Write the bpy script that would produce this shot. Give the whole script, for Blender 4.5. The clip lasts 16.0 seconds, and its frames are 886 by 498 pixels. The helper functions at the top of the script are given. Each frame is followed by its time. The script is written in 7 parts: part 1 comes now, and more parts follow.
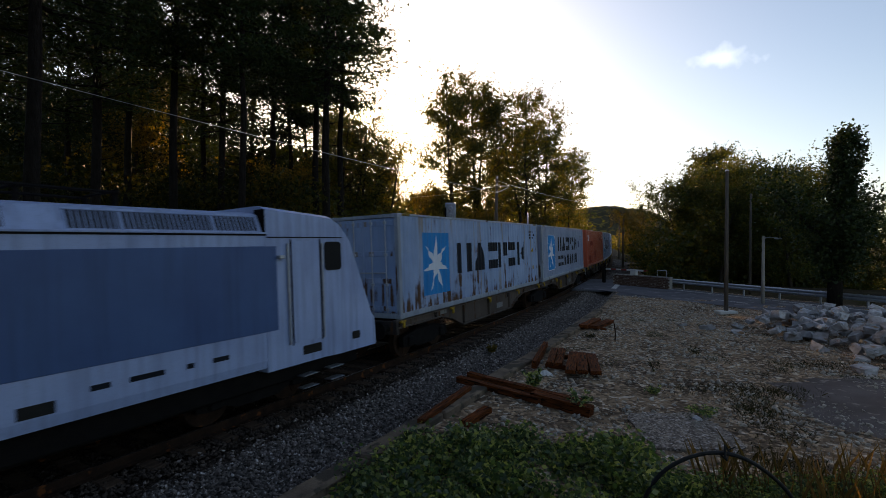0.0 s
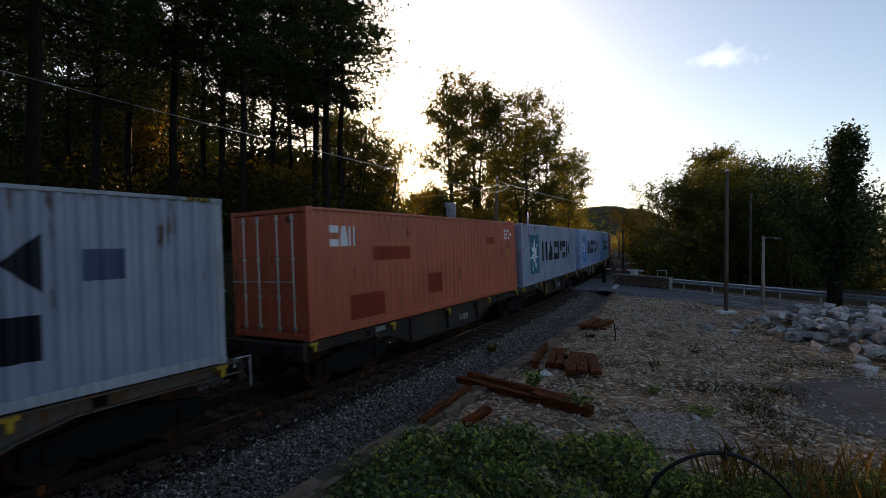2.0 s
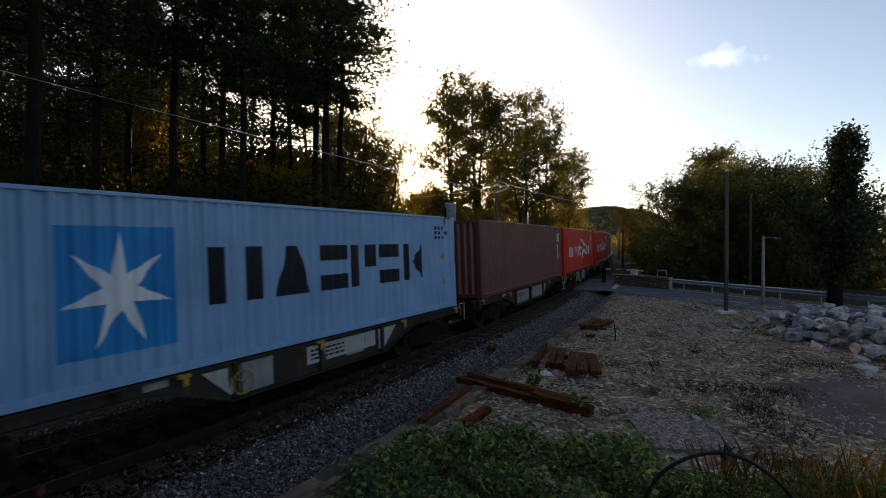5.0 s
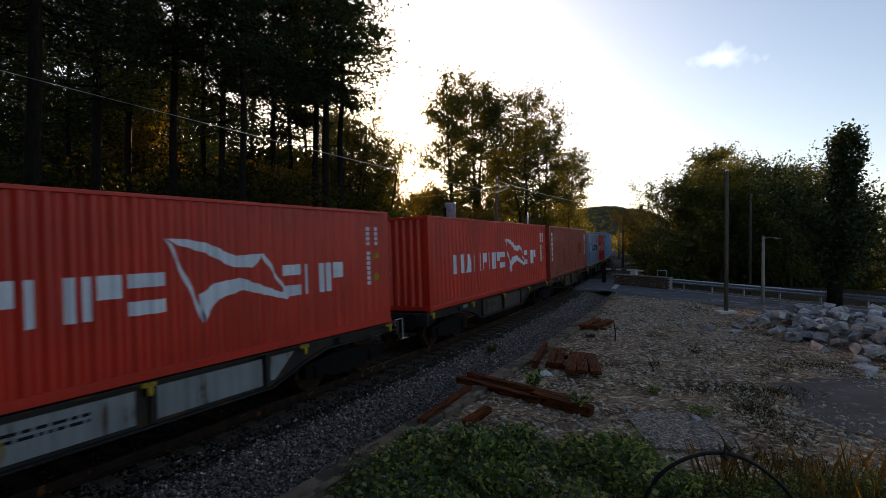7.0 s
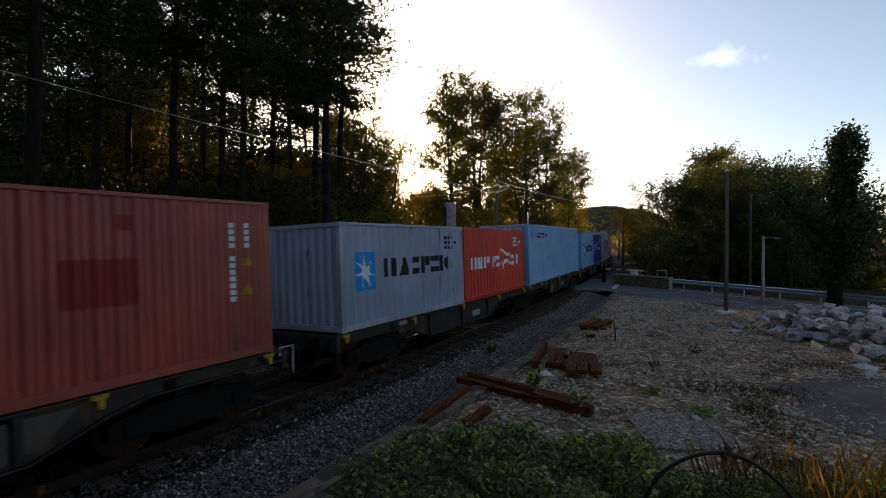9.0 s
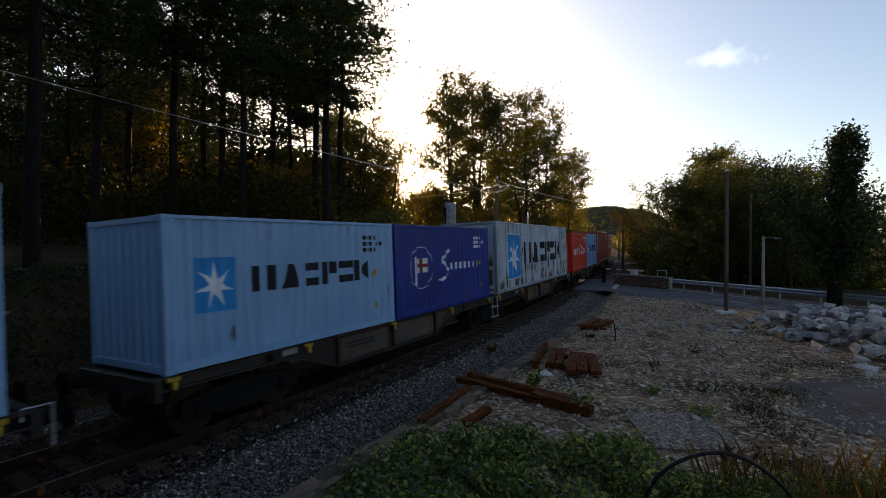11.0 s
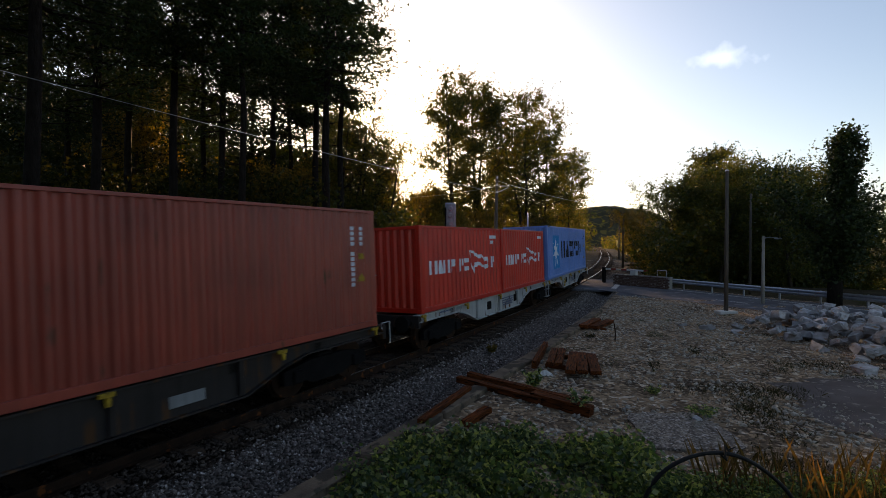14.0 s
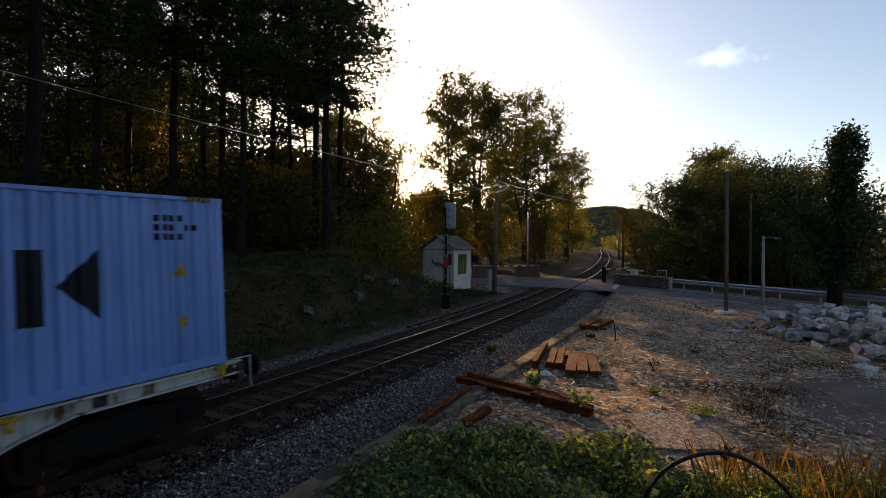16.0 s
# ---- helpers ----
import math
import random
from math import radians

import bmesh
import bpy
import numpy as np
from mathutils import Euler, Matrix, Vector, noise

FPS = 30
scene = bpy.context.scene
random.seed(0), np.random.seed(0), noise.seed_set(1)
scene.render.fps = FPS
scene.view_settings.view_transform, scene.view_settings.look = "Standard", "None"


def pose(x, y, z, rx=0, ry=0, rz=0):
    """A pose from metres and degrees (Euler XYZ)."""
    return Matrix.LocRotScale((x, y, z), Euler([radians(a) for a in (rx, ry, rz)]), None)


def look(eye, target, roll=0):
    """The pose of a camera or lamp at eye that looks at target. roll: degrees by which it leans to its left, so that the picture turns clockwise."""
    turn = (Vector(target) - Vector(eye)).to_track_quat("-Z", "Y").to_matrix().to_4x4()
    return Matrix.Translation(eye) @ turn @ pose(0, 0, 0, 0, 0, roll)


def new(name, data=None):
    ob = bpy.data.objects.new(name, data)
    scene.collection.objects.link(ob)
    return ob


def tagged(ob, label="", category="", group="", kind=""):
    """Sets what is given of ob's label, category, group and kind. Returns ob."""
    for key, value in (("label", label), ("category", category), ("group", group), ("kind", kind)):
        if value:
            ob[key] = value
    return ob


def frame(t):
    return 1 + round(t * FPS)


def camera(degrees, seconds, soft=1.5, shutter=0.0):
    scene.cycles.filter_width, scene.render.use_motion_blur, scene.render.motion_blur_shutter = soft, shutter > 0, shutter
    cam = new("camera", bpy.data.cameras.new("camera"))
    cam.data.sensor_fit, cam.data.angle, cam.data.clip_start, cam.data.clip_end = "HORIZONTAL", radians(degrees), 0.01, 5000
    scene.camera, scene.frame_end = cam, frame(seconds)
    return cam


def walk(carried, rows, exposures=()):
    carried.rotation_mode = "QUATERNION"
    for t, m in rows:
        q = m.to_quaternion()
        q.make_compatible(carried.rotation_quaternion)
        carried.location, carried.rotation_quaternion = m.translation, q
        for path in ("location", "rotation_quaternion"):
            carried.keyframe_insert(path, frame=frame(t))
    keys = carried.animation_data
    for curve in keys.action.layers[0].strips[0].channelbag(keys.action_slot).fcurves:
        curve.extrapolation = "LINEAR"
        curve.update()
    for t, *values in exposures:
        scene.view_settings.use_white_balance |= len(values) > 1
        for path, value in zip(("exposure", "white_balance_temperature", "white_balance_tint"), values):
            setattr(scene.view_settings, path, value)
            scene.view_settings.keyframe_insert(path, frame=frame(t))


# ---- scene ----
from functools import lru_cache

# ---------------------------------------------------------------- camera
EYE = (0.0, 0.0, 3.288)
cam = camera(85.26, 16.0, soft=0.5, shutter=0.12)
AIM = look(EYE, (0.0, 100.0, 3.288 - 0.397), 0.46)
walk(cam, [(0.0, AIM), (16.0, AIM)], exposures=[(0.0, 0.70, 6850, 15), (16.0, 0.70, 6850, 15)])

# ---------------------------------------------------------------- light
SUN_DIR = Vector((-0.1619, 0.9529, 0.2564)).normalized()
SUN_ELEV = math.asin(SUN_DIR.z)
SUN_AZ = math.atan2(SUN_DIR.x, SUN_DIR.y)

world = bpy.data.worlds.new("sky")
scene.world = world
world.use_nodes = True
wn, wl = world.node_tree.nodes, world.node_tree.links
wn.clear()
sky = wn.new("ShaderNodeTexSky")
sky.sky_type = "NISHITA"
sky.sun_disc = False
sky.sun_elevation = SUN_ELEV
sky.sun_rotation = SUN_AZ
sky.altitude = 300
sky.air_density = 1.0
sky.dust_density = 1.5
sky.ozone_density = 1.2
w_coord = wn.new("ShaderNodeTexCoord")


def w_math(op, a, b=None):
    n = wn.new("ShaderNodeMath")
    n.operation = op
    for i, q in enumerate((a, b)):
        if q is None:
            continue
        if isinstance(q, (int, float)):
            n.inputs[i].default_value = q
        else:
            wl.new(q, n.inputs[i])
    return n.outputs[0]


def w_dot(direction):
    n = wn.new("ShaderNodeVectorMath")
    n.operation = "DOT_PRODUCT"
    wl.new(w_coord.outputs["Generated"], n.inputs[0])
    n.inputs[1].default_value = direction
    return n.outputs["Value"]


# the sun's disc with its aureole, and one wisp of cloud
disc = wn.new("ShaderNodeMapRange")
disc.inputs["From Min"].default_value, disc.inputs["From Max"].default_value = math.cos(radians(1.35)), math.cos(radians(0.8))
wl.new(w_dot(SUN_DIR), disc.inputs["Value"])
cloud_dir = Vector((0.470, 0.8211, 0.3239)).normalized()
cloud_side = cloud_dir.cross(Vector((0, 0, 1))).normalized()
cloud_up = cloud_side.cross(cloud_dir).normalized()
w_noise = wn.new("ShaderNodeTexNoise")
w_noise.inputs["Scale"].default_value = 26
w_noise.inputs["Detail"].default_value = 6
wl.new(w_coord.outputs["Generated"], w_noise.inputs["Vector"])
du = w_math("ADD", w_dot(cloud_side), w_math("MULTIPLY", w_dot(cloud_up), 0.55))
dv = w_math("SUBTRACT", w_dot(cloud_up), w_math("MULTIPLY", w_dot(cloud_side), 0.1))
rad2 = w_math("ADD", w_math("POWER", w_math("MULTIPLY", du, 19.0), 2.0), w_math("POWER", w_math("MULTIPLY", dv, 44.0), 2.0))
fall = w_math("SUBTRACT", 1.0, w_math("POWER", rad2, 0.5))
wisp = wn.new("ShaderNodeMapRange")
wisp.inputs["From Min"].default_value, wisp.inputs["From Max"].default_value = 0.05, 0.75
wl.new(w_math("ADD", fall, w_math("MULTIPLY", w_math("SUBTRACT", w_noise.outputs["Fac"], 0.5), 2.4)), wisp.inputs["Value"])
front = w_math("GREATER_THAN", w_dot(cloud_dir), 0.9)
add1 = wn.new("ShaderNodeMix")
add1.data_type, add1.blend_type = "RGBA", "ADD"
wl.new(w_math("MULTIPLY", w_math("MULTIPLY", wisp.outputs[0], front), 0.2), add1.inputs["Factor"])
wl.new(sky.outputs[0], add1.inputs["A"])
add1.inputs["B"].default_value = (9, 9, 9, 1)
add2 = wn.new("ShaderNodeMix")
add2.data_type, add2.blend_type = "RGBA", "ADD"
wl.new(disc.outputs[0], add2.inputs["Factor"])
wl.new(add1.outputs["Result"], add2.inputs["A"])
add2.inputs["B"].default_value = (400, 330, 220, 1)
bg = wn.new("ShaderNodeBackground")
bg.inputs["Strength"].default_value = 0.12
wl.new(add2.outputs["Result"], bg.inputs["Color"])
wo = wn.new("ShaderNodeOutputWorld")
wl.new(bg.outputs[0], wo.inputs[0])

sun = new("sun", bpy.data.lights.new("sun", "SUN"))
sun.data.energy = 5.0
sun.data.angle = radians(0.55)
sun.data.color = (1.0, 0.64, 0.33)
sun.matrix_world = look(SUN_DIR * 50, (0, 0, 0))


# ---------------------------------------------------------------- materials
def lin(h):
    """A linear colour from a hex string."""
    c = [int(h[i:i + 2], 16) / 255 for i in (0, 2, 4)]
    return tuple(x / 12.92 if x <= 0.04045 else ((x + 0.055) / 1.055) ** 2.4 for x in c) + (1,)


def mat(name, c1, c2, scale=3.0, rough=0.7, metal=0.0, bump=0.2, fine=40.0, spot=None, spot_scale=8.0, spot_at=0.62, stretch=(1, 1, 1), per_object=0.0, coat=0.0, bump_dist=0.02, pebble=0.0, pebble_size=0.05):
    """Procedural surface: a broad mottling from c1 to c2, a fine grain, spots of a third colour, and relief."""
    m = bpy.data.materials.new(name)
    m.use_nodes = True
    n, l = m.node_tree.nodes, m.node_tree.links
    b = n["Principled BSDF"]
    tc = n.new("ShaderNodeTexCoord")
    mp = n.new("ShaderNodeMapping")
    mp.inputs["Scale"].default_value = stretch
    l.new(tc.outputs["Object"], mp.inputs["Vector"])
    vec = mp.outputs[0]
    if per_object:
        oi = n.new("ShaderNodeObjectInfo")
        va = n.new("ShaderNodeVectorMath")
        va.operation = "ADD"
        sc = n.new("ShaderNodeMath")
        sc.operation = "MULTIPLY"
        sc.inputs[1].default_value = 37.0
        l.new(oi.outputs["Random"], sc.inputs[0])
        l.new(vec, va.inputs[0])
        l.new(sc.outputs[0], va.inputs[1])
        vec = va.outputs[0]

    def noise_tex(s, detail=5.0):
        t = n.new("ShaderNodeTexNoise")
        t.inputs["Scale"].default_value = s
        t.inputs["Detail"].default_value = detail
        l.new(vec, t.inputs["Vector"])
        return t.outputs["Fac"]

    def remap(x, a, c, d=0.0, e=1.0):
        r = n.new("ShaderNodeMapRange")
        for k, q in zip(("From Min", "From Max", "To Min", "To Max"), (a, c, d, e)):
            r.inputs[k].default_value = q
        l.new(x, r.inputs["Value"])
        return r.outputs[0]

    def mix(f, a, c, mode="MIX"):
        x = n.new("ShaderNodeMix")
        x.data_type, x.blend_type = "RGBA", mode
        if isinstance(f, float):
            x.inputs["Factor"].default_value = f
        else:
            l.new(f, x.inputs["Factor"])
        for k, q in (("A", a), ("B", c)):
            if isinstance(q, tuple):
                x.inputs[k].default_value = q
            else:
                l.new(q, x.inputs[k])
        return x.outputs["Result"]

    grain = noise_tex(fine, 6.0)
    col = mix(remap(noise_tex(scale), 0.32, 0.68), c1, c2)
    col = mix(remap(grain, 0.3, 0.7, 0.0, 0.35), col, tuple(0.45 * q for q in c1[:3]) + (1,))
    if spot:
        col = mix(remap(noise_tex(spot_scale, 8.0), spot_at, spot_at + 0.07), col, spot)
    height = grain
    if pebble:
        vo = n.new("ShaderNodeTexVoronoi")
        vo.inputs["Scale"].default_value = 1.0 / pebble_size
        l.new(vec, vo.inputs["Vector"])
        sp = n.new("ShaderNodeSeparateColor")
        l.new(vo.outputs["Color"], sp.inputs[0])
        stone = mix(remap(sp.outputs[0], 0.2, 1.0, 0.0, pebble), col, tuple(0.22 * q for q in c2[:3]) + (1,))
        col = mix(remap(sp.outputs[1], 0.7, 1.0, 0.0, pebble), stone, tuple(min(0.6, 1.5 * q) for q in c1[:3]) + (1,))
        height = remap(vo.outputs["Distance"], 0.0, 0.8, 1.0, 0.0)
    if per_object:
        col = mix(remap(oi.outputs["Random"], 0.0, 1.0, 0.0, per_object), col, tuple(0.4 * q for q in c2[:3]) + (1,))
    l.new(col, b.inputs["Base Color"])
    l.new(remap(grain, 0.3, 0.7, max(0.05, rough - 0.12), min(1.0, rough + 0.12)), b.inputs["Roughness"])
    b.inputs["Metallic"].default_value = metal
    b.inputs["Specular IOR Level"].default_value = 0.08 if rough >= 0.8 else 0.2 if rough >= 0.5 else 0.4
    b.inputs["Coat Weight"].default_value = coat
    if bump:
        bp = n.new("ShaderNodeBump")
        bp.inputs["Strength"].default_value = bump
        bp.inputs["Distance"].default_value = bump_dist
        l.new(height, bp.inputs["Height"])
        l.new(bp.outputs[0], b.inputs["Normal"])
    return m


def paint(name, base, fade, rust=0.66, dirt=0.25, stain=0.0, creep=0.0):
    """Weathered container paint: faded patches, downward rust streaks, scuffs."""
    m = bpy.data.materials.new(name)
    m.use_nodes = True
    n, l = m.node_tree.nodes, m.node_tree.links
    b = n["Principled BSDF"]
    tc = n.new("ShaderNodeTexCoord")
    oi = n.new("ShaderNodeObjectInfo")
    off = n.new("ShaderNodeVectorMath")
    off.operation = "MULTIPLY_ADD"
    l.new(oi.outputs["Random"], off.inputs[0])
    off.inputs[1].default_value = (31, 17, 9)
    l.new(tc.outputs["Object"], off.inputs[2])

    def tex(sx, sz, detail=6.0):
        mp = n.new("ShaderNodeMapping")
        mp.inputs["Scale"].default_value = (sx, sx, sz)
        l.new(off.outputs[0], mp.inputs["Vector"])
        t = n.new("ShaderNodeTexNoise")
        t.inputs["Scale"].default_value = 1.0
        t.inputs["Detail"].default_value = detail
        l.new(mp.outputs[0], t.inputs["Vector"])
        return t.outputs["Fac"]

    def remap(x, a, c, d=0.0, e=1.0):
        r = n.new("ShaderNodeMapRange")
        for k, q in zip(("From Min", "From Max", "To Min", "To Max"), (a, c, d, e)):
            r.inputs[k].default_value = q
        l.new(x, r.inputs["Value"])
        return r.outputs[0]

    def mix(f, a, c):
        x = n.new("ShaderNodeMix")
        x.data_type = "RGBA"
        l.new(f, x.inputs["Factor"])
        for k, q in (("A", a), ("B", c)):
            if isinstance(q, tuple):
                x.inputs[k].default_value = q
            else:
                l.new(q, x.inputs[k])
        return x.outputs["Result"]

    col = mix(remap(tex(0.7, 0.9), 0.35, 0.65), base, fade)
    col = mix(remap(tex(9.0, 0.5), 0.45, 0.75, 0.0, dirt * 1.6), col, tuple(0.35 * q for q in base[:3]) + (1,))
    col = mix(remap(tex(60.0, 60.0), 0.55, 0.8, 0.0, dirt), col, (0.05, 0.045, 0.04, 1))
    streak = n.new("ShaderNodeMath")
    streak.operation = "MULTIPLY_ADD"
    l.new(tex(5.5, 0.45, 8.0), streak.inputs[0])
    streak.inputs[1].default_value = 0.65
    patch = n.new("ShaderNodeMath")
    patch.operation = "MULTIPLY"
    patch.inputs[1].default_value = 0.35
    l.new(tex(1.1, 1.6, 8.0), patch.inputs[0])
    l.new(patch.outputs[0], streak.inputs[2])
    worn = streak.outputs[0]
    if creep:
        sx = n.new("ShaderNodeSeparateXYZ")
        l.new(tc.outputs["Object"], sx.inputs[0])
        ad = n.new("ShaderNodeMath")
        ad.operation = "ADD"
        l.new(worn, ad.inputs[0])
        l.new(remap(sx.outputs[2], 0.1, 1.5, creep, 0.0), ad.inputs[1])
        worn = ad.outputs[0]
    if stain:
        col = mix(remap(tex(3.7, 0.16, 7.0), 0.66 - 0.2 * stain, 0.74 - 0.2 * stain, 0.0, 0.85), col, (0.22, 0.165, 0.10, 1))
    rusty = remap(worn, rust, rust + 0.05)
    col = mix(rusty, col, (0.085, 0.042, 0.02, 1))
    l.new(col, b.inputs["Base Color"])
    l.new(remap(rusty, 0, 1, 0.4, 0.9), b.inputs["Roughness"])
    b.inputs["Specular IOR Level"].default_value = 0.15 if name.endswith(("decal", "frame", "plate")) else 0.3 if name.startswith(("loco", "deep")) else 0.5
    bp = n.new("ShaderNodeBump")
    bp.inputs["Strength"].default_value = 0.12
    bp.inputs["Distance"].default_value = 0.02
    l.new(tex(4.0, 4.0), bp.inputs["Height"])
    l.new(bp.outputs[0], b.inputs["Normal"])
    return m


def leafy(name, c1, c2, c3, trans=0.45, gloss=0.25):
    """Foliage: each leaf its own tint, light shining through."""
    m = bpy.data.materials.new(name)
    m.use_nodes = True
    n, l = m.node_tree.nodes, m.node_tree.links
    b, out = n["Principled BSDF"], n["Material Output"]
    ge = n.new("ShaderNodeNewGeometry")
    oi = n.new("ShaderNodeObjectInfo")
    ramp = n.new("ShaderNodeValToRGB")
    e = ramp.color_ramp.elements
    e[0].color, e[1].color = c1, c3
    e.new(0.55).color = c2
    l.new(ge.outputs["Random Per Island"], ramp.inputs[0])
    hue = n.new("ShaderNodeHueSaturation")
    r = n.new("ShaderNodeMapRange")
    r.inputs["To Min"].default_value, r.inputs["To Max"].default_value = 0.75, 1.25
    l.new(oi.outputs["Random"], r.inputs["Value"])
    l.new(r.outputs[0], hue.inputs["Value"])
    l.new(ramp.outputs[0], hue.inputs["Color"])
    l.new(hue.outputs[0], b.inputs["Base Color"])
    b.inputs["Roughness"].default_value = 0.55
    b.inputs["Specular IOR Level"].default_value = gloss
    tr = n.new("ShaderNodeBsdfTranslucent")
    warm = n.new("ShaderNodeMix")
    warm.data_type, warm.blend_type = "RGBA", "MULTIPLY"
    warm.inputs["Factor"].default_value = 1.0
    l.new(hue.outputs[0], warm.inputs["A"])
    warm.inputs["B"].default_value = (2.0, 1.75, 0.6, 1)
    l.new(warm.outputs["Result"], tr.inputs["Color"])
    ms = n.new("ShaderNodeMixShader")
    ms.inputs[0].default_value = trans
    l.new(b.outputs[0], ms.inputs[1])
    l.new(tr.outputs[0], ms.inputs[2])
    l.new(ms.outputs[0], out.inputs["Surface"])
    return m


M_GROUND = mat("dirt_ground", lin("a08569"), lin("3d3026"), 1.1, 0.95, 0, 0.4, 13, lin("c8b8a4"), 6.0, 0.56, bump_dist=0.03, pebble=0.7, pebble_size=0.075)
M_BALLAST = mat("ballast_stone", lin("6a625b"), lin("413b36"), 3.0, 0.92, 0, 1.0, 30, lin("8b8680"), 14, 0.6, bump_dist=0.04, pebble=0.85, pebble_size=0.045)
M_STONE_BIT = mat("crushed_stone", lin("cfc4b4"), lin("5c5044"), 9.0, 0.9, 0, 0.5, 50, lin("a19c96"), 9, 0.6)
M_ROCK = mat("quarry_rock", lin("d0d0d2"), lin("948d88"), 1.4, 0.88, 0, 0.8, 9, lin("9a7450"), 0.8, 0.62, per_object=0.75)
M_BANKROCK = mat("mossy_dark_rock", lin("7d776d"), lin("4a453e"), 1.5, 0.9, 0, 0.8, 9, lin("34351f"), 2.0, 0.55, per_object=0.4)
M_RAIL = mat("worn_rail_steel", lin("9a9590"), lin("77716c"), 6, 0.28, 1.0, 0.05, 60)
M_RUST = mat("rusty_steel", lin("3a2a20"), lin("251c17"), 5, 0.9, 0.0, 0.4, 50, lin("6a3f22"), 6, 0.6)
M_SLEEPER = mat("tarred_sleeper", lin("624f40"), lin("3c3027"), 3, 0.9, 0, 0.6, 30, stretch=(1, 6, 1), per_object=0.3)
M_TIMBER = mat("weathered_timber", lin("8a4a22"), lin("3a1e0f"), 3.5, 0.85, 0, 1.0, 22, lin("1e110a"), 5, 0.54, stretch=(0.6, 6, 6), per_object=0.3)
M_CONCRETE = mat("concrete", lin("a59e94"), lin("86807a"), 1.2, 0.9, 0, 0.35, 40, lin("6a645c"), 3, 0.6)
M_ASPHALT = mat("asphalt", lin("67666a"), lin("545357"), 0.7, 0.9, 0, 0.5, 120, lin("7a777a"), 1.5, 0.6)
M_LINE = mat("road_line", lin("c9c7c2"), lin("a8a6a2"), 4, 0.8, 0, 0.2, 60, lin("76757a"), 9, 0.58)
M_GALV = mat("galvanised_steel", lin("b4b8be"), lin("959aa1"), 4, 0.42, 0.8, 0.1, 40)
M_POLE = mat("tarred_pole_wood", lin("6a6158"), lin("4c453f"), 2, 0.85, 0, 0.5, 30, stretch=(8, 8, 0.6))
M_BARK = mat("pine_bark", lin("2c2723"), lin("1b1815"), 3, 0.95, 0, 0.9, 12, stretch=(3, 3, 0.8), bump_dist=0.06)
M_BARK2 = mat("grey_bark", lin("453e37"), lin("2b2723"), 3, 0.95, 0, 0.9, 14, stretch=(3, 3, 0.8), bump_dist=0.05)
M_WHITE = mat("white_render", lin("d6d3cc"), lin("bdb9b1"), 1.5, 0.85, 0, 0.2, 40, lin("9a958c"), 4, 0.64)
M_ROOF = mat("fibre_roof", lin("7a6d66"), lin("5b514c"), 2, 0.9, 0, 0.4, 30)
M_BRICK = mat("old_brick", lin("6b5246"), lin("4f3e36"), 4, 0.9, 0, 0.5, 40, lin("a69a8e"), 5, 0.6, per_object=0.3)
M_DARK = mat("dark_metal", lin("1d1b1a"), lin("131212"), 4, 0.85, 0.0, 0.2, 40)
M_BLACK = mat("black_rubber", lin("202020"), lin("161616"), 5, 0.55, 0, 0.1, 40)
M_RED = mat("signal_red", lin("8f2f26"), lin("70251f"), 4, 0.6, 0, 0.1, 40)
M_SIGNAL = mat("grey_signal_paint", lin("8c929a"), lin("70767e"), 5, 0.6, 0, 0.1, 40)
M_YELLOW = mat("lock_yellow", lin("b8962a"), lin("7a6220"), 9, 0.6, 0, 0.2, 40, lin("4a3a20"), 9, 0.6)
M_OLIVE = mat("faded_olive_paint", lin("67632f"), lin("45421f"), 4, 0.8, 0, 0.1, 40)
M_BALLAST_BIT = mat("brown_crushed_stone", lin("978a82"), lin("352e29"), 11.0, 0.92, 0, 0.5, 50, lin("bdb3ab"), 13, 0.57)
M_APRON = mat("packed_grit", lin("6f645f"), lin("4e4642"), 0.8, 0.95, 0, 0.3, 60, lin("837870"), 5, 0.6)
M_BED = mat("grimy_ballast", lin("4d4239"), lin("2c2520"), 3.0, 0.95, 0, 1.0, 30, lin("53463a"), 14, 0.6, bump_dist=0.04, pebble=0.8, pebble_size=0.045)
M_BED_BIT = mat("grimy_crushed_stone", lin("5c5047"), lin("2a231e"), 11.0, 0.95, 0, 0.5, 50, lin("66594c"), 13, 0.62)
M_SOIL = mat("forest_floor", lin("4e4230"), lin("2f261a"), 0.8, 0.98, 0, 0.9, 9, lin("38331c"), 1.5, 0.52, bump_dist=0.08)

L_PINE = leafy("pine_needles", (0.012, 0.022, 0.009, 1), (0.02, 0.032, 0.012, 1), (0.035, 0.045, 0.014, 1), 0.22, 0.08)
L_GREEN = leafy("broad_leaves", (0.034, 0.048, 0.012, 1), (0.064, 0.07, 0.016, 1), (0.125, 0.098, 0.02, 1), 0.55)
L_SLOPE = leafy("slope_leaves", (0.024, 0.040, 0.010, 1), (0.048, 0.060, 0.015, 1), (0.10, 0.092, 0.02, 1), 0.46)
# broad leaves with forest shade put into the colour, a few tinted as lit
L_UNDER = leafy("shade_coloured_leaves", (0.010, 0.015, 0.005, 1), (0.018, 0.022, 0.007, 1), (0.06, 0.05, 0.011, 1), 0.4, 0.08)
L_AUTUMN = leafy("autumn_leaves", (0.05, 0.05, 0.011, 1), (0.11, 0.085, 0.013, 1), (0.21, 0.135, 0.018, 1), 0.42)
L_IVY = leafy("ivy_leaves", (0.012, 0.026, 0.008, 1), (0.02, 0.036, 0.010, 1), (0.04, 0.055, 0.012, 1), 0.25)
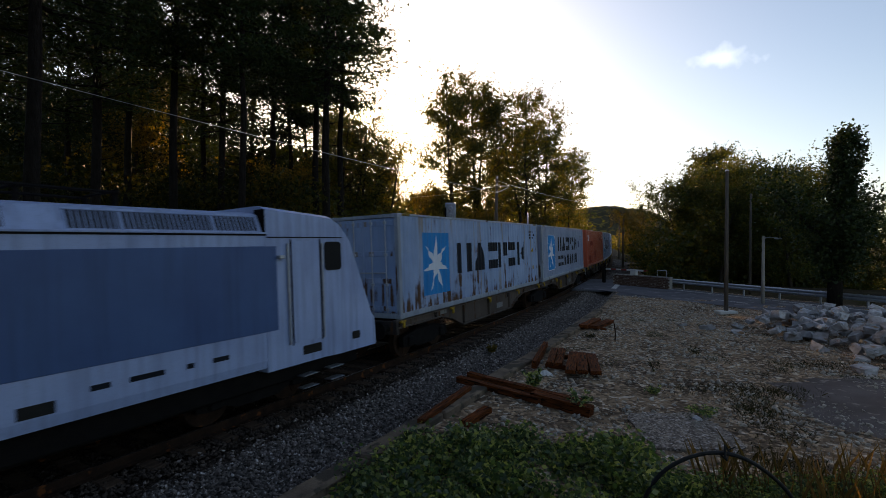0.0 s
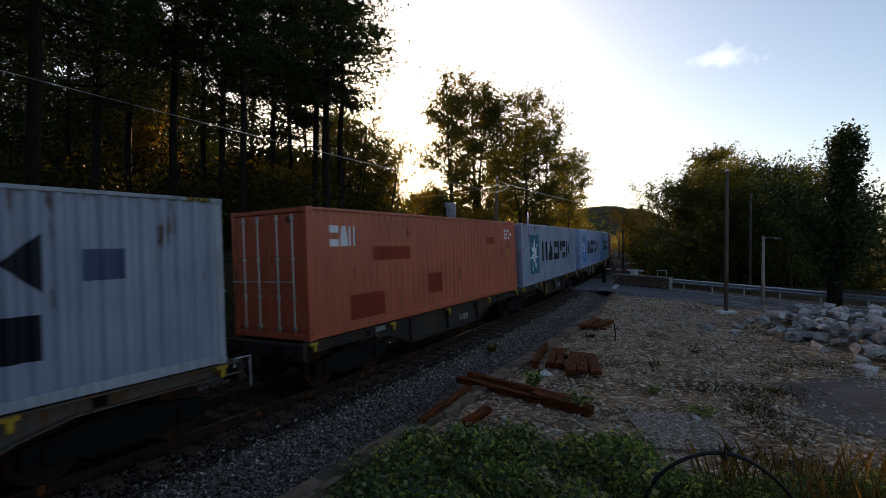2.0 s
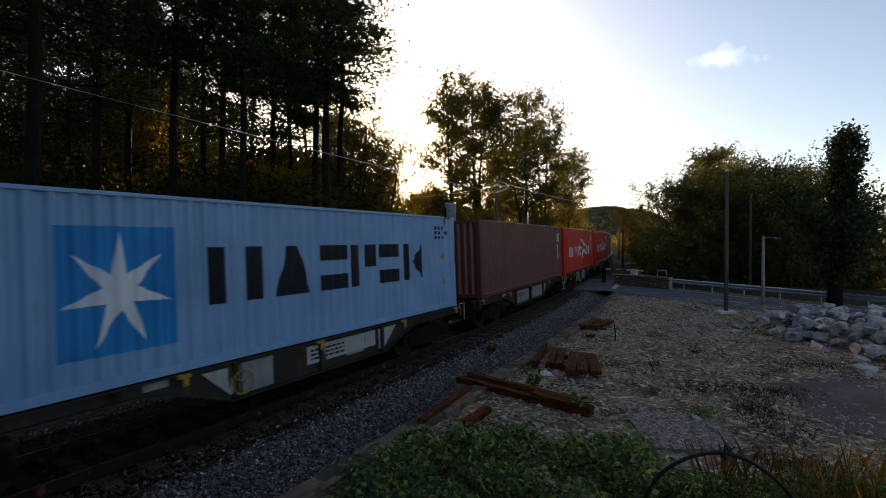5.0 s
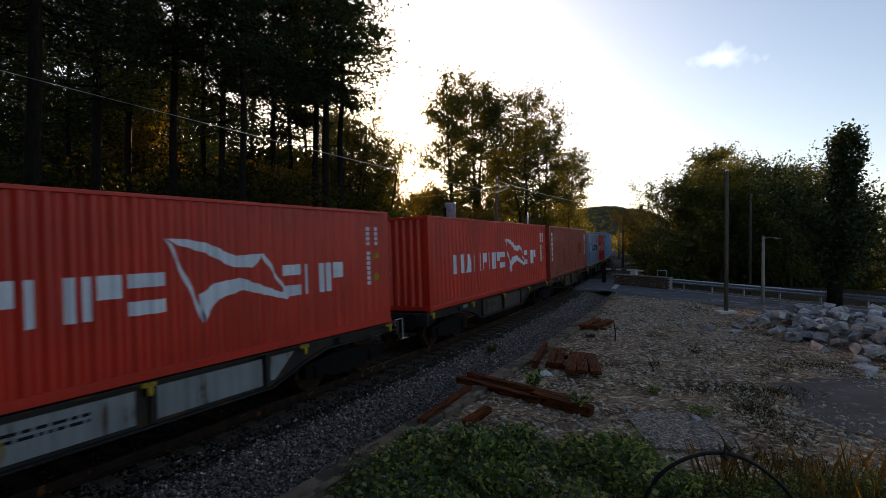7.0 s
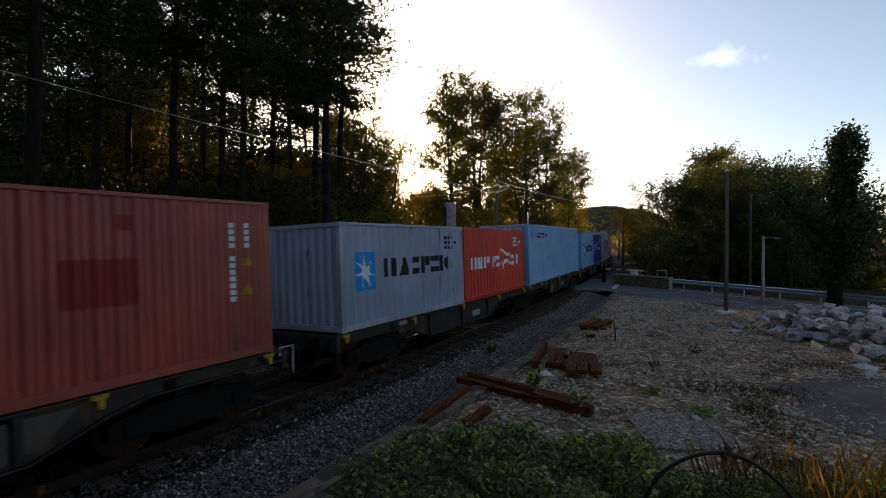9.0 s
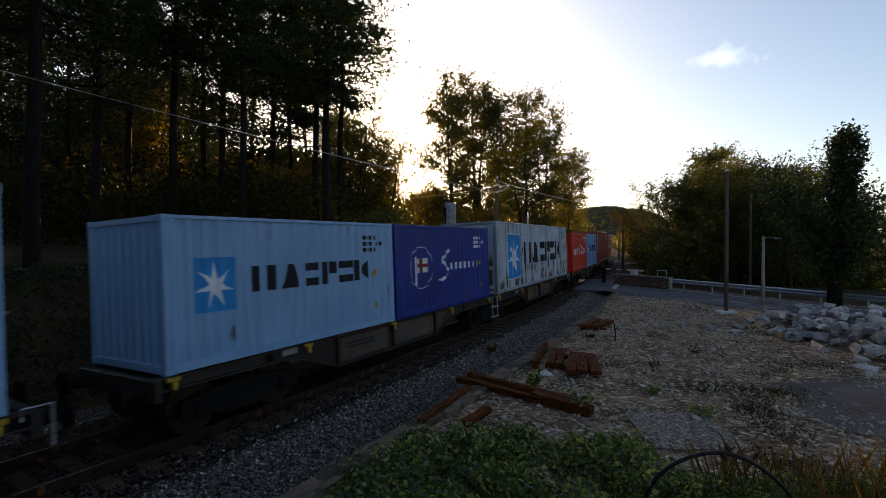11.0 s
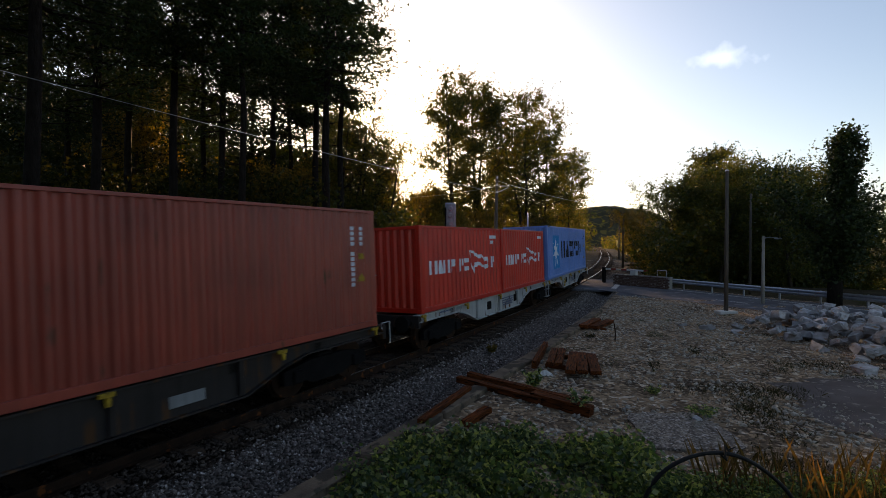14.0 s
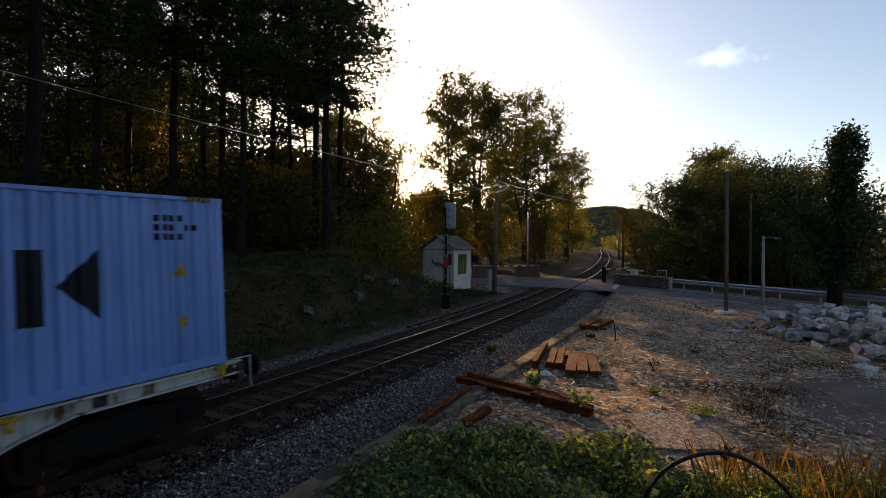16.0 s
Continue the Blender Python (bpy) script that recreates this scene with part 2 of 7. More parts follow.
L_WEED = leafy("weed_leaves", (0.018, 0.040, 0.018, 1), (0.07, 0.125, 0.05, 1), (0.30, 0.34, 0.15, 1), 0.55, 0.8)
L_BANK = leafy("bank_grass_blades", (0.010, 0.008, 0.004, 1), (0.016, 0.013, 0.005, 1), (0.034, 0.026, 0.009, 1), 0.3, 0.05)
L_DRY = leafy("dry_grass", (0.045, 0.034, 0.014, 1), (0.11, 0.07, 0.026, 1), (0.21, 0.115, 0.04, 1), 0.4)


# ---------------------------------------------------------------- mesh tools
class Mesher:
    """Collects corners and faces of one part."""

    def __init__(self):
        self.v, self.f = [], []

    def add(self, verts, faces, m=None):
        k = len(self.v)
        self.v += [tuple(m @ Vector(q)) for q in verts] if m else [tuple(q) for q in verts]
        self.f += [tuple(i + k for i in q) for q in faces]
        return self

    def box(self, a, b, c=0.0, m=None):
        """A box from corner a to corner b with chamfers of width c."""
        (x0, y0, z0), (x1, y1, z1) = a, b
        if c <= 0:
            vs = [(x, y, z) for x in (x0, x1) for y in (y0, y1) for z in (z0, z1)]
            return self.add(vs, [(0, 1, 3, 2), (4, 6, 7, 5), (0, 4, 5, 1), (2, 3, 7, 6), (0, 2, 6, 4), (1, 5, 7, 3)], m)
        vs, ix = [], {}
        for i, x in enumerate((x0, x1)):
            for j, y in enumerate((y0, y1)):
                for k, z in enumerate((z0, z1)):
                    sx, sy, sz = (c if i == 0 else -c), (c if j == 0 else -c), (c if k == 0 else -c)
                    ix[i, j, k] = len(vs)
                    vs += [(x, y + sy, z + sz), (x + sx, y, z + sz), (x + sx, y + sy, z)]
        g = lambda i, j, k, a_: ix[i, j, k] + a_
        fs = []
        for i in (0, 1):
            fs.append(tuple(g(i, *q, 0) for q in ((0, 0), (0, 1), (1, 1), (1, 0))))
            fs.append(tuple(g(q[0], i, q[1], 1) for q in ((0, 0), (1, 0), (1, 1), (0, 1))))
            fs.append(tuple(g(*q, i, 2) for q in ((0, 0), (0, 1), (1, 1), (1, 0))))
        for p_ in (0, 1):
            for q_ in (0, 1):
                fs.append((g(p_, q_, 0, 0), g(p_, q_, 1, 0), g(p_, q_, 1, 1), g(p_, q_, 0, 1)))
                fs.append((g(p_, 0, q_, 0), g(p_, 1, q_, 0), g(p_, 1, q_, 2), g(p_, 0, q_, 2)))
                fs.append((g(0, p_, q_, 1), g(1, p_, q_, 1), g(1, p_, q_, 2), g(0, p_, q_, 2)))
                for k in (0, 1):
                    fs.append((g(p_, q_, k, 0), g(p_, q_, k, 1), g(p_, q_, k, 2)))
        return self.add(vs, fs, m)

    def tube(self, pts, radii, n=8, cap=True):
        """A round bar along points."""
        pts = [Vector(q) for q in pts]
        rings = []
        k0 = len(self.v)
        up = Vector((0, 0, 1))
        for i, q in enumerate(pts):
            d = (pts[min(i + 1, len(pts) - 1)] - pts[max(i - 1, 0)]).normalized()
            ref = up if abs(d.z) < 0.9 else Vector((1, 0, 0))
            a = d.cross(ref).normalized()
            b = d.cross(a).normalized()
            r = radii[i] if isinstance(radii, (list, tuple)) else radii
            rings.append(len(self.v))
            self.v += [tuple(q + (a * math.cos(t) + b * math.sin(t)) * r) for t in (2 * math.pi * j / n for j in range(n))]
        for r0, r1 in zip(rings, rings[1:]):
            self.f += [(r0 + j, r0 + (j + 1) % n, r1 + (j + 1) % n, r1 + j) for j in range(n)]
        if cap:
            self.f += [tuple(rings[0] + j for j in range(n)), tuple(rings[-1] + j for j in reversed(range(n)))]
        return self

    def prism(self, poly, y0, y1, m=None):
        """An outline in x and z drawn out from y0 to y1."""
        n = len(poly)
        vs = [(x, y0, z) for x, z in poly] + [(x, y1, z) for x, z in poly]
        fs = [tuple(range(n)), tuple(range(2 * n - 1, n - 1, -1))] + [(i, i + n, (i + 1) % n + n, (i + 1) % n) for i in range(n)]
        return self.add(vs, fs, m)

    def mesh(self, name, material, smooth=False):
        me = bpy.data.meshes.new(name)
        me.from_pydata(self.v, [], self.f)
        bm = bmesh.new()
        bm.from_mesh(me)
        bmesh.ops.recalc_face_normals(bm, faces=bm.faces)
        bm.to_mesh(me)
        bm.free()
        if smooth:
            me.polygons.foreach_set("use_smooth", [True] * len(me.polygons))
        me.materials.append(material)
        return me


def part(name, me, parent, label=""):
    """Links a mesh as one part under a thing or a part."""
    ob = new(name, me)
    ob.parent = parent
    return tagged(ob, label)


def thing(name, m, label, category, group="", kind=""):
    ob = new(name)
    ob.empty_display_size = 0.2
    ob.matrix_basis = m
    return tagged(ob, label, category, group, kind)


def solid(name, me, m, label, category, group="", kind=""):
    ob = new(name, me)
    ob.matrix_basis = m
    return tagged(ob, label, category, group, kind)


def quads(name, v, material):
    """A mesh of loose four-cornered leaves from an array (n, 4, 3)."""
    v = np.asarray(v, np.float32)
    n = len(v)
    me = bpy.data.meshes.new(name)
    me.vertices.add(4 * n)
    me.vertices.foreach_set("co", v.reshape(-1))
    me.loops.add(4 * n)
    me.loops.foreach_set("vertex_index", np.arange(4 * n, dtype=np.int32))
    me.polygons.add(n)
    me.polygons.foreach_set("loop_start", np.arange(0, 4 * n, 4, dtype=np.int32))
    me.update(calc_edges=True)
    me.materials.append(material)
    return me


def tris(name, v, material):
    """A mesh of loose three-cornered leaves from an array (n, 3, 3)."""
    v = np.asarray(v, np.float32)
    n = len(v)
    me = bpy.data.meshes.new(name)
    me.vertices.add(3 * n)
    me.vertices.foreach_set("co", v.reshape(-1))
    me.loops.add(3 * n)
    me.loops.foreach_set("vertex_index", np.arange(3 * n, dtype=np.int32))
    me.polygons.add(n)
    me.polygons.foreach_set("loop_start", np.arange(0, 3 * n, 3, dtype=np.int32))
    me.update(calc_edges=True)
    me.materials.append(material)
    return me


def slips(rng, centres, size, aspect=0.6, flat=0.0):
    """Small pointed leaves of three corners at the centres, turned at random."""
    q = leaves(rng, centres, size, aspect, flat)
    skew = rng.uniform(0.2, 0.8, (len(q), 1))
    return np.stack([q[:, 0], q[:, 1] * 1.0, q[:, 2] * skew + q[:, 3] * (1 - skew)], 1)


def leaves(rng, centres, size, aspect=0.6, flat=0.0):
    """Rhombic leaves at the centres, turned at random; flat pulls them level."""
    n = len(centres)
    a = rng.normal(size=(n, 3))
    a[:, 2] *= 1 - flat
    a /= np.linalg.norm(a, axis=1, keepdims=True)
    b = np.cross(a, rng.normal(size=(n, 3)) * np.array([1, 1, 1 - flat * 0.9]))
    b /= np.linalg.norm(b, axis=1, keepdims=True) + 1e-9
    s = size * rng.uniform(0.6, 1.4, (n, 1))
    c = np.asarray(centres)
    return np.stack([c - a * s, c + b * s * aspect, c + a * s, c - b * s * aspect], 1)


# ---------------------------------------------------------------- the line of the track
KNOT_S = np.array([-320, -15, 0, 15, 30, 45, 60, 80, 110, 160, 300.0])
KNOT_K = np.array([0.0, 0.00209, 0.00226, 0.00566, 0.00119, 0.00354, 0.00157, 0.00092, 0.00028, 0.00127, 0.0])
TS = np.arange(-320, 300.01, 0.5)
GRADE, CANT = 0.01908, -0.03813
_k = np.interp(TS, KNOT_S, KNOT_K)
_a = np.concatenate([[0], np.cumsum((_k[1:] + _k[:-1]) * 0.25)])
_i0 = int(np.argmin(abs(TS)))
TA = _a - _a[_i0] + 1.02588
_dx, _dy = np.cos(TA) * 0.5, np.sin(TA) * 0.5
TX = np.concatenate([[0], np.cumsum((_dx[1:] + _dx[:-1]) / 2)])
TY = np.concatenate([[0], np.cumsum((_dy[1:] + _dy[:-1]) / 2)])
TX, TY = TX - TX[_i0] + -5.0074, TY - TY[_i0] + 8.7951


def level(s):
    """Height of the rail's top along the line: a steady climb, easing off far behind the camera."""
    s = np.asarray(s, float)
    return GRADE * np.where(s > -10, s, -10 - 15 * (1 - np.exp(np.minimum(s + 10, 0) / 15)))


def on_line(s, w=0.0, z=0.0):
    """A place s metres along the line, w to its left, z above the rails."""
    a = float(np.interp(s, TS, TA))
    q = w - CANT * z
    return Vector((float(np.interp(s, TS, TX)) - math.sin(a) * q, float(np.interp(s, TS, TY)) + math.cos(a) * q, float(level(s)) + z + w * CANT))


def ride(s, length):
    """The pose of a vehicle whose leading end is at s: x back along the train, y to the line's left, z up."""
    p0, p1 = on_line(s), on_line(s + length)
    x = (p1 - p0).normalized()
    a = math.atan2(x.y, x.x)
    y = Vector((-math.sin(a), math.cos(a), CANT)).normalized()
    z = x.cross(y).normalized()
    y = z.cross(x)
    m = Matrix((x, y, z)).transposed().to_4x4()
    m.translation = p0
    return m


def nearest(x, y):
    """Along and across coordinates (s, w) of places, as arrays."""
    x, y = np.asarray(x, float).ravel(), np.asarray(y, float).ravel()
    s, w = np.empty(len(x)), np.empty(len(x))
    for i in range(0, len(x), 4000):
        dx, dy = x[i:i + 4000, None] - TX[None, ::2], y[i:i + 4000, None] - TY[None, ::2]
        k = np.argmin(dx * dx + dy * dy, 1) * 2
        ox, oy = x[i:i + 4000] - TX[k], y[i:i + 4000] - TY[k]
        s[i:i + 4000] = TS[k] + ox * np.cos(TA[k]) + oy * np.sin(TA[k])
        w[i:i + 4000] = -ox * np.sin(TA[k]) + oy * np.cos(TA[k])
    return s, w


# ---------------------------------------------------------------- the ground
def ease(x, a, b):
    t = np.clip((x - a) / (b - a), 0, 1)
    return t * t * (3 - 2 * t)


RAIL_A, RAIL_B = np.array([15.7, 33.2]), np.array([20.9, 22.9])   # the guard rail's line
_gd = (RAIL_B - RAIL_A) / np.linalg.norm(RAIL_B - RAIL_A)


def beyond_guard(x, y):
    """Metres past the guard rail, to its far side."""
    return (x - RAIL_A[0]) * (-_gd[1]) + (y - RAIL_A[1]) * _gd[0]


def land(x, y, rough=True):
    """Height of the ground."""
    x, y = np.asarray(x, float).ravel(), np.asarray(y, float).ravel()
    s, w = nearest(x, y)
    far = np.hypot(x, y)
    z0 = level(np.clip(s, -300, 200))
    road = ease(s, 27.5, 28.5) * (1 - ease(s, 36.0, 37.0)) * (1 - ease(abs(w), 30, 45))
    # right of the line: shoulder, kerb, yard
    r = -w
    right = np.where(r < 1.6, -0.212, np.where(r < 3.6, -0.212 - 0.248 * ease(r, 1.6, 3.3), -0.09))
    past = beyond_guard(x, y)
    right = right + np.where(r >= 3.6, 0.066 * np.maximum(ease(s, 19, 26.5), ease(-past, 9.0, 5.4) * (s < 40)), 0)
    drop = ease(past, 0.6, 16) * ease(s, -5, 15) * -4.5
    right = right + np.where(r > 5, drop, 0)
    # left of the line: shoulder, then the wooded bank
    bank = (1 - ease(s, 15, 25.5)) + 0.25 * ease(s, 40, 60)
    left = np.where(w < 1.6, -0.212, -0.212 - 0.148 * ease(w, 1.6, 2.8)) + ease(w, 3.4, 8.5) * (0.25 + 2.5 * bank) + np.clip(w - 8.5, 0, 60) * 0.05
    z = np.where(w < 0, right, left)
    z = z * (1 - road) + road * np.where(abs(w) < 40, -0.035, z)
    # the weedy rise on which the camera stands
    hump = 1.55 * (1 - ease(np.hypot((x - 1.0) * 0.8, (y + 0.6)), 1.2, 6.6))
    z = z + np.where(r > 4.3, hump, 0)
    if rough:
        off = np.where((abs(w) < 4.2), 0.25, 1.0) * (1 - road)
        nz = np.array([noise.noise((a * 0.45, b * 0.45, 0.0)) * 0.07 + noise.noise((a * 1.9, b * 1.9, 3.0)) * 0.028 for a, b in zip(x, y)])
        z = z + nz * off * np.clip(far / 6, 0.3, 1) * np.where(w > 3.6, 3.2, 1.0)
    hills = ease(far, 170, 700) * (30 + 22 * np.sin(x * 0.008 + 1.3) + 10 * np.sin(y * 0.011 + x * 0.003))
    return z0 + z + 0.35 * hills * ease(far, 170, 700)


def stretch_axis(lo, hi, step, out, grow=1.22):
    mid = list(np.arange(lo, hi + 1e-6, step))
    a, d = [], step
    q = lo
    while q > -out:
        d *= grow
        q -= d
        a.append(q)
    b, d, q = [], step, hi
    while q < out:
        d *= grow
        q += d
        b.append(q)
    return np.array(a[::-1] + mid + b)


gx, gy = stretch_axis(-14, 22, 0.28, 2500), stretch_axis(3, 42, 0.28, 2500)
GX, GY = np.meshgrid(gx, gy, indexing="ij")
GZ = land(GX, GY).reshape(GX.shape)
nx, ny = GX.shape
ground_me = bpy.data.meshes.new("ground")
idx = np.arange(nx * ny).reshape(nx, ny)
ground_me.from_pydata(np.stack([GX, GY, GZ], -1).reshape(-1, 3).tolist(), [], np.stack([idx[:-1, :-1], idx[1:, :-1], idx[1:, 1:], idx[:-1, 1:]], -1).reshape(-1, 4).tolist())
ground_me.polygons.foreach_set("use_smooth", [True] * len(ground_me.polygons))
for q in (M_GROUND, M_BALLAST, M_SOIL, M_ASPHALT, M_BED, M_APRON):
    ground_me.materials.append(q)
cxy = np.array([p.center for p in ground_me.polygons])
gs, gw = nearest(cxy[:, 0], cxy[:, 1])
kind_ix = np.where((gw > -3.75) & (gw < 3.4), 1, np.where((gw > 3.4) & ~((gs > 26) & (gs < 40) & (gw < 30)), 2, 0))
kind_ix = np.where((beyond_guard(cxy[:, 0], cxy[:, 1]) > 0.8) & (gw < -5), 2, kind_ix)
kind_ix = np.where((np.hypot(cxy[:, 0] - 1, cxy[:, 1] + 0.6) < 6.2) & (gw < -4.2), 2, kind_ix)
kind_ix = np.where(np.hypot(cxy[:, 0], cxy[:, 1]) > 90, 2, kind_ix)
apron = [(7.9, 11.7), (11.5, 12.2), (15.5, 10.6), (9.5, 7.2), (7.0, 8.8)]
inside = np.ones(len(cxy), bool)
wob = np.array([noise.noise((a * 0.9, b * 0.9, 2.0)) * 0.5 for a, b in cxy[:, :2]])
for (ax, ay), (bx, by) in zip(apron, apron[1:] + apron[:1]):
    inside &= ((bx - ax) * (cxy[:, 1] - ay) - (by - ay) * (cxy[:, 0] - ax)) / math.hypot(bx - ax, by - ay) < wob
kind_ix = np.where(inside, 5, kind_ix)
kind_ix = np.where((gw > -1.75 + wob * 0.5) & (gw < 2.2), 4, kind_ix)
kind_ix = np.where((gs + wob * 2.5 > 24.6) & (gs < 38) & (gw < -3.9) & (beyond_guard(cxy[:, 0], cxy[:, 1]) < 0.4), 3, kind_ix)
ground_me.polygons.foreach_set("material_index", kind_ix.astype(np.int32))
ground = tagged(new("ground", ground_me), "stony dirt yard, ballast bed and wooded banks", "ground", kind="structure")


def gz(x, y, rough=False):
    return float(land([x], [y], rough)[0])


# ---------------------------------------------------------------- the track
def sweep(name, outline, w, s0, s1, step, material, lift=0.0):
    """A profile (across, up) drawn along the line at offset w."""
    mb = Mesher()
    ss = np.arange(s0, s1 + 1e-6, step)
    n = len(outline)
    for q in ss:
        mb.v += [tuple(on_line(q, w + a, b + lift)) for a, b in outline]
    for i in range(len(ss) - 1):
        mb.f += [(i * n + j, i * n + (j + 1) % n, (i + 1) * n + (j + 1) % n, (i + 1) * n + j) for j in range(n)]
    mb.f += [tuple(range(n)), tuple(range((len(ss) - 1) * n, len(ss) * n))]
    return mb.mesh(name, material)


RAIL_OUT = [(-0.075, -0.172), (0.075, -0.172), (0.075, -0.158), (0.012, -0.14), (0.012, -0.045), (0.036, -0.035), (0.036, -0.006), (0.028, 0.0), (-0.028, 0.0), (-0.036, -0.006), (-0.036, -0.035), (-0.012, -0.045), (-0.012, -0.14), (-0.075, -0.158)]
track = thing("railway_track", Matrix(), "single railway track with worn steel rails on tarred sleepers", "railway track", kind="structure")
for side in (-0.7525, 0.7525):
    rail = part("rail", sweep("rail", RAIL_OUT, side, -40, 150, 1.0, M_RUST), track, "rusty steel rail with a bright running top")
    part("running_top", sweep("running_top", [(-0.03, 0.0), (0.03, 0.0), (0.026, 0.004), (-0.026, 0.004)], side, -40, 150, 1.0, M_RAIL), rail, "polished steel running surface")
    part("rail", sweep("rail", [(-0.07, -0.172), (0.07, -0.172), (0.036, 0.0), (-0.036, 0.0)], side, -300, -40, 4.0, M_RUST), track)
    part("rail", sweep("rail", [(-0.07, -0.172), (0.07, -0.172), (0.036, 0.0), (-0.036, 0.0)], side, 150, 290, 4.0, M_RUST), track)
sleeper_me = Mesher().box((-0.13, -1.3, -0.34), (0.13, 1.3, -0.165), 0.015).mesh("sleeper", M_SLEEPER)
clip_me = Mesher().box((-0.08, -0.14, -0.17), (0.08, 0.14, -0.155), 0.004).mesh("tie_plate", M_RUST)
rs = random.Random(4)
for i in range(170):
    q = -12 + i * 0.62
    if 28.3 < q < 36:
        continue
    sl = part("sleeper", sleeper_me, track)
    sl.matrix_basis = ride(q, 1.0) @ pose(0, rs.uniform(-0.04, 0.04), rs.uniform(-0.012, 0.006), 0, 0, rs.uniform(-1.2, 1.2))
    if q < 45:
        for side in (-0.7525, 0.7525):
            tp = part("tie_plate", clip_me, sl)
            tp.location.y = side
# rigid sleepers out of the near view, joined
mb = Mesher()
for q in list(np.arange(-150, -12.2, 0.9)) + list(np.arange(94, 200, 0.9)):
    mb.box((-0.13, -1.3, -0.34), (0.13, 1.3, -0.165), 0, ride(float(q), 1.0))
tagged(part("sleeper_row", mb.mesh("sleeper_row", M_SLEEPER), track), kind="stuff")
# a spare rail that lies beside the track
spare = solid("spare_rail", sweep("spare_rail", RAIL_OUT, 2.55, 11.5, 21.5, 1.0, M_RUST, -0.15), Matrix(), "rusty spare rail lying on the ballast", "rail")

# crossing: asphalt deck between and beside the rails, and the road to both sides
def strip(name, s0, s1, w0, w1, z, material, thick=0.12, ns=14, nw=30):
    mb = Mesher()
    for a in np.linspace(s0, s1, ns):
        for b in np.linspace(w0, w1, nw):
            p = on_line(a, b)
            mb.v.append((p.x, p.y, float(level(a)) + z))
    for i in range(ns - 1):
        for j in range(nw - 1):
            k = i * nw + j
            mb.f.append((k, k + nw, k + nw + 1, k + 1))
    k = len(mb.v)
    top = list(mb.v)
    ring = [j for j in range(nw)] + [i * nw + nw - 1 for i in range(1, ns)] + [(ns - 1) * nw + j for j in range(nw - 2, -1, -1)] + [i * nw for i in range(ns - 2, 0, -1)]
    mb.v += [(top[i][0], top[i][1], top[i][2] - thick) for i in ring]
    n = len(ring)
    mb.f += [(ring[i], ring[(i + 1) % n], k + (i + 1) % n, k + i) for i in range(n)]
    return mb.mesh(name, material)


road = thing("road", Matrix(), "worn grey asphalt road over the level crossing", "road", kind="structure")
part("deck", strip("deck", 28.2, 36.4, -0.66, 0.66, -0.012, M_ASPHALT, 0.2), road)
part("carriageway", strip("carriageway", 27.6, 36.6, -6.2, -0.85, -0.015, M_ASPHALT), road)
part("carriageway", strip("carriageway", 28.2, 36.2, 0.85, 34, -0.015, M_ASPHALT), road)
# the branch that follows the guard rail
mb = Mesher()
gn = np.array([-_gd[1], _gd[0]])
pts = []
for t in np.linspace(-3.0, 60, 40):
    for o in (-5.2, -3.5, -1.8, -0.45):
        c = RAIL_A + _gd * t + gn * o
        s_, w_ = nearest([c[0]], [c[1]])
        pts.append((c[0], c[1], float(level(s_)[0]) - 0.012))
mb.v = pts
for i in range(39):
    for j in range(3):
        k = i * 4 + j
        mb.f.append((k, k + 4, k + 5, k + 1))
me = mb.mesh("carriageway", M_ASPHALT)
part("carriageway", me, road)
mb = Mesher()
for o0, o1, t0, t1 in ((-0.75, -0.6, 0.3, 60), (-3.3, -3.15, 5.2, 7.2)):
    n_ = max(2, int((t1 - t0) / 1.5))
    k = len(mb.v)
    for t in np.linspace(t0, t1, n_):
        for o in (o0, o1):
            c = RAIL_A + _gd * t + gn * o
            s_, w_ = nearest([c[0]], [c[1]])
            mb.v.append((c[0], c[1], float(level(s_)[0]) - 0.006))
    mb.f += [(k + 2 * i, k + 2 * i + 1, k + 2 * i + 3, k + 2 * i + 2) for i in range(n_ - 1)]
part("edge_line", mb.mesh("edge_line", M_LINE), road, "faded white edge line")
part("stop_line", strip("stop_line", 29.0, 35.0, -3.6, -3.25, -0.009, M_LINE, 0.004, 6, 3), road, "faded white stop line")

# kerb between the ballast and the yard
M_KERB = mat("dirty_concrete", lin("8a7763"), lin("5c4f43"), 1.6, 0.92, 0, 0.6, 26, lin("4c443a"), 3.5, 0.52)
kerb = thing("kerb", Matrix(), "weathered concrete kerb along the ballast", "kerb", kind="structure")
for i in range(12):
    q = -8 + i * 2.2
    me = Mesher().box((0.005, -0.2, -0.55), (2.195, 0.2, -0.13), 0.03).mesh("kerb_stone", M_KERB) if i == 0 else me
    ks = part("kerb_stone", me, kerb)
    ks.matrix_basis = ride(q, 2.2) @ pose(0, -3.88 + rs.uniform(-0.02, 0.02), rs.uniform(-0.02, 0.01), rs.uniform(-3, 3), 0, rs.uniform(-0.5, 0.5))


# ---------------------------------------------------------------- the train
START_SPEED, GAIN = 15.139, 0.018
HALF = 1.219
PITCH = (0.072, 0.068, 0.070, 0.068)
RIB = sum(PITCH)
FLOOR = 1.16

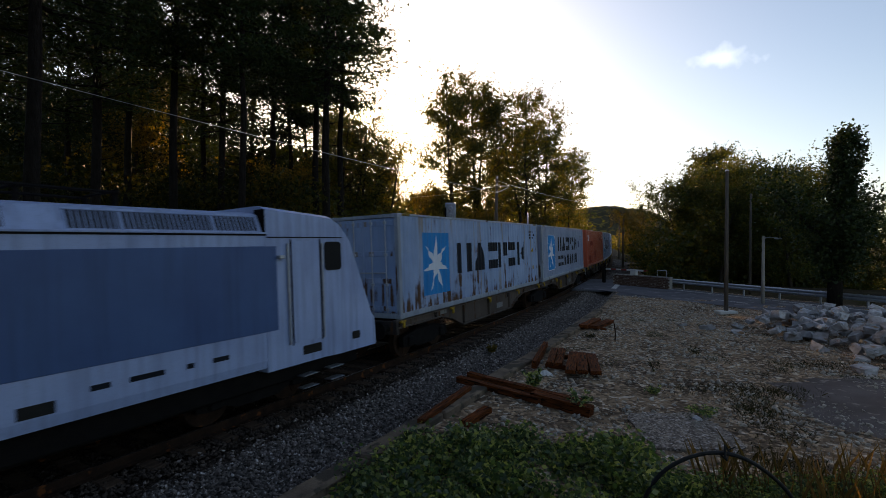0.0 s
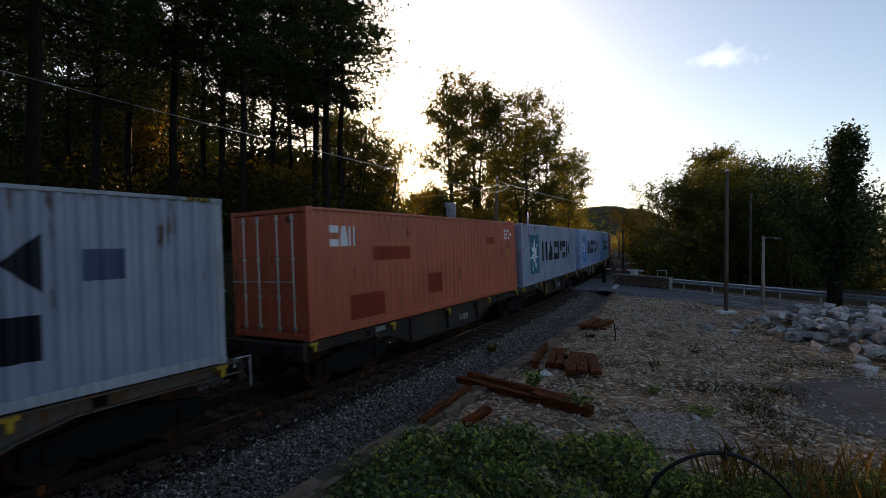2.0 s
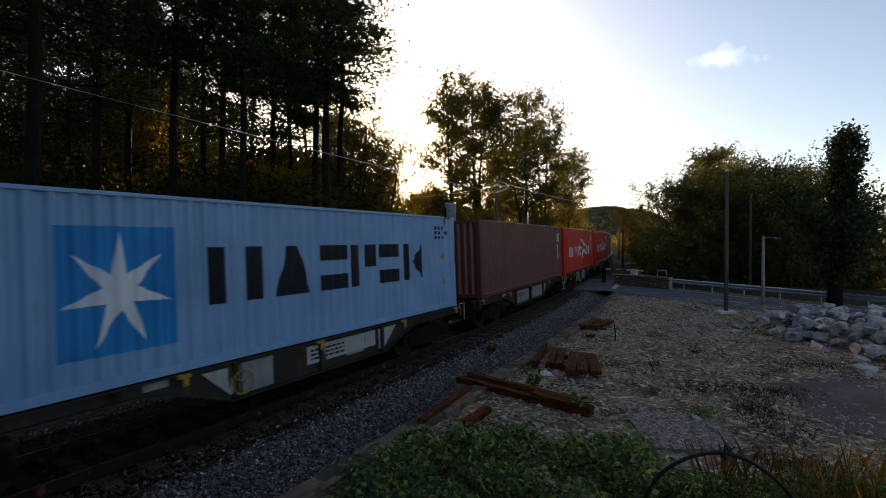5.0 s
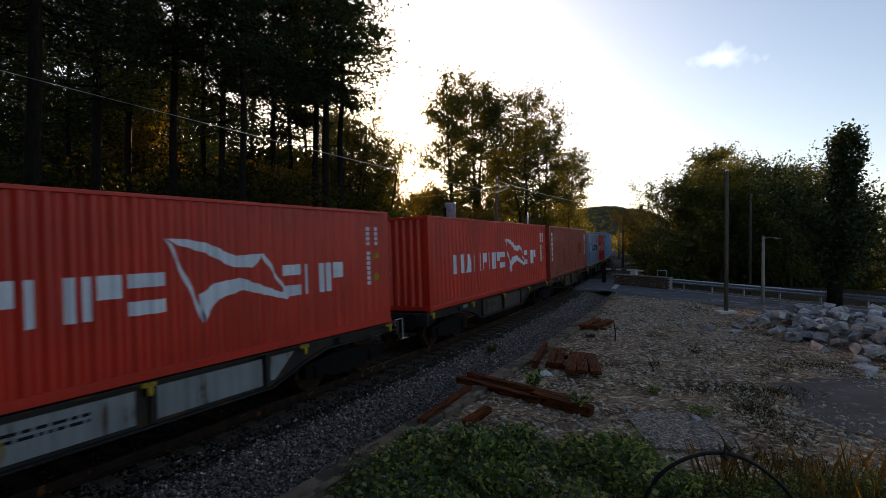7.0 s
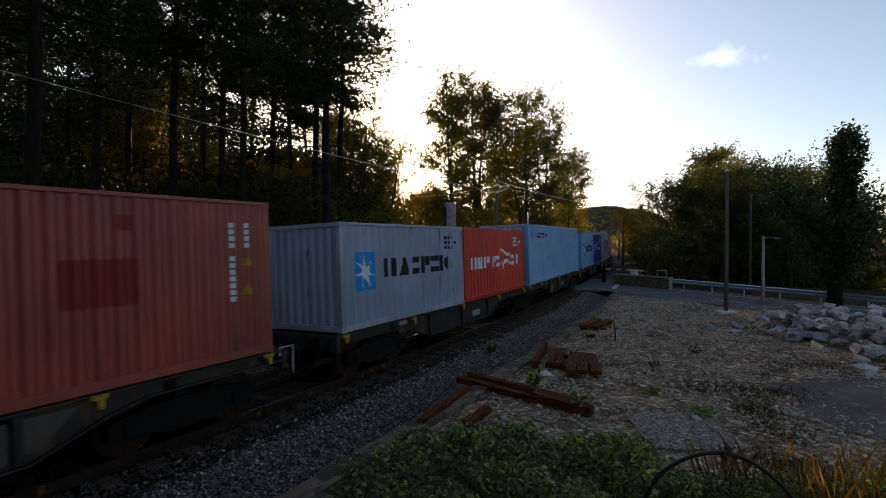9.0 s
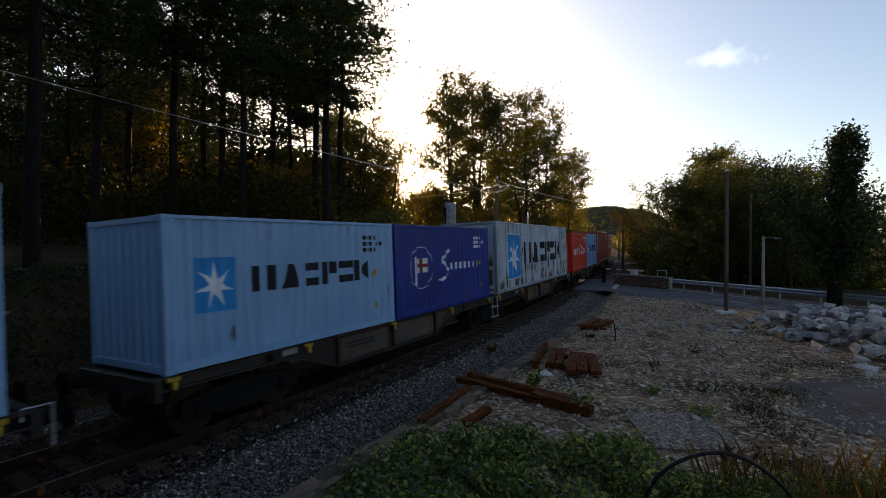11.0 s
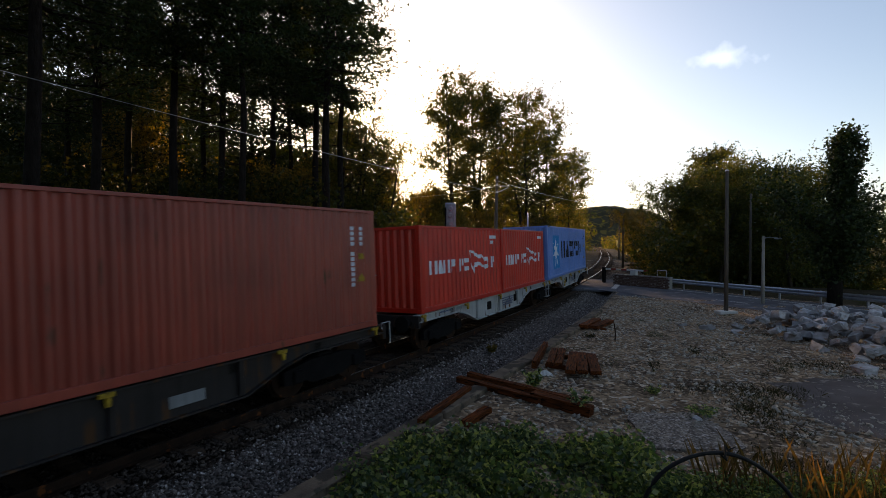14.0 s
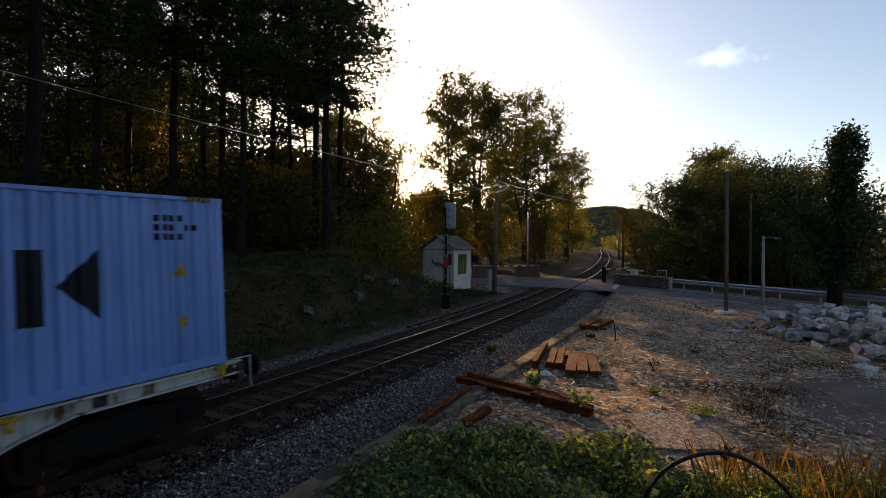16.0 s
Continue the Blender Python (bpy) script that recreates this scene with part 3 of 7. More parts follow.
C_PALE = paint("pale_grey_paint", lin("8a96ac"), lin("7a869d"), 0.60)
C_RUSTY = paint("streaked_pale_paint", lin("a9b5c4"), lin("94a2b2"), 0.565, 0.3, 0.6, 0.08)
C_EDGE = paint("worn_pale_edge", lin("98a2ae"), lin("7a838e"), 0.60, 0.35)
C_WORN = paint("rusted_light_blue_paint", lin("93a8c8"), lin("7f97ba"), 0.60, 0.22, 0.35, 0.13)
C_BLUE = paint("light_blue_paint", lin("8fa4c6"), lin("7f96ba"), 0.61, 0.22)
C_SKY = paint("sky_blue_paint", lin("7aa1c8"), lin("6c95bd"), 0.64, 0.18)
C_CLEAN = paint("clean_blue_paint", lin("668ccf"), lin("5a7fc0"), 0.66, 0.28)
C_RED = paint("signal_red_paint", lin("cb2811"), lin("b4210d"), 0.65, 0.2)
C_ORANGE = paint("faded_orange_paint", lin("b4553a"), lin("a34a33"), 0.61)
C_BROWN = paint("brown_red_paint", lin("9c402f"), lin("87372a"), 0.62)
C_DARKRED = paint("dark_maroon_paint", lin("6b2f2b"), lin("5d2926"), 0.62)
C_NAVY = paint("deep_blue_paint", lin("0a2c86"), lin("082472"), 0.64, 0.2)
C_STEEL = paint("worn_light_frame", lin("aeb0ae"), lin("98999a"), 0.57)
C_FRAME = paint("brown_frame", lin("574e48"), lin("453d38"), 0.55)
C_FRAMEDK = paint("dark_frame", lin("353130"), lin("292625"), 0.56)
D_NAVY = paint("navy_decal", lin("0e141e"), lin("141b27"), 0.70, 0.15)
D_BLUE = paint("blue_decal", lin("1f88c8"), lin("1c7ab8"), 0.68, 0.12)
D_TEAL = paint("teal_decal", lin("2d6f86"), lin("286377"), 0.66, 0.2)
D_WHITE = paint("white_decal", lin("dde1e8"), lin("c8ccd4"), 0.68, 0.15)
D_PATCH = paint("patch_decal", lin("8a3324"), lin("7d2d20"), 0.68, 0.15)
D_SLATE = paint("slate_decal", lin("4b5878"), lin("434f6c"), 0.68, 0.15)


def rib_breaks(x0, x1):
    """The fold lines of a corrugated wall from x0 to x1, with the depth at each."""
    n = max(1, round((x1 - x0 - 0.07) / RIB))
    k = (x1 - x0) / (n * RIB + PITCH[0])
    out, x = [], x0
    for i in range(n):
        for d, step in zip((0, 0, 0.052, 0.052), PITCH):
            out.append((x, d))
            x += step * k
    out += [(x, 0), (x1, 0)]
    return out


def wall_at(breaks, x):
    return float(np.interp(x, [b[0] for b in breaks], [b[1] for b in breaks]))


@lru_cache(None)
def wall_mesh(x0, x1, z0, z1, material_name, across=False):
    """A folded sheet: along x with its outer face towards -y, or along y."""
    mb = Mesher()
    br = rib_breaks(x0, x1)
    for x, d in br:
        mb.v += [(x, d, z0), (x, d, z1), (x, d + 0.004, z0), (x, d + 0.004, z1)]
    for i in range(len(br) - 1):
        k = 4 * i
        mb.f += [(k, k + 4, k + 5, k + 1), (k + 2, k + 3, k + 7, k + 6)]
    return mb.mesh("corrugated_wall", bpy.data.materials[material_name])


def clip_strip(poly, a, b):
    """A convex outline cut to a <= x <= b."""
    for lim, sgn in ((a, 1), (b, -1)):
        out = []
        for i, p in enumerate(poly):
            q = poly[i - 1]
            pin, qin = sgn * (p[0] - lim) >= 0, sgn * (q[0] - lim) >= 0
            if pin != qin:
                t = (lim - q[0]) / (p[0] - q[0])
                out.append((lim, q[1] + t * (p[1] - q[1])))
            if pin:
                out.append(p)
        poly = out
        if not poly:
            break
    return poly


def decal_mesh(name, shapes, br, material, lift=0.0022):
    """Convex outlines (x, z) laid on the folds of a wall."""
    mb = Mesher()
    xs = [b[0] for b in br]
    ds = [b[1] for b in br]
    for poly in shapes:
        lo, hi = min(p[0] for p in poly), max(p[0] for p in poly)
        cuts = [lo] + [x for x in xs if lo < x < hi] + [hi]
        for a, b in zip(cuts, cuts[1:]):
            if b - a < 1e-5:
                continue
            c = clip_strip(poly, a, b)
            if len(c) >= 3:
                k = len(mb.v)
                mb.v += [(x, float(np.interp(x, xs, ds)) - lift, z) for x, z in c]
                mb.f.append(tuple(range(k, k + len(c))))
    return mb.mesh(name, material)


def rect(x0, z0, x1, z1):
    return [(x0, z0), (x1, z0), (x1, z1), (x0, z1)]


def bars(x0, x1, z0, z1, cells, thick=0.26):
    """A row of plain shapes, one to a cell: pairs of posts, level bars, wedges, blocks."""
    total = sum(c[1] for c in cells)
    k = (x1 - x0) / total
    out, x, hh = [], x0, z1 - z0
    for c, wd in cells:
        a, b = x, x + wd * k * 0.84
        t = (b - a) * thick
        if c == "t":
            q = t * 0.5
            out.append([(a + t * 0.3, z0), (b - t * 0.3, z0), ((a + b) / 2 + q, z1), ((a + b) / 2 - q, z1)])
        elif c in "vn":
            out += [rect(a, z0, a + t * 1.25, z1), rect(b - t * 1.25, z0, b, z1)]
        elif c == "p":
            out += [rect(a, z0, a + t * 1.2, z1), rect(a + t * 1.9, z0 + hh * 0.45, b, z1)]
        elif c == "k":
            out += [rect(a, z0, a + t * 1.2, z1), [(a + t * 1.7, (z0 + z1) / 2), (b, z0), (b, z1)]]
        elif c == "u":
            out.append(rect(a + t * 0.5, z0, b - t * 0.5, z1) if thick > 0.2 else rect(a, z0, a + t * 1.6, z1))
        else:
            out += [rect(a, z0, b, z0 + hh * 0.34), rect(a, z1 - hh * 0.34, b, z1)]
        x += wd * k
    return out


def star(cx, cz, r, r2, n=7):
    """A star in kites that meet at its middle."""
    out = []
    for i in range(n):
        a = math.pi / 2 + 2 * math.pi * i / n
        d = math.pi / n
        out.append([(cx, cz), (cx + r2 * math.cos(a - d), cz + r2 * math.sin(a - d)), (cx + r * math.cos(a), cz + r * math.sin(a)), (cx + r2 * math.cos(a + d), cz + r2 * math.sin(a + d))])
    return out


def roundrect(x0, z0, x1, z1, r):
    out = []
    for cx, cz, a0 in ((x1 - r, z1 - r, 0), (x0 + r, z1 - r, 90), (x0 + r, z0 + r, 180), (x1 - r, z0 + r, 270)):
        out += [(cx + r * math.cos(radians(a0 + d)), cz + r * math.sin(radians(a0 + d))) for d in (0, 30, 60, 90)]
    return out


WORD6 = [("v", 1.32), ("t", 1.28), ("h", 1.0), ("p", 1.05), ("h", 1.0), ("k", 1.1)]
WORD7 = [("h", 1.0), ("h", 0.95), ("t", 1.25), ("u", 0.85), ("t", 1.25), ("n", 1.1), ("u", 1.05)]
WORDH = [("n", 1.25), ("t", 0.95), ("v", 1.15), ("p", 0.8), ("n", 0.95), ("p", 0.85), ("h", 0.95)]
WORDS_ = [("h", 0.9), ("n", 1.0), ("p", 1.0)]


@lru_cache(None)
def corner_mesh(mname):
    return Mesher().box((-0.09, -0.081, -0.06), (0.09, 0.081, 0.06), 0.01).mesh("corner_casting", bpy.data.materials[mname])


@lru_cache(None)
def lock_rod_mesh(h):
    mb = Mesher().tube([(0, 0, 0), (0, 0, h)], 0.018, 6)
    for z in (0.1, h * 0.3, h * 0.62, h - 0.1):
        mb.box((-0.02, -0.05, z - 0.04), (0.03, 0.05, z + 0.04), 0.006)
    mb.box((-0.035, -0.02, h * 0.42), (-0.015, 0.42, h * 0.42 + 0.035), 0.005)
    return mb.mesh("lock_rod", M_GALV)


STRIPE_BASE = Mesher().box((-0.01, -0.003, -0.068), (0.4, 0.01, -0.01), 0).mesh("height_strip", M_BLACK)
STRIPE = Mesher().add([(0.0, -0.006, -0.066), (0.045, -0.006, -0.066), (0.075, -0.006, -0.012), (0.03, -0.006, -0.012), (0.0, -0.002, -0.066), (0.045, -0.002, -0.066), (0.075, -0.002, -0.012), (0.03, -0.002, -0.012)], [(0, 1, 2, 3), (4, 5, 6, 7), (0, 1, 5, 4), (1, 2, 6, 5), (2, 3, 7, 6), (3, 0, 4, 7)]).mesh("yellow_stripe", M_YELLOW)


def container(L, H, body, label, doors_lead, marks, frame_paint=None, end_mark=None):
    """A freight container from x = 0 to L, its floor at z = 0. marks: (name, shapes, material, label, lift)."""
    c = thing("shipping_container", Matrix(), label, "shipping container", "containers on the train")
    fp = frame_paint or body
    bn = body.name
    post, top, low = 0.15, 0.07, 0.16
    br = rib_breaks(post, L - post)
    side = part("side_wall", wall_mesh(post, L - post, low - 0.01, H - top + 0.01, bn), c)
    side.location = (0, -HALF + 0.012, 0)
    far = part("side_wall", wall_mesh(post, L - post, low - 0.01, H - top + 0.01, bn), c)
    far.matrix_basis = pose(L, HALF - 0.012, 0, 0, 0, 180)
    for name, shapes, material, lab, lift in marks:
        if name in ("lettering", "patch"):
            for sh in shapes:
                part("marking_shape" if name == "lettering" else "paint_patch", decal_mesh(name, [sh], br, material, lift), side, lab)
        else:
            ob = part(name, decal_mesh(name, shapes, br, material, lift), side, lab)
            if name == "registration":
                tagged(ob, kind="stuff")
    for y in (-1, 1):
        a, b = sorted((y * HALF, y * (HALF - 0.06)))
        part("top_rail", Mesher().box((0.1, a, H - top), (L - 0.1, b, H - 0.006), 0.008).mesh("top_rail", fp), c)
        part("bottom_rail", Mesher().box((0.1, a, 0.012), (L - 0.1, b, low), 0.01).mesh("bottom_rail", fp), c)
        for x0, x1 in ((0.0, post), (L - post, L)):
            a2, b2 = sorted((y * (HALF - 0.004), y * (HALF - 0.13)))
            part("corner_post", Mesher().box((x0 + 0.004, a2, 0.1), (x1 - 0.004, b2, H - 0.1), 0.012).mesh("corner_post", fp), c)
            for z in (0.06, H - 0.06):
                cc = part("corner_casting", corner_mesh(fp.name), c)
                cc.location = ((x0 + x1) / 2 + (0.012 if x0 == 0 else -0.012), y * (HALF - 0.081), z)
    if H > 2.8 and body in (C_PALE, C_BLUE, C_SKY, C_CLEAN, C_WORN):
        for xs in (0.22, L - 0.62):
            hs = part("height_strip", STRIPE_BASE, c, "black strip with yellow height stripes")
            hs.location = (xs, -HALF, H)
            for q in range(4):
                part("yellow_stripe", STRIPE, hs).location = (q * 0.1, 0, 0)
    # roof: a folded sheet across the beam
    mb = Mesher()
    rb = rib_breaks(0.12, L - 0.12)
    for x, d in rb:
        mb.v += [(x, -HALF + 0.05, H - 0.02 - d * 0.5), (x, HALF - 0.05, H - 0.02 - d * 0.5)]
    mb.f += [(2 * i, 2 * i + 2, 2 * i + 3, 2 * i + 1) for i in range(len(rb) - 1)]
    part("roof", mb.mesh("roof", body), c)
    part("floor", Mesher().box((0.1, -HALF + 0.07, 0.04), (L - 0.1, HALF - 0.07, 0.14), 0.0).mesh("floor", M_DARK), c)
    for x, s_, doors in ((0.0, 1, doors_lead), (L, -1, not doors_lead)):
        m = pose(x, 0, 0) if s_ == 1 else pose(x, 0, 0, 0, 0, 180)
        if doors:
            for y0, y1 in ((-1.09, -0.006), (0.006, 1.09)):
                mb = Mesher().box((0.03, y0, 0.16), (0.07, y1, H - 0.12), 0.01)
                d = part("door", mb.mesh("door", body), c, "double cargo door with lock rods")
                d.matrix_basis = m
                for z in (0.28, H * 0.36, H * 0.62, H - 0.26):
                    part("door_rib", Mesher().box((0.014, y0 + 0.05, z - 0.07), (0.028, y1 - 0.05, z + 0.07), 0.006).mesh("door_rib", body), d)
                for f_ in (0.28, 0.72):
                    r_ = part("lock_rod", lock_rod_mesh(round(H - 0.3, 3)), d)
                    r_.location = (0.0, y0 + (y1 - y0) * f_, 0.16)
        else:
            e = part("end_wall", wall_mesh(-1.09, 1.09, 0.15, H - 0.1, bn), c)
            e.matrix_basis = m @ pose(0.02, 0, 0, 0, 0, -90)
            if end_mark and s_ == 1:
                part("marking", decal_mesh("marking", end_mark, rib_breaks(-1.09, 1.09), D_WHITE), e, "white upright marking strip")
        for z0, z1 in ((0.0, 0.15), (H - 0.12, H - 0.01)):
            t_ = part("end_rail", Mesher().box((0.006, -1.1, z0 + 0.012), (0.09, 1.1, z1), 0.01).mesh("end_rail", fp), c)
            t_.matrix_basis = m
    return c


def id_marks(L, H, light, upright=False):
    """Small registration lines near the trailing end, as bars, and the warning labels."""
    ink = D_WHITE if light else D_NAVY
    if upright:
        rows = [rect(L - 0.84, H - 0.5 - i * 0.122, L - 0.765, H - 0.41 - i * 0.122) for i in range(12) if i != 4] + [rect(L - 0.54, H - 0.5 - i * 0.122, L - 0.465, H - 0.41 - i * 0.122) for i in range(4)]
        lab = [("warning_label", [rect(L - 0.58, H - 1.2, L - 0.43, H - 1.06)], M_YELLOW, "small yellow label", 0.003), ("warning_label", [[(L - 0.64, H - 1.74), (L - 0.38, H - 1.74), (L - 0.51, H - 1.54)]], M_YELLOW, "yellow warning triangle", 0.003)]
    else:
        rows = [rect(L - 1.15 + i * 0.12, H - 0.42 - r * 0.15, L - 1.15 + i * 0.12 + 0.08, H - 0.42 - r * 0.15 + 0.1) for r in range(3) for i in range((4, 6, 4)[r]) if not (r == 1 and i == 3)]
        lab = [("warning_label", [[(L - 0.87, H - 1.32), (L - 0.64, H - 1.32), (L - 0.755, H - 1.1)]], M_YELLOW, "yellow warning triangle", 0.003), ("warning_label", [rect(L - 0.8, H - 2.14, L - 0.68, H - 1.98)], M_YELLOW, "small yellow label", 0.003)]
    return [("registration", rows, ink, "registration lines", 0.003)] + lab


def star_marks(L, H, blue=D_BLUE, ink=D_NAVY, edge=False, second=False, shift=0.0):
    """A star on a blue square and a row of dark shapes."""
    if L > 7:
        x0, x1, z0, z1 = 1.27 + shift, 2.92 + shift, 0.50, 2.38
        wx0, wx1, wz0, wz1 = 3.48 + shift, 10.45 + shift * 1.3, 1.04, 2.05
    else:
        x0, x1, z0, z1 = 0.52, 1.31, 0.92, 1.87
        wx0, wx1, wz0, wz1 = 1.65, 5.12, 1.19, 1.68
    out = []
    if edge:
        out.append(("logo_border", [roundrect(x0 - 0.03, z0 - 0.03, x1 + 0.03, z1 + 0.03, 0.2)], D_WHITE, "pale border", 0.0018))
    out.append(("logo_square", [roundrect(x0, z0, x1, z1, 0.18) if edge else rect(x0, z0, x1, z1)], blue, "blue square", 0.0026))
    r = (x1 - x0) * 0.48
    kites = [[(x, (z0 + z1) / 2 - 0.02 + (z - (z0 + z1) / 2) * 1.12) for x, z in q] for q in star((x0 + x1) / 2, (z0 + z1) / 2, r, r * 0.31)]
    out.append(("logo_star", kites, D_WHITE, "pale seven-pointed star", 0.004))
    if second:
        out.append(("lettering", bars(3.72, 9.76, 1.47, 2.28, WORD6) + bars(3.72, 9.8, 0.6, 1.2, WORD7), ink, "dark painted shape", 0.0032))
    else:
        out.append(("lettering", bars(wx0, wx1, wz0, wz1, WORD6), ink, "bold dark painted shape", 0.0032))
    return out


def flag_marks(L, H):
    """White shapes with a two-winged pennant between them."""
    if L > 7:
        a, b, l_, r_, s0, s1 = 1.68, 6.5, 6.4, 8.9, 8.7, 10.6
        z0, z1, dn, up = 1.02, 1.66, 0.75, 2.2
    else:
        a, b, l_, r_, s0, s1 = 0.6, 3.3, 3.24, 4.69, 4.55, 5.54
        z0, z1, dn, up = 1.1, 1.52, 0.95, 1.8
    fw, fh, fz = r_ - l_, up - dn, (up + dn) / 2
    out = [("lettering", bars(a, b, z0, z1, WORDH, 0.17) + bars(s0, s1, z0, z1, WORDS_, 0.17), D_WHITE, "thin white painted shape", 0.003)]
    P = lambda *q: [(l_ + u * fw, dn + v * fh) for u, v in q]
    out.append(("pennant", [
        P((0, 1), (0.14, 0.99), (0.30, 0.94), (0.28, 0.82), (0.06, 0.94)), P((0.30, 0.94), (0.50, 0.78), (0.48, 0.64), (0.28, 0.82)), P((0.50, 0.78), (0.74, 0.80), (0.66, 0.62), (0.48, 0.64)),
        P((0.24, 0.0), (0.22, 0.34), (0.34, 0.46), (0.36, 0.26)), P((0.34, 0.46), (0.54, 0.50), (0.56, 0.34), (0.36, 0.26)), P((0.54, 0.50), (1.0, 0.2), (0.98, 0.14), (0.56, 0.34)),
        P((0, 1), (0.04, 0.93), (0.26, 0.06), (0.24, 0.0)), P((0.72, 0.80), (0.76, 0.80), (0.98, 0.22), (0.94, 0.26))], D_WHITE, "white two-part pennant", 0.004))
    return out


H40, H20 = 2.896, 2.591
L40, L20 = 12.192, 6.058
STRIP = [rect(-0.54, 0.95, -0.505, 2.15)]
TALL = [rect(0.44, 2.33 - i * 0.272, 0.76, 2.53 - i * 0.272) for i in range(6)]
LOAD = []   # (place in the train, container)


def put(q, c):
    LOAD.append((q, c))
    return c


CAR = 27.05
LEAD = 5.6
SECOND = 12.95


def car(k, half):
    return LEAD + CAR * k + (0.11 if k == 8 else 0) + (SECOND if half else 0)


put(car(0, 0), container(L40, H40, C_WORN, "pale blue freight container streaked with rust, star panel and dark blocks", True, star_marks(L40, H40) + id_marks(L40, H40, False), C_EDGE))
put(car(0, 1), container(L40, H40, C_PALE, "pale grey freight container with blue star panel and dark blocks", False, star_marks(L40, H40, edge=True, second=True) + [("patch", [rect(10.05, 1.6, 10.6, 2.05)], D_SLATE, "slate blue patch", 0.0045)], C_EDGE))
put(car(1, 0), container(L40, H40, C_ORANGE, "faded orange-red freight container with darker repainted patches", True, [("logo", bars(0.7, 1.6, 2.02, 2.5, [("h", 1), ("t", 1), ("n", 0.5)]), D_WHITE, "small white mark", 0.003), ("patch", [rect(2.3, 1.64, 3.98, 2.0), rect(1.4, 0.25, 2.75, 0.85), rect(4.95, 0.55, 5.75, 1.15), rect(9.2, 2.0, 10.0, 2.25)], D_PATCH, "darker red patches", 0.0026)] + id_marks(L40, H40, True)))
put(car(1, 1), container(L40, H40, C_PALE, "grey freight container with dull teal star panel and dark blocks", False, star_marks(L40, H40, blue=D_TEAL) + id_marks(L40, H40, False)))
put(car(2, 0), container(L40, H40, C_BLUE, "light blue-grey freight container with blue star panel and dark blocks", True, star_marks(L40, H40) + id_marks(L40, H40, False)))
put(car(2, 1), container(L40, H40, C_SKY, "light blue freight container with blue star panel and dark blocks", False, star_marks(L40, H40) + id_marks(L40, H40, False)))
put(car(3, 0), container(L40, H40, C_DARKRED, "dark maroon freight container with small registration lines", False, id_marks(L40, H40, True, True), end_mark=STRIP))
put(car(3, 1), container(L40, H40, C_RED, "red freight container with white blocks and pennant", False, flag_marks(L40, H40) + id_marks(L40, H40, True, True), end_mark=STRIP))
put(car(4, 0), container(L40, H40, C_RED, "red freight container with white blocks, pennant and plain end", False, flag_marks(L40, H40) + id_marks(L40, H40, True, True), end_mark=STRIP))
put(car(4, 1), container(L40, H40, C_BROWN, "brown-red freight container with an upright white row of marks", False, [("lettering", TALL, D_WHITE, "upright row of white marks", 0.003), ("patch", [rect(8.74, 1.2, 9.79, 1.9), rect(9.5, 2.32, 9.73, 2.55)], D_PATCH, "darker patches", 0.0026)] + id_marks(L40, H40, True, True)))
put(car(5, 0), container(L20, H20, C_PALE, "short pale grey freight container with small blue star panel", False, star_marks(L20, H20) + id_marks(L20, H20, False), C_EDGE))
put(car(5, 0) + 6.13, container(L20, H20, C_RED, "short faded red freight container with white blocks and pennant", False, flag_marks(L20, H20) + id_marks(L20, H20, True)))
put(car(5, 1), container(L40, H40, C_SKY, "long light blue freight container with a small row of dark blocks", False, [("logo_square", [rect(0.5, 2.2, 0.85, 2.55)], D_BLUE, "small blue square", 0.0026), ("lettering", bars(1.0, 3.6, 2.25, 2.5, WORD6), D_NAVY, "small dark blocks", 0.003)] + id_marks(L40, H40, False)))
put(car(6, 0), container(L20, H20, C_SKY, "short light blue freight container with blue star panel", False, star_marks(L20, H20) + id_marks(L20, H20, False)))
put(car(6, 0) + 6.13, container(L20, H20, C_NAVY, "short deep blue freight container with white flowing blocks", False, [("logo_ring", [[(1.35 + 0.62 * math.cos(a * 0.2618), 1.35 + 0.62 * math.sin(a * 0.2618)), (1.35 + 0.6 * math.cos(a * 0.2618), 1.35 + 0.6 * math.sin(a * 0.2618)), (1.35 + 0.6 * math.cos(a * 0.2618 + 0.2618), 1.35 + 0.6 * math.sin(a * 0.2618 + 0.2618)), (1.35 + 0.62 * math.cos(a * 0.2618 + 0.2618), 1.35 + 0.62 * math.sin(a * 0.2618 + 0.2618))] for a in range(24)], D_WHITE, "thin pale ring", 0.003), ("logo_flag", [rect(1.08, 1.2, 1.75, 1.62), rect(0.98, 0.85, 1.06, 1.68)], D_WHITE, "small pale flag", 0.003), ("logo_band", [rect(1.08, 1.36, 1.75, 1.46), rect(1.24, 1.2, 1.36, 1.62)], D_PATCH, "red bands", 0.005), ("lettering", [[(2.3, 0.92), (2.6, 0.84), (3.0, 1.1), (2.6, 0.98)], [(2.5, 1.55), (3.0, 1.88), (3.06, 1.8), (2.6, 1.5)], [(2.5, 1.52), (2.95, 1.15), (3.0, 1.24), (2.58, 1.6)]] + bars(3.15, 5.3, 1.2, 1.42, [("u", 1)] * 7, 0.2), D_WHITE, "flowing white blocks", 0.003)] + id_marks(L20, H20, True)))
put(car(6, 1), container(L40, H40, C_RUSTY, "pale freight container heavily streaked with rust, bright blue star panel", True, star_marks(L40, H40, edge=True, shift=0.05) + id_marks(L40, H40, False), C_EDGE))
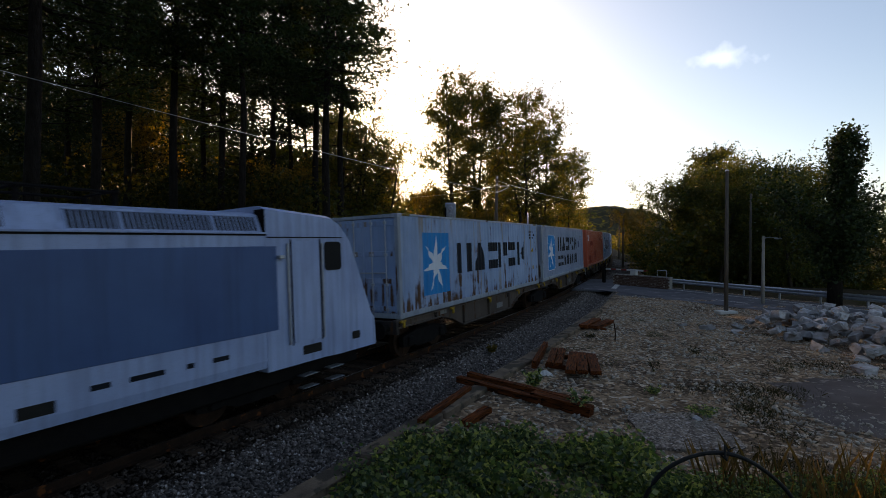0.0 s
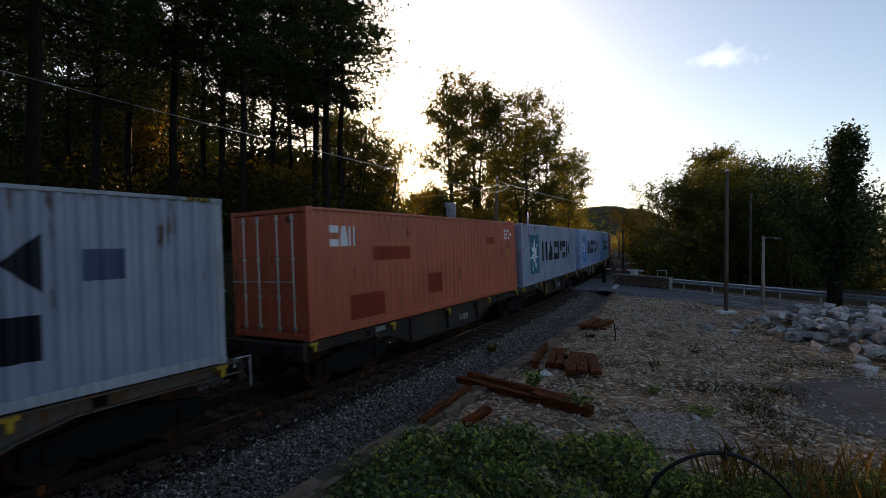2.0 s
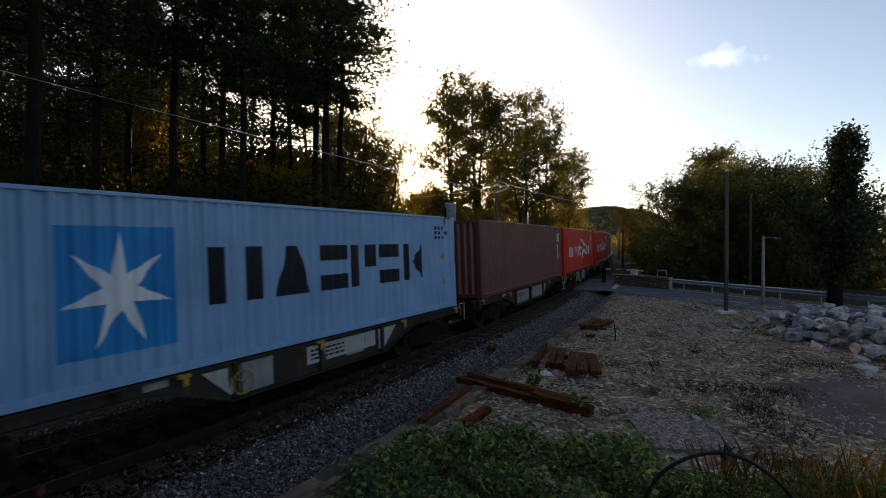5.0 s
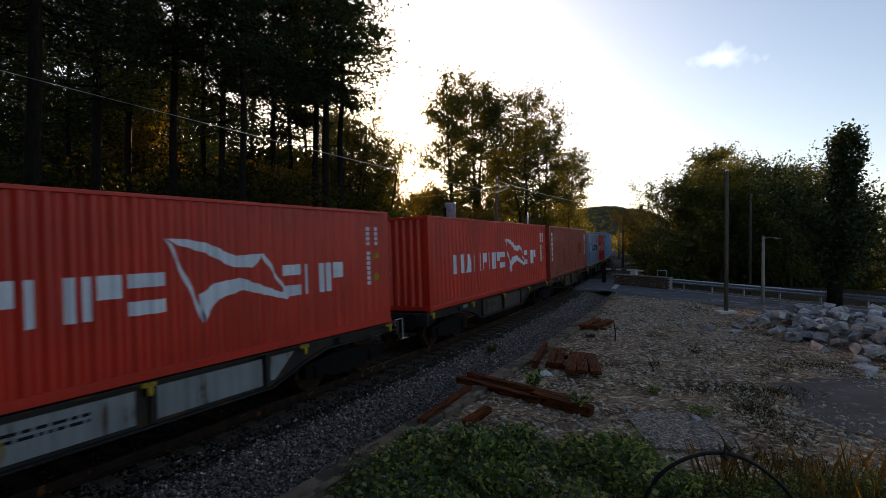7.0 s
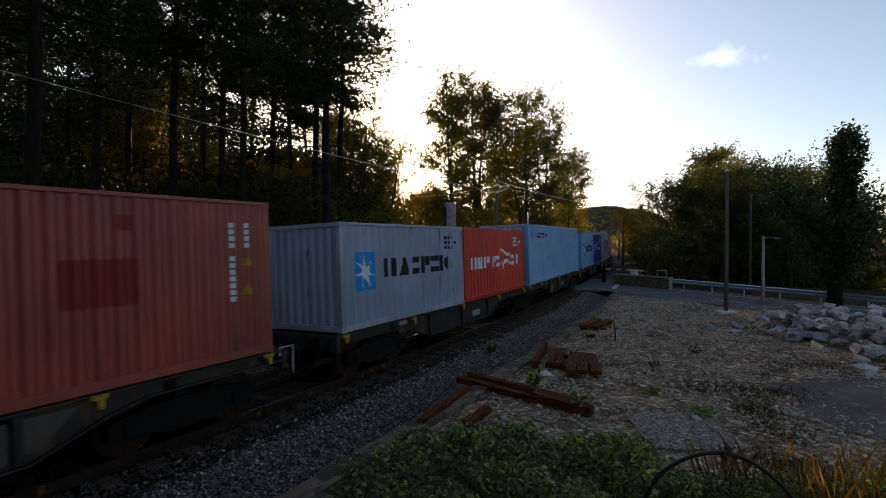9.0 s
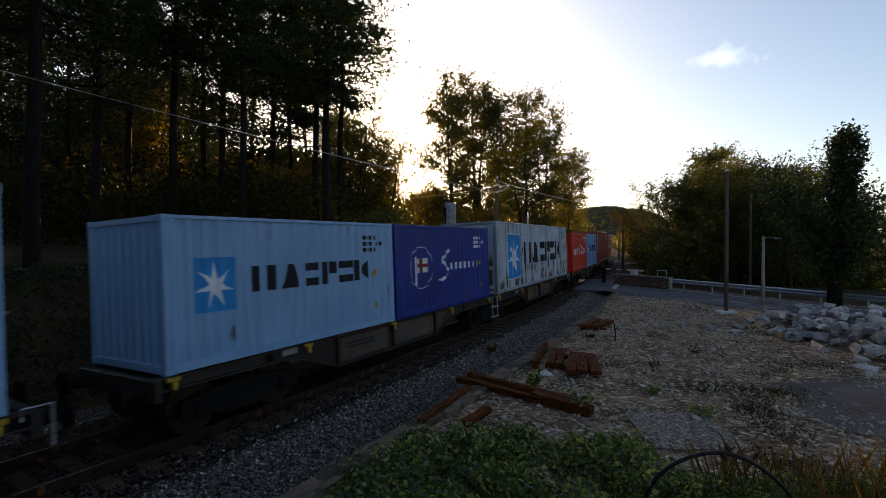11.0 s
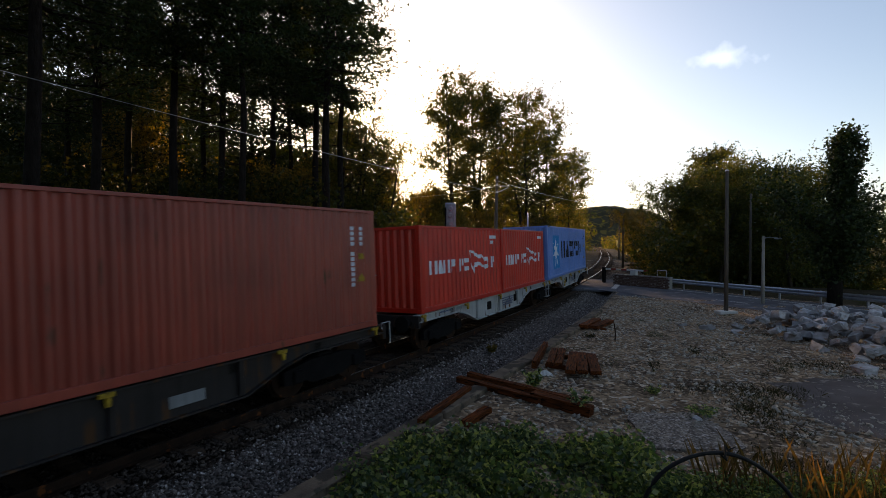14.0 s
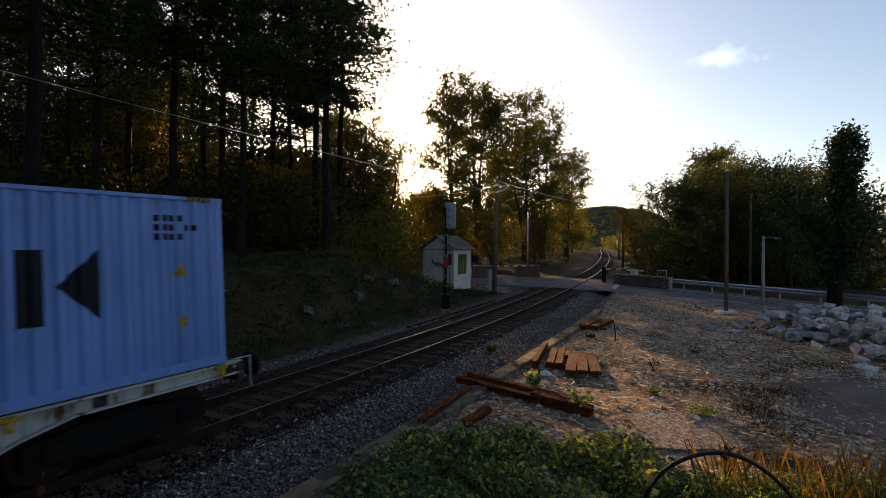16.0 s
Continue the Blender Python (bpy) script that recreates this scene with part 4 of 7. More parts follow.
put(car(7, 0), container(L20, H20, C_RED, "short red freight container with white blocks, pennant and plain end", False, flag_marks(L20, H20) + [("registration", [rect(4.75, 2.2, 5.75, 2.32), rect(5.0, 2.0, 5.3, 2.12)], D_WHITE, "white registration plate", 0.003)], end_mark=STRIP))
put(car(7, 0) + 6.13, container(L20, H20, C_SKY, "short light blue freight container with small blue star panel", False, star_marks(L20, H20) + id_marks(L20, H20, False)))
put(car(7, 1), container(L40, H40, C_BROWN, "brown-red freight container with an upright white row of marks", False, [("lettering", TALL, D_WHITE, "upright row of white marks", 0.003)] + id_marks(L40, H40, True, True)))
put(car(8, 0), container(L20, H20, C_RED, "short red freight container with white blocks, pennant and plain end", False, flag_marks(L20, H20) + [("registration", [rect(5.0, 2.2, 5.75, 2.32), rect(5.15, 2.0, 5.45, 2.12)], D_WHITE, "white registration plate", 0.003)], end_mark=STRIP))
put(car(8, 0) + 6.13, container(L20, H20, C_RED, "short red freight container with white blocks and pennant", False, flag_marks(L20, H20) + [("registration", [rect(5.0, 2.2, 5.75, 2.32)], D_WHITE, "white registration plate", 0.003)]))
put(car(8, 1), container(L40, H40, C_CLEAN, "clean light blue freight container with bright star panel, dark blocks", False, star_marks(L40, H40) + id_marks(L40, H40, False)))


# wagons: each half of an articulated pair is a thing
ws_ = Mesher()
ws_.tube([(0, -0.98, 0), (0, 0.98, 0)], 0.085, 8)
for y in (-1, 1):
    ws_.tube([(0, y * 0.69, 0), (0, y * 0.815, 0)], 0.46, 24)
    ws_.tube([(0, y * 0.66, 0), (0, y * 0.69, 0)], [0.485, 0.485], 24)
    ws_.tube([(0, y * 0.815, 0), (0, y * 0.86, 0)], [0.16, 0.12], 12)
    for q in range(4):
        ws_.box((0.2, -0.012, -0.05), (0.36, 0.012, 0.05), 0.004, Matrix.Translation((0, y * 0.817, 0)) @ Matrix.Rotation(q * math.pi / 2, 4, "Y"))
WHEELSET = ws_.mesh("wheelset", M_RUST)
TURNING = []
sf = Mesher()
sd = Mesher()
for y in (0.0,):
    sd.prism([(-1.25, 0.62), (-1.25, 0.34), (-1.0, 0.30), (-0.75, 0.36), (-0.45, 0.24), (0.45, 0.24), (0.75, 0.36), (1.0, 0.30), (1.25, 0.34), (1.25, 0.62), (0.5, 0.74), (-0.5, 0.74)], y - 0.07, y + 0.07)
    for x in (-0.9, 0.9):
        sd.box((x - 0.13, y - 0.14, 0.32), (x + 0.13, y + 0.14, 0.6), 0.03)
sf.box((-0.25, -1.0, 0.45), (0.25, 1.0, 0.8), 0.03)
BOGIE = sf.mesh("bogie_frame", M_DARK)
SIDE_FRAME = sd.mesh("side_frame", M_DARK)
lk = Mesher().box((-0.11, -0.05, -0.07), (0.11, 0.04, 0.0), 0.012).box((-0.04, -0.08, -0.2), (0.04, -0.02, -0.06), 0.012)
LOCK = lk.mesh("twist_lock", M_YELLOW)
ld = Mesher()
for x in (-0.27, 0.27):
    ld.tube([(x, 0, 0), (x, 0, -0.78)], 0.022, 6)
for z in (-0.38, -0.76):
    ld.box((-0.27, -0.06, z - 0.015), (0.27, 0.1, z + 0.015), 0.004)
STEP = ld.mesh("step_ladder", M_GALV)
bf = Mesher().tube([(0, 0, 0), (-0.34, 0, 0)], [0.11, 0.09], 10).tube([(-0.34, 0, 0), (-0.40, 0, 0)], [0.24, 0.23], 14)
BUFFER = bf.mesh("buffer", M_DARK)
disc_mb = Mesher().tube([(0.22 * math.cos(a * math.pi / 10), -0.03, 0.22 * math.sin(a * math.pi / 10)) for a in range(21)], 0.016, 6)
for a in (0.5, 2.6, 4.7):
    disc_mb.tube([(0, -0.03, 0), (0.22 * math.cos(a), -0.03, 0.22 * math.sin(a))], 0.012, 5)
DISC = disc_mb.mesh("brake_wheel", M_YELLOW)
D_PLATE = paint("dull_plate", lin("8b8d8e"), lin("757778"), 0.6, 0.3)
PLATE = Mesher().box((0, -0.012, 0), (0.62, 0, 0.2), 0.006).mesh("data_plate", D_PLATE)
PLATE2 = Mesher().box((0, -0.012, 0), (0.4, 0, 0.13), 0.005).mesh("data_plate", D_PLATE)
WAGON = []


def bogie(parent, x):
    b = part("bogie", BOGIE, parent)
    b.location = (x, 0, 0)
    for y in (-1.0, 1.0):
        part("side_frame", SIDE_FRAME, b).location = (0, y, 0)
    for ax in (-0.9, 0.9):
        TURNING.append((part("wheelset", WHEELSET, b), ax))


def wagon_half(k, half, frame_paint, look_):
    """x = 0 lies under the leading end of the load."""
    L = L40
    wg = thing("container_wagon", Matrix(), f"{look_} articulated flat wagon with fish-belly side sills", "freight wagon", "wagons of the train")
    x0, x1 = (-0.16, 12.5) if not half else (-0.28, 12.52)
    ztop = FLOOR - 0.012
    d1, d2 = 3.4, 8.9
    out = [(x0, ztop), (x0, ztop - 0.2), (d1 - 1.0, ztop - 0.22), (d1 - 0.4, ztop - 0.36), (d1 + 0.5, ztop - 0.70), (d2 - 0.5, ztop - 0.70), (d2 + 0.4, ztop - 0.36), (d2 + 1.0, ztop - 0.22), (x1, ztop - 0.2), (x1, ztop)]
    for y in (-1, 1):
        a, b = sorted((y * 1.10, y * 1.04))
        sb = part("side_sill", Mesher().prism(out, a, b).mesh("side_sill", frame_paint), wg)
        fl = Mesher()
        a2, b2 = sorted((y * 1.19, y * 1.0))
        fl.box((x0, a2, ztop - 0.045), (x1, b2, ztop - 0.004), 0.006)
        for p_, q_ in zip(out[1:-1], out[2:-1]):
            lo = [(p_[0], p_[1] - 0.03), (q_[0], q_[1] - 0.03), (q_[0], q_[1]), (p_[0], p_[1])]
            fl.prism(lo, *sorted((y * 1.20, y * 1.02)))
        part("flange", fl.mesh("flange", frame_paint), sb)
        for x in (d1 + 0.6, (d1 + d2) / 2, d2 - 0.6):
            a3, b3 = sorted((y * 1.10, y * 1.185))
            part("stiffener", Mesher().box((x - 0.05, a3, ztop - 0.68), (x + 0.05, b3, ztop - 0.05), 0.005).mesh("stiffener", frame_paint), sb)
        for x in (0.1, 3.0, 6.06, 9.2, 12.08):
            lo = part("twist_lock", LOCK, wg)
            lo.matrix_basis = pose(x, y * 1.2, FLOOR - 0.03, 0, 0, 0 if y < 0 else 180)
    pl = part("data_plate", PLATE, wg, "white data plate")
    pl.location = (7.0, -1.102, ztop - 0.56)
    pl = part("data_plate", PLATE2, wg, "white data plate")
    pl.location = (2.4, -1.102, ztop - 0.18)
    def plate(xa, xb, za, zb, material, label, slant=(0.0, 0.0)):
        po_ = [(xa + slant[0], ztop - za), (xb + slant[1], ztop - za), (xb, ztop - zb), (xa, ztop - zb)]
        return part("belly_plate", Mesher().prism(po_, -1.128, -1.101).mesh("belly_plate", material), wg, label)

    def script(xa, xb, z, rows, material):
        mb_ = Mesher()
        r_ = random.Random(int(xa * 10) + k)
        for q in range(rows):
            x_ = xa
            while x_ < xb:
                w_ = r_.uniform(0.05, 0.2)
                mb_.box((x_, -1.132, ztop - z - q * 0.09 - 0.045), (min(x_ + w_, xb), -1.127, ztop - z - q * 0.09), 0)
                x_ += w_ + 0.04
        part("marking", mb_.mesh("marking", material), wg, "small dark lines of writing")

    if k == 2:
        plate(3.35, 4.1, 0.62, 0.12, C_STEEL, "white end plate", (0.55, 0.0))
        plate(4.14, 4.85, 0.66, 0.10, D_PLATE, "grey steel plate")
        plate(5.75, 8.05, 0.5, 0.12, C_STEEL, "white data panel")
        script(5.85, 6.9, 0.2, 3, D_NAVY)
        plate(8.2, 8.95, 0.62, 0.12, C_STEEL, "white end plate", (0.0, -0.55))
    elif k in (3, 4, 6):
        tone = D_PLATE if k == 3 else C_FRAME
        plate(4.1, 5.9, 0.64, 0.12, tone, "grimy steel plate")
        plate(6.2, 8.2, 0.64, 0.12, tone, "grimy steel plate")
        plate(8.3, 9.0, 0.58, 0.12, tone, "slanting end plate", (0.0, -0.5))
        script(4.3, 5.3, 0.25, 2, D_NAVY)
    elif k == 8:
        # two dark plates stand in for the shade inside square recesses
        plate(5.0, 5.35, 0.5, 0.2, M_DARK, "dark plate standing in for a shaded recess")
        plate(7.9, 8.2, 0.5, 0.2, M_DARK, "dark plate standing in for a shaded recess")
        script(6.5, 7.7, 0.22, 4, D_SLATE)
        script(1.2, 2.0, 0.08, 1, D_SLATE)
        for x_ in (5.75, 5.95, 6.2):
            plate(x_, x_ + 0.1, 0.66, 0.06, C_STEEL, "pale upright rib")
    if half:
        bw = part("brake_wheel", DISC, wg, "dull yellow hand wheel")
        bw.location = (4.1, -1.2, ztop - 0.42)
    mb = Mesher().box((x0 + 0.05, -0.35, ztop - 0.36), (x1 - 0.05, 0.35, ztop - 0.08), 0.02)
    for x in np.linspace(x0 + 0.2, x1 - 0.2, 7):
        mb.box((x - 0.1, -1.1, ztop - 0.25), (x + 0.1, 1.1, ztop - 0.05), 0.0)
    part("underframe", mb.mesh("underframe", M_DARK), wg)
    tank = Mesher().tube([(4.6, 0.55, 0.6), (6.6, 0.55, 0.6)], 0.2, 12)
    part("air_tank", tank.mesh("air_tank", M_DARK), wg)
    part("headstock", Mesher().box((x0 - 0.03 if not half else x1 - 0.1, -1.2, ztop - 0.38), (x0 + 0.1 if not half else x1 + 0.03, 1.2, ztop - 0.02), 0.015).mesh("headstock", C_FRAMEDK), wg)
    if not half:
        bogie(wg, 1.55)
        bogie(wg, 12.57)
        for y in (-0.875, 0.875):
            part("buffer", BUFFER, wg).matrix_basis = pose(x0 - 0.03, y, 1.0 - 0.06)
    else:
        if k in (3, 6, 8):
            part("step_ladder", STEP, wg, "steel step ladder").location = (-0.42, -1.22, ztop - 0.02)
        part("step_arm", Mesher().box((-0.72, -1.2, ztop - 0.1), (-0.1, -1.1, ztop - 0.03), 0.01).mesh("step_arm", frame_paint), wg)
        bogie(wg, 10.6)
        for y in (-0.875, 0.875):
            part("buffer", BUFFER, wg).matrix_basis = pose(x1 + 0.03, y, 1.0 - 0.06, 0, 0, 180)
        hd = Mesher().tube([(x1 - 0.2, -1.24, ztop - 0.1), (x1 - 0.2, -1.24, ztop + 0.05), (x1 + 0.12, -1.24, ztop + 0.05), (x1 + 0.12, -1.24, ztop - 0.5)], 0.02, 6)
        part("grab_rail", hd.mesh("grab_rail", M_GALV), wg)
    WAGON.append((car(k, half), wg))


for k, (fp_, tone_) in enumerate(((C_FRAME, "rust-brown"), (C_FRAMEDK, "dark grimy"), (C_FRAMEDK, "dark grimy"), (C_FRAMEDK, "dark grimy"), (C_FRAMEDK, "dark grimy"), (C_FRAMEDK, "dark grimy"), (C_FRAMEDK, "grey-brown"), (C_FRAMEDK, "dark grimy"), (C_STEEL, "light grey"))):
    wagon_half(k, 0, fp_, tone_)
    wagon_half(k, 1, fp_, tone_)


# the locomotive: x = 0 at its far leading end, 18.9 at the cab end next to the load
P_LOCO = paint("loco_white_paint", lin("9cadd0"), lin("8c9dc2"), 0.70, 0.28)
P_PANEL = paint("loco_grey_panel", lin("405c88"), lin("38527e"), 0.72, 0.2)
M_GLASS = mat("dark_cab_glass", lin("0a0b0d"), lin("070809"), 3, 0.6, 0, 0.0, 40)
loco = thing("electric_locomotive", Matrix(), "white electric locomotive with grey-blue side panels and roof louvres", "locomotive")
LQ = -14.65
X = lambda s_: s_ - LQ
mb = Mesher()
b_out = [(-1.42, 0.90), (-1.45, 1.05), (-1.45, 3.42), (-1.28, 3.80), (-1.0, 3.86), (1.0, 3.86), (1.28, 3.80), (1.45, 3.42), (1.45, 1.05), (1.42, 0.90)]
n_ = len(b_out)
for x in (X(-11.5), X(1.15)):
    mb.v += [(x, y, z) for y, z in b_out]
mb.f += [(j, (j + 1) % n_, n_ + (j + 1) % n_, n_ + j) for j in range(n_)] + [tuple(range(n_)), tuple(range(n_, 2 * n_))]
body = part("body", mb.mesh("body", P_LOCO), loco)
cab_out = [(1.15, 0.82), (1.15, 3.92), (2.9, 3.80), (3.15, 3.66), (3.45, 3.3), (3.75, 2.55), (4.15, 1.55), (4.25, 1.45), (4.27, 0.80), (3.0, 0.80), (2.6, 0.82)]
for flip in (0, 1):
    mb = Mesher()
    po = [(X(a), z) for a, z in cab_out]
    n_ = len(po)
    rings = [(-1.46, 0.0), (-1.30, 0.10), (1.30, 0.10), (1.46, 0.0)]
    for y, up_ in rings:
        mb.v += [(x, y, z + (up_ * 0.5 if z > 3.4 else 0)) if abs(y) < 1.4 else (x, y, z if z < 3.5 else z - 0.02) for x, z in po]
    for i in range(3):
        mb.f += [(i * n_ + j, i * n_ + (j + 1) % n_, (i + 1) * n_ + (j + 1) % n_, (i + 1) * n_ + j) for j in range(n_)]
    mb.f += [tuple(range(n_)), tuple(range(3 * n_, 4 * n_))]
    cb = part("cab", mb.mesh("cab", P_LOCO), loco, "white sloping driver's cab")
    if flip:
        cb.matrix_basis = pose(X(-11.5) + X(1.15), 0, 0, 0, 0, 180)
    part("side_window", Mesher().prism([(X(a), z) for a, z in roundrect(2.66, 2.66, 3.16, 3.28, 0.09)], -1.475, -1.45).mesh("side_window", M_GLASS), cb, "dark side window")
    dr = part("cab_door", Mesher().prism([(X(a), z) for a, z in roundrect(1.78, 1.25, 2.5, 3.3, 0.06)], -1.478, -1.44).mesh("cab_door", P_LOCO), cb)
    for a in (1.66, 2.56):
        part("grab_pole", Mesher().tube([(X(a), -1.5, 1.25), (X(a), -1.5, 3.25)], 0.022, 8).mesh("grab_pole", M_GALV), cb)
    part("recess", Mesher().prism([(X(a), z) for a, z in roundrect(2.0, 0.98, 2.5, 1.16, 0.03)], -1.472, -1.45).mesh("recess", M_BLACK), cb)
    part("recess", Mesher().prism([(X(a), z) for a, z in roundrect(3.45, 1.05, 3.7, 1.22, 0.03)], -1.472, -1.45).mesh("recess", M_BLACK), cb)
    part("mirror", Mesher().box((X(1.42), -1.56, 2.95), (X(1.55), -1.45, 3.02), 0.01).mesh("mirror", M_GALV), cb)
    ws = Mesher().prism([(X(3.47), 3.24), (X(3.74), 2.58), (X(3.77), 2.58), (X(3.50), 3.26)], -1.1, 1.1)
    part("windscreen", ws.mesh("windscreen", M_GLASS), cb)
for y in (-1, 1):
    a, b = sorted((y * 1.462, y * 1.44))
    part("side_panel", Mesher().box((X(-11.2), a, 1.58), (X(1.42), b, 3.2), 0.006).mesh("side_panel", P_PANEL), body, "grey-blue side panel")
mrk = Mesher()
for x_, wd in ((-1.25, 0.5), (-0.4, 0.12), (0.05, 0.3), (-1.75, 0.25)):
    mrk.box((X(x_), -1.4555, 1.24), (X(x_ + wd), -1.449, 1.32), 0)
part("marking", mrk.mesh("marking", D_NAVY), body, "small dark lettering bars")
part("grille", Mesher().box((X(-2.55), -1.458, 1.08), (X(-2.15), -1.448, 1.24), 0).mesh("grille", M_BLACK), body)
# seams and edges along the side
for z_, h_, lab in ((3.40, 0.03, "dark gutter line under the louvres"),):
    part("seam", Mesher().box((X(-11.3), -1.464, z_), (X(1.2), -1.44, z_ + h_), 0).mesh("seam", M_DARK), body, lab)
part("gutter", Mesher().box((X(-11.3), -1.475, 3.43), (X(1.2), -1.43, 3.465), 0.006).mesh("gutter", P_LOCO), body, "pale gutter lip")
part("seam", Mesher().box((X(1.13), -1.47, 3.44), (X(1.165), -1.2, 3.9), 0).mesh("seam", M_DARK), body, "dark joint before the cab roof")
part("cab_seam", Mesher().box((X(1.2), -1.472, 3.36), (X(3.2), -1.44, 3.38), 0).mesh("cab_seam", M_DARK), body, "dark seam under the cab roof")
for xa, za, zb in ((1.745, 1.22, 3.33), (2.525, 1.22, 3.33)):
    part("door_seam", Mesher().box((X(xa), -1.474, za), (X(xa + 0.025), -1.45, zb), 0).mesh("door_seam", M_DARK), body, "dark door gap")
# louvre frames on the sloping roof edge
slope = Matrix.Translation((0, -1.45, 3.42)) @ Matrix.Rotation(math.atan2(0.17, 0.38), 4, "X").inverted()
for s0, s1 in ((-9.0, -7.2), (-6.9, -5.0), (-4.5, -2.6), (-1.95, -1.3), (-1.25, 0.15), (0.2, 1.05)):
    gr = part("roof_louvre", Mesher().box((X(s0), -0.012, 0.05), (X(s1), 0.01, 0.38), 0.004).mesh("roof_louvre", M_BLACK), body)
    gr.matrix_basis = slope
    fr = Mesher()
    for z in (0.04, 0.37):
        fr.box((X(s0) - 0.02, -0.03, z - 0.02), (X(s1) + 0.02, 0.0, z + 0.02), 0.004)
    x = s0
    while x < s1:
        fr.box((X(x) - 0.009, -0.024, 0.05), (X(x) + 0.009, -0.008, 0.37), 0)
        x += 0.075
    lv = part("slat_frame", fr.mesh("slat_frame", P_LOCO), gr)
rq = Mesher()
for s0 in (-9, -5.6):
    rq.box((X(s0), -0.7, 3.86), (X(s0 + 1.6), 0.7, 4.02), 0.03)
part("roof_gear", rq.mesh("roof_gear", M_DARK), loco)
pg = Mesher()
for y in (-0.55, 0.55):
    pg.tube([(X(-3.4), y, 4.16), (X(-0.9), y, 4.12)], 0.028, 6)
for x in (-3.4, -2.2, -0.95):
    pg.tube([(X(x), -0.6, 4.15), (X(x), 0.6, 4.15)], 0.025, 6)
    for y in (-0.5, 0.5):
        pg.tube([(X(x), y, 3.84), (X(x), y, 4.15)], 0.05, 8)
for dx in (0.0, 0.35):
    pg.tube([(X(-3.1 + dx), -0.95, 4.22), (X(-3.1 + dx), -0.7, 4.32), (X(-3.1 + dx), 0.7, 4.32), (X(-3.1 + dx), 0.95, 4.22)], 0.025, 6)
part("pantograph", pg.mesh("pantograph", M_DARK), loco, "lowered dark pantograph")
for x in (X(-8.6), X(1.2)):
    bogie(loco, x)
st = Mesher()
for z in (0.55, 0.3):
    for x in (2.0, 2.75):
        st.box((X(x), -1.46, z - 0.02), (X(x + 0.4), -1.25, z), 0.004)
part("cab_steps", st.mesh("cab_steps", M_GALV), loco)
part("underframe", Mesher().box((X(-10.5), -1.2, 0.45), (X(3.9), 1.2, 0.95), 0.05).mesh("underframe", M_DARK), loco)
for y in (-0.875, 0.875):
    part("buffer", BUFFER, loco).matrix_basis = pose(X(4.22), y, 1.02, 0, 0, 180)


# ---------------------------------------------------------------- trees
def limb(mb, p0, d, length, r0, rng, bend=0.25, n=6, seg=5):
    """A tapering, bending branch; returns its points."""
    pts, p, d = [np.array(p0, float)], np.array(p0, float), np.array(d, float)
    for i in range(seg):
        d = d + rng.normal(size=3) * bend * 0.35 + np.array([0, 0, 0.06])
        d /= np.linalg.norm(d)
        p = p + d * length / seg
        pts.append(p.copy())
    mb.tube([tuple(q) for q in pts], [r0 * (1 - 0.85 * i / seg) for i in range(seg + 1)], n, cap=False)
    return pts


def broadleaf(seed, height, spread, count, leaf, material, bark, stems=1, low=0.28, size=0.2, loose=0.55):
    """A leafy tree: trunk parts and a crown of single leaves gathered in clumps along its twigs."""
    rng = np.random.default_rng(seed)
    mb = Mesher()
    heads = []
    for st_ in range(stems):
        base = np.array([rng.normal() * 0.35 * (stems > 1), rng.normal() * 0.35 * (stems > 1), -0.3])
        lean = np.array([rng.normal() * 0.06, rng.normal() * 0.06, 1.0])
        r0 = 0.013 * height * (0.8 if stems > 1 else 1)
        trunk = [base]
        seg = 9
        for i in range(seg):
            lean = lean + rng.normal(size=3) * np.array([0.05, 0.05, 0])
            trunk.append(trunk[-1] + lean / np.linalg.norm(lean) * height * 0.92 / seg)
        mb.tube([tuple(q) for q in trunk], [r0 * (1.25 if i == 0 else 1 - 0.9 * i / seg) + 0.01 for i in range(seg + 1)], 8, cap=False)
        nb = 15
        for i in range(nb):
            f = low + (0.97 - low) * (i + rng.uniform(0, 0.8)) / nb
            k = f * seg
            p = trunk[int(k)] + (trunk[min(int(k) + 1, seg)] - trunk[int(k)]) * (k - int(k))
            a = i * 2.4 + rng.uniform(-0.6, 0.6)
            shape = math.sin(math.pi * min(1, (f - low) / (1 - low) * 0.75 + 0.2)) ** 0.7
            ln = spread * shape * rng.uniform(0.65, 1.15)
            up = 0.25 + 0.7 * f
            pts = limb(mb, p, (math.cos(a), math.sin(a), up), ln, r0 * 0.38 * (1.15 - f), rng)
            heads += [(q, ln) for q in pts[2:]]
            for j in range(3):
                q0 = pts[1 + j]
                a2 = a + rng.uniform(-1.3, 1.3)
                p2 = limb(mb, q0, (math.cos(a2), math.sin(a2), rng.uniform(-0.1, 0.7)), ln * 0.55, r0 * 0.16, rng, n=4, seg=4)
                heads += [(q, ln * 0.6) for q in p2[1:]]
    trunk_me = mb.mesh("trunk", bark, True)
    heads_p = np.array([h_[0] for h_ in heads])
    # leaves sit along fine twigs that spray from each branch point
    weight = rng.uniform(0.1, 1.0, len(heads)) ** 1.4
    pick = rng.choice(len(heads), count, p=weight / weight.sum())
    twigs = rng.normal(size=(len(heads), 5, 3)) * np.array([1, 1, 0.75]) * loose * 1.35 + np.array([0, 0, 0.1])
    along = rng.uniform(0.05, 1.0, (count, 1)) ** 0.8
    c = heads_p[pick] + twigs[pick, rng.integers(0, 5, count)] * along + rng.normal(size=(count, 3)) * 0.11
    return trunk_me, tris(leaf, slips(rng, c, size, 0.75, 0.3), material)


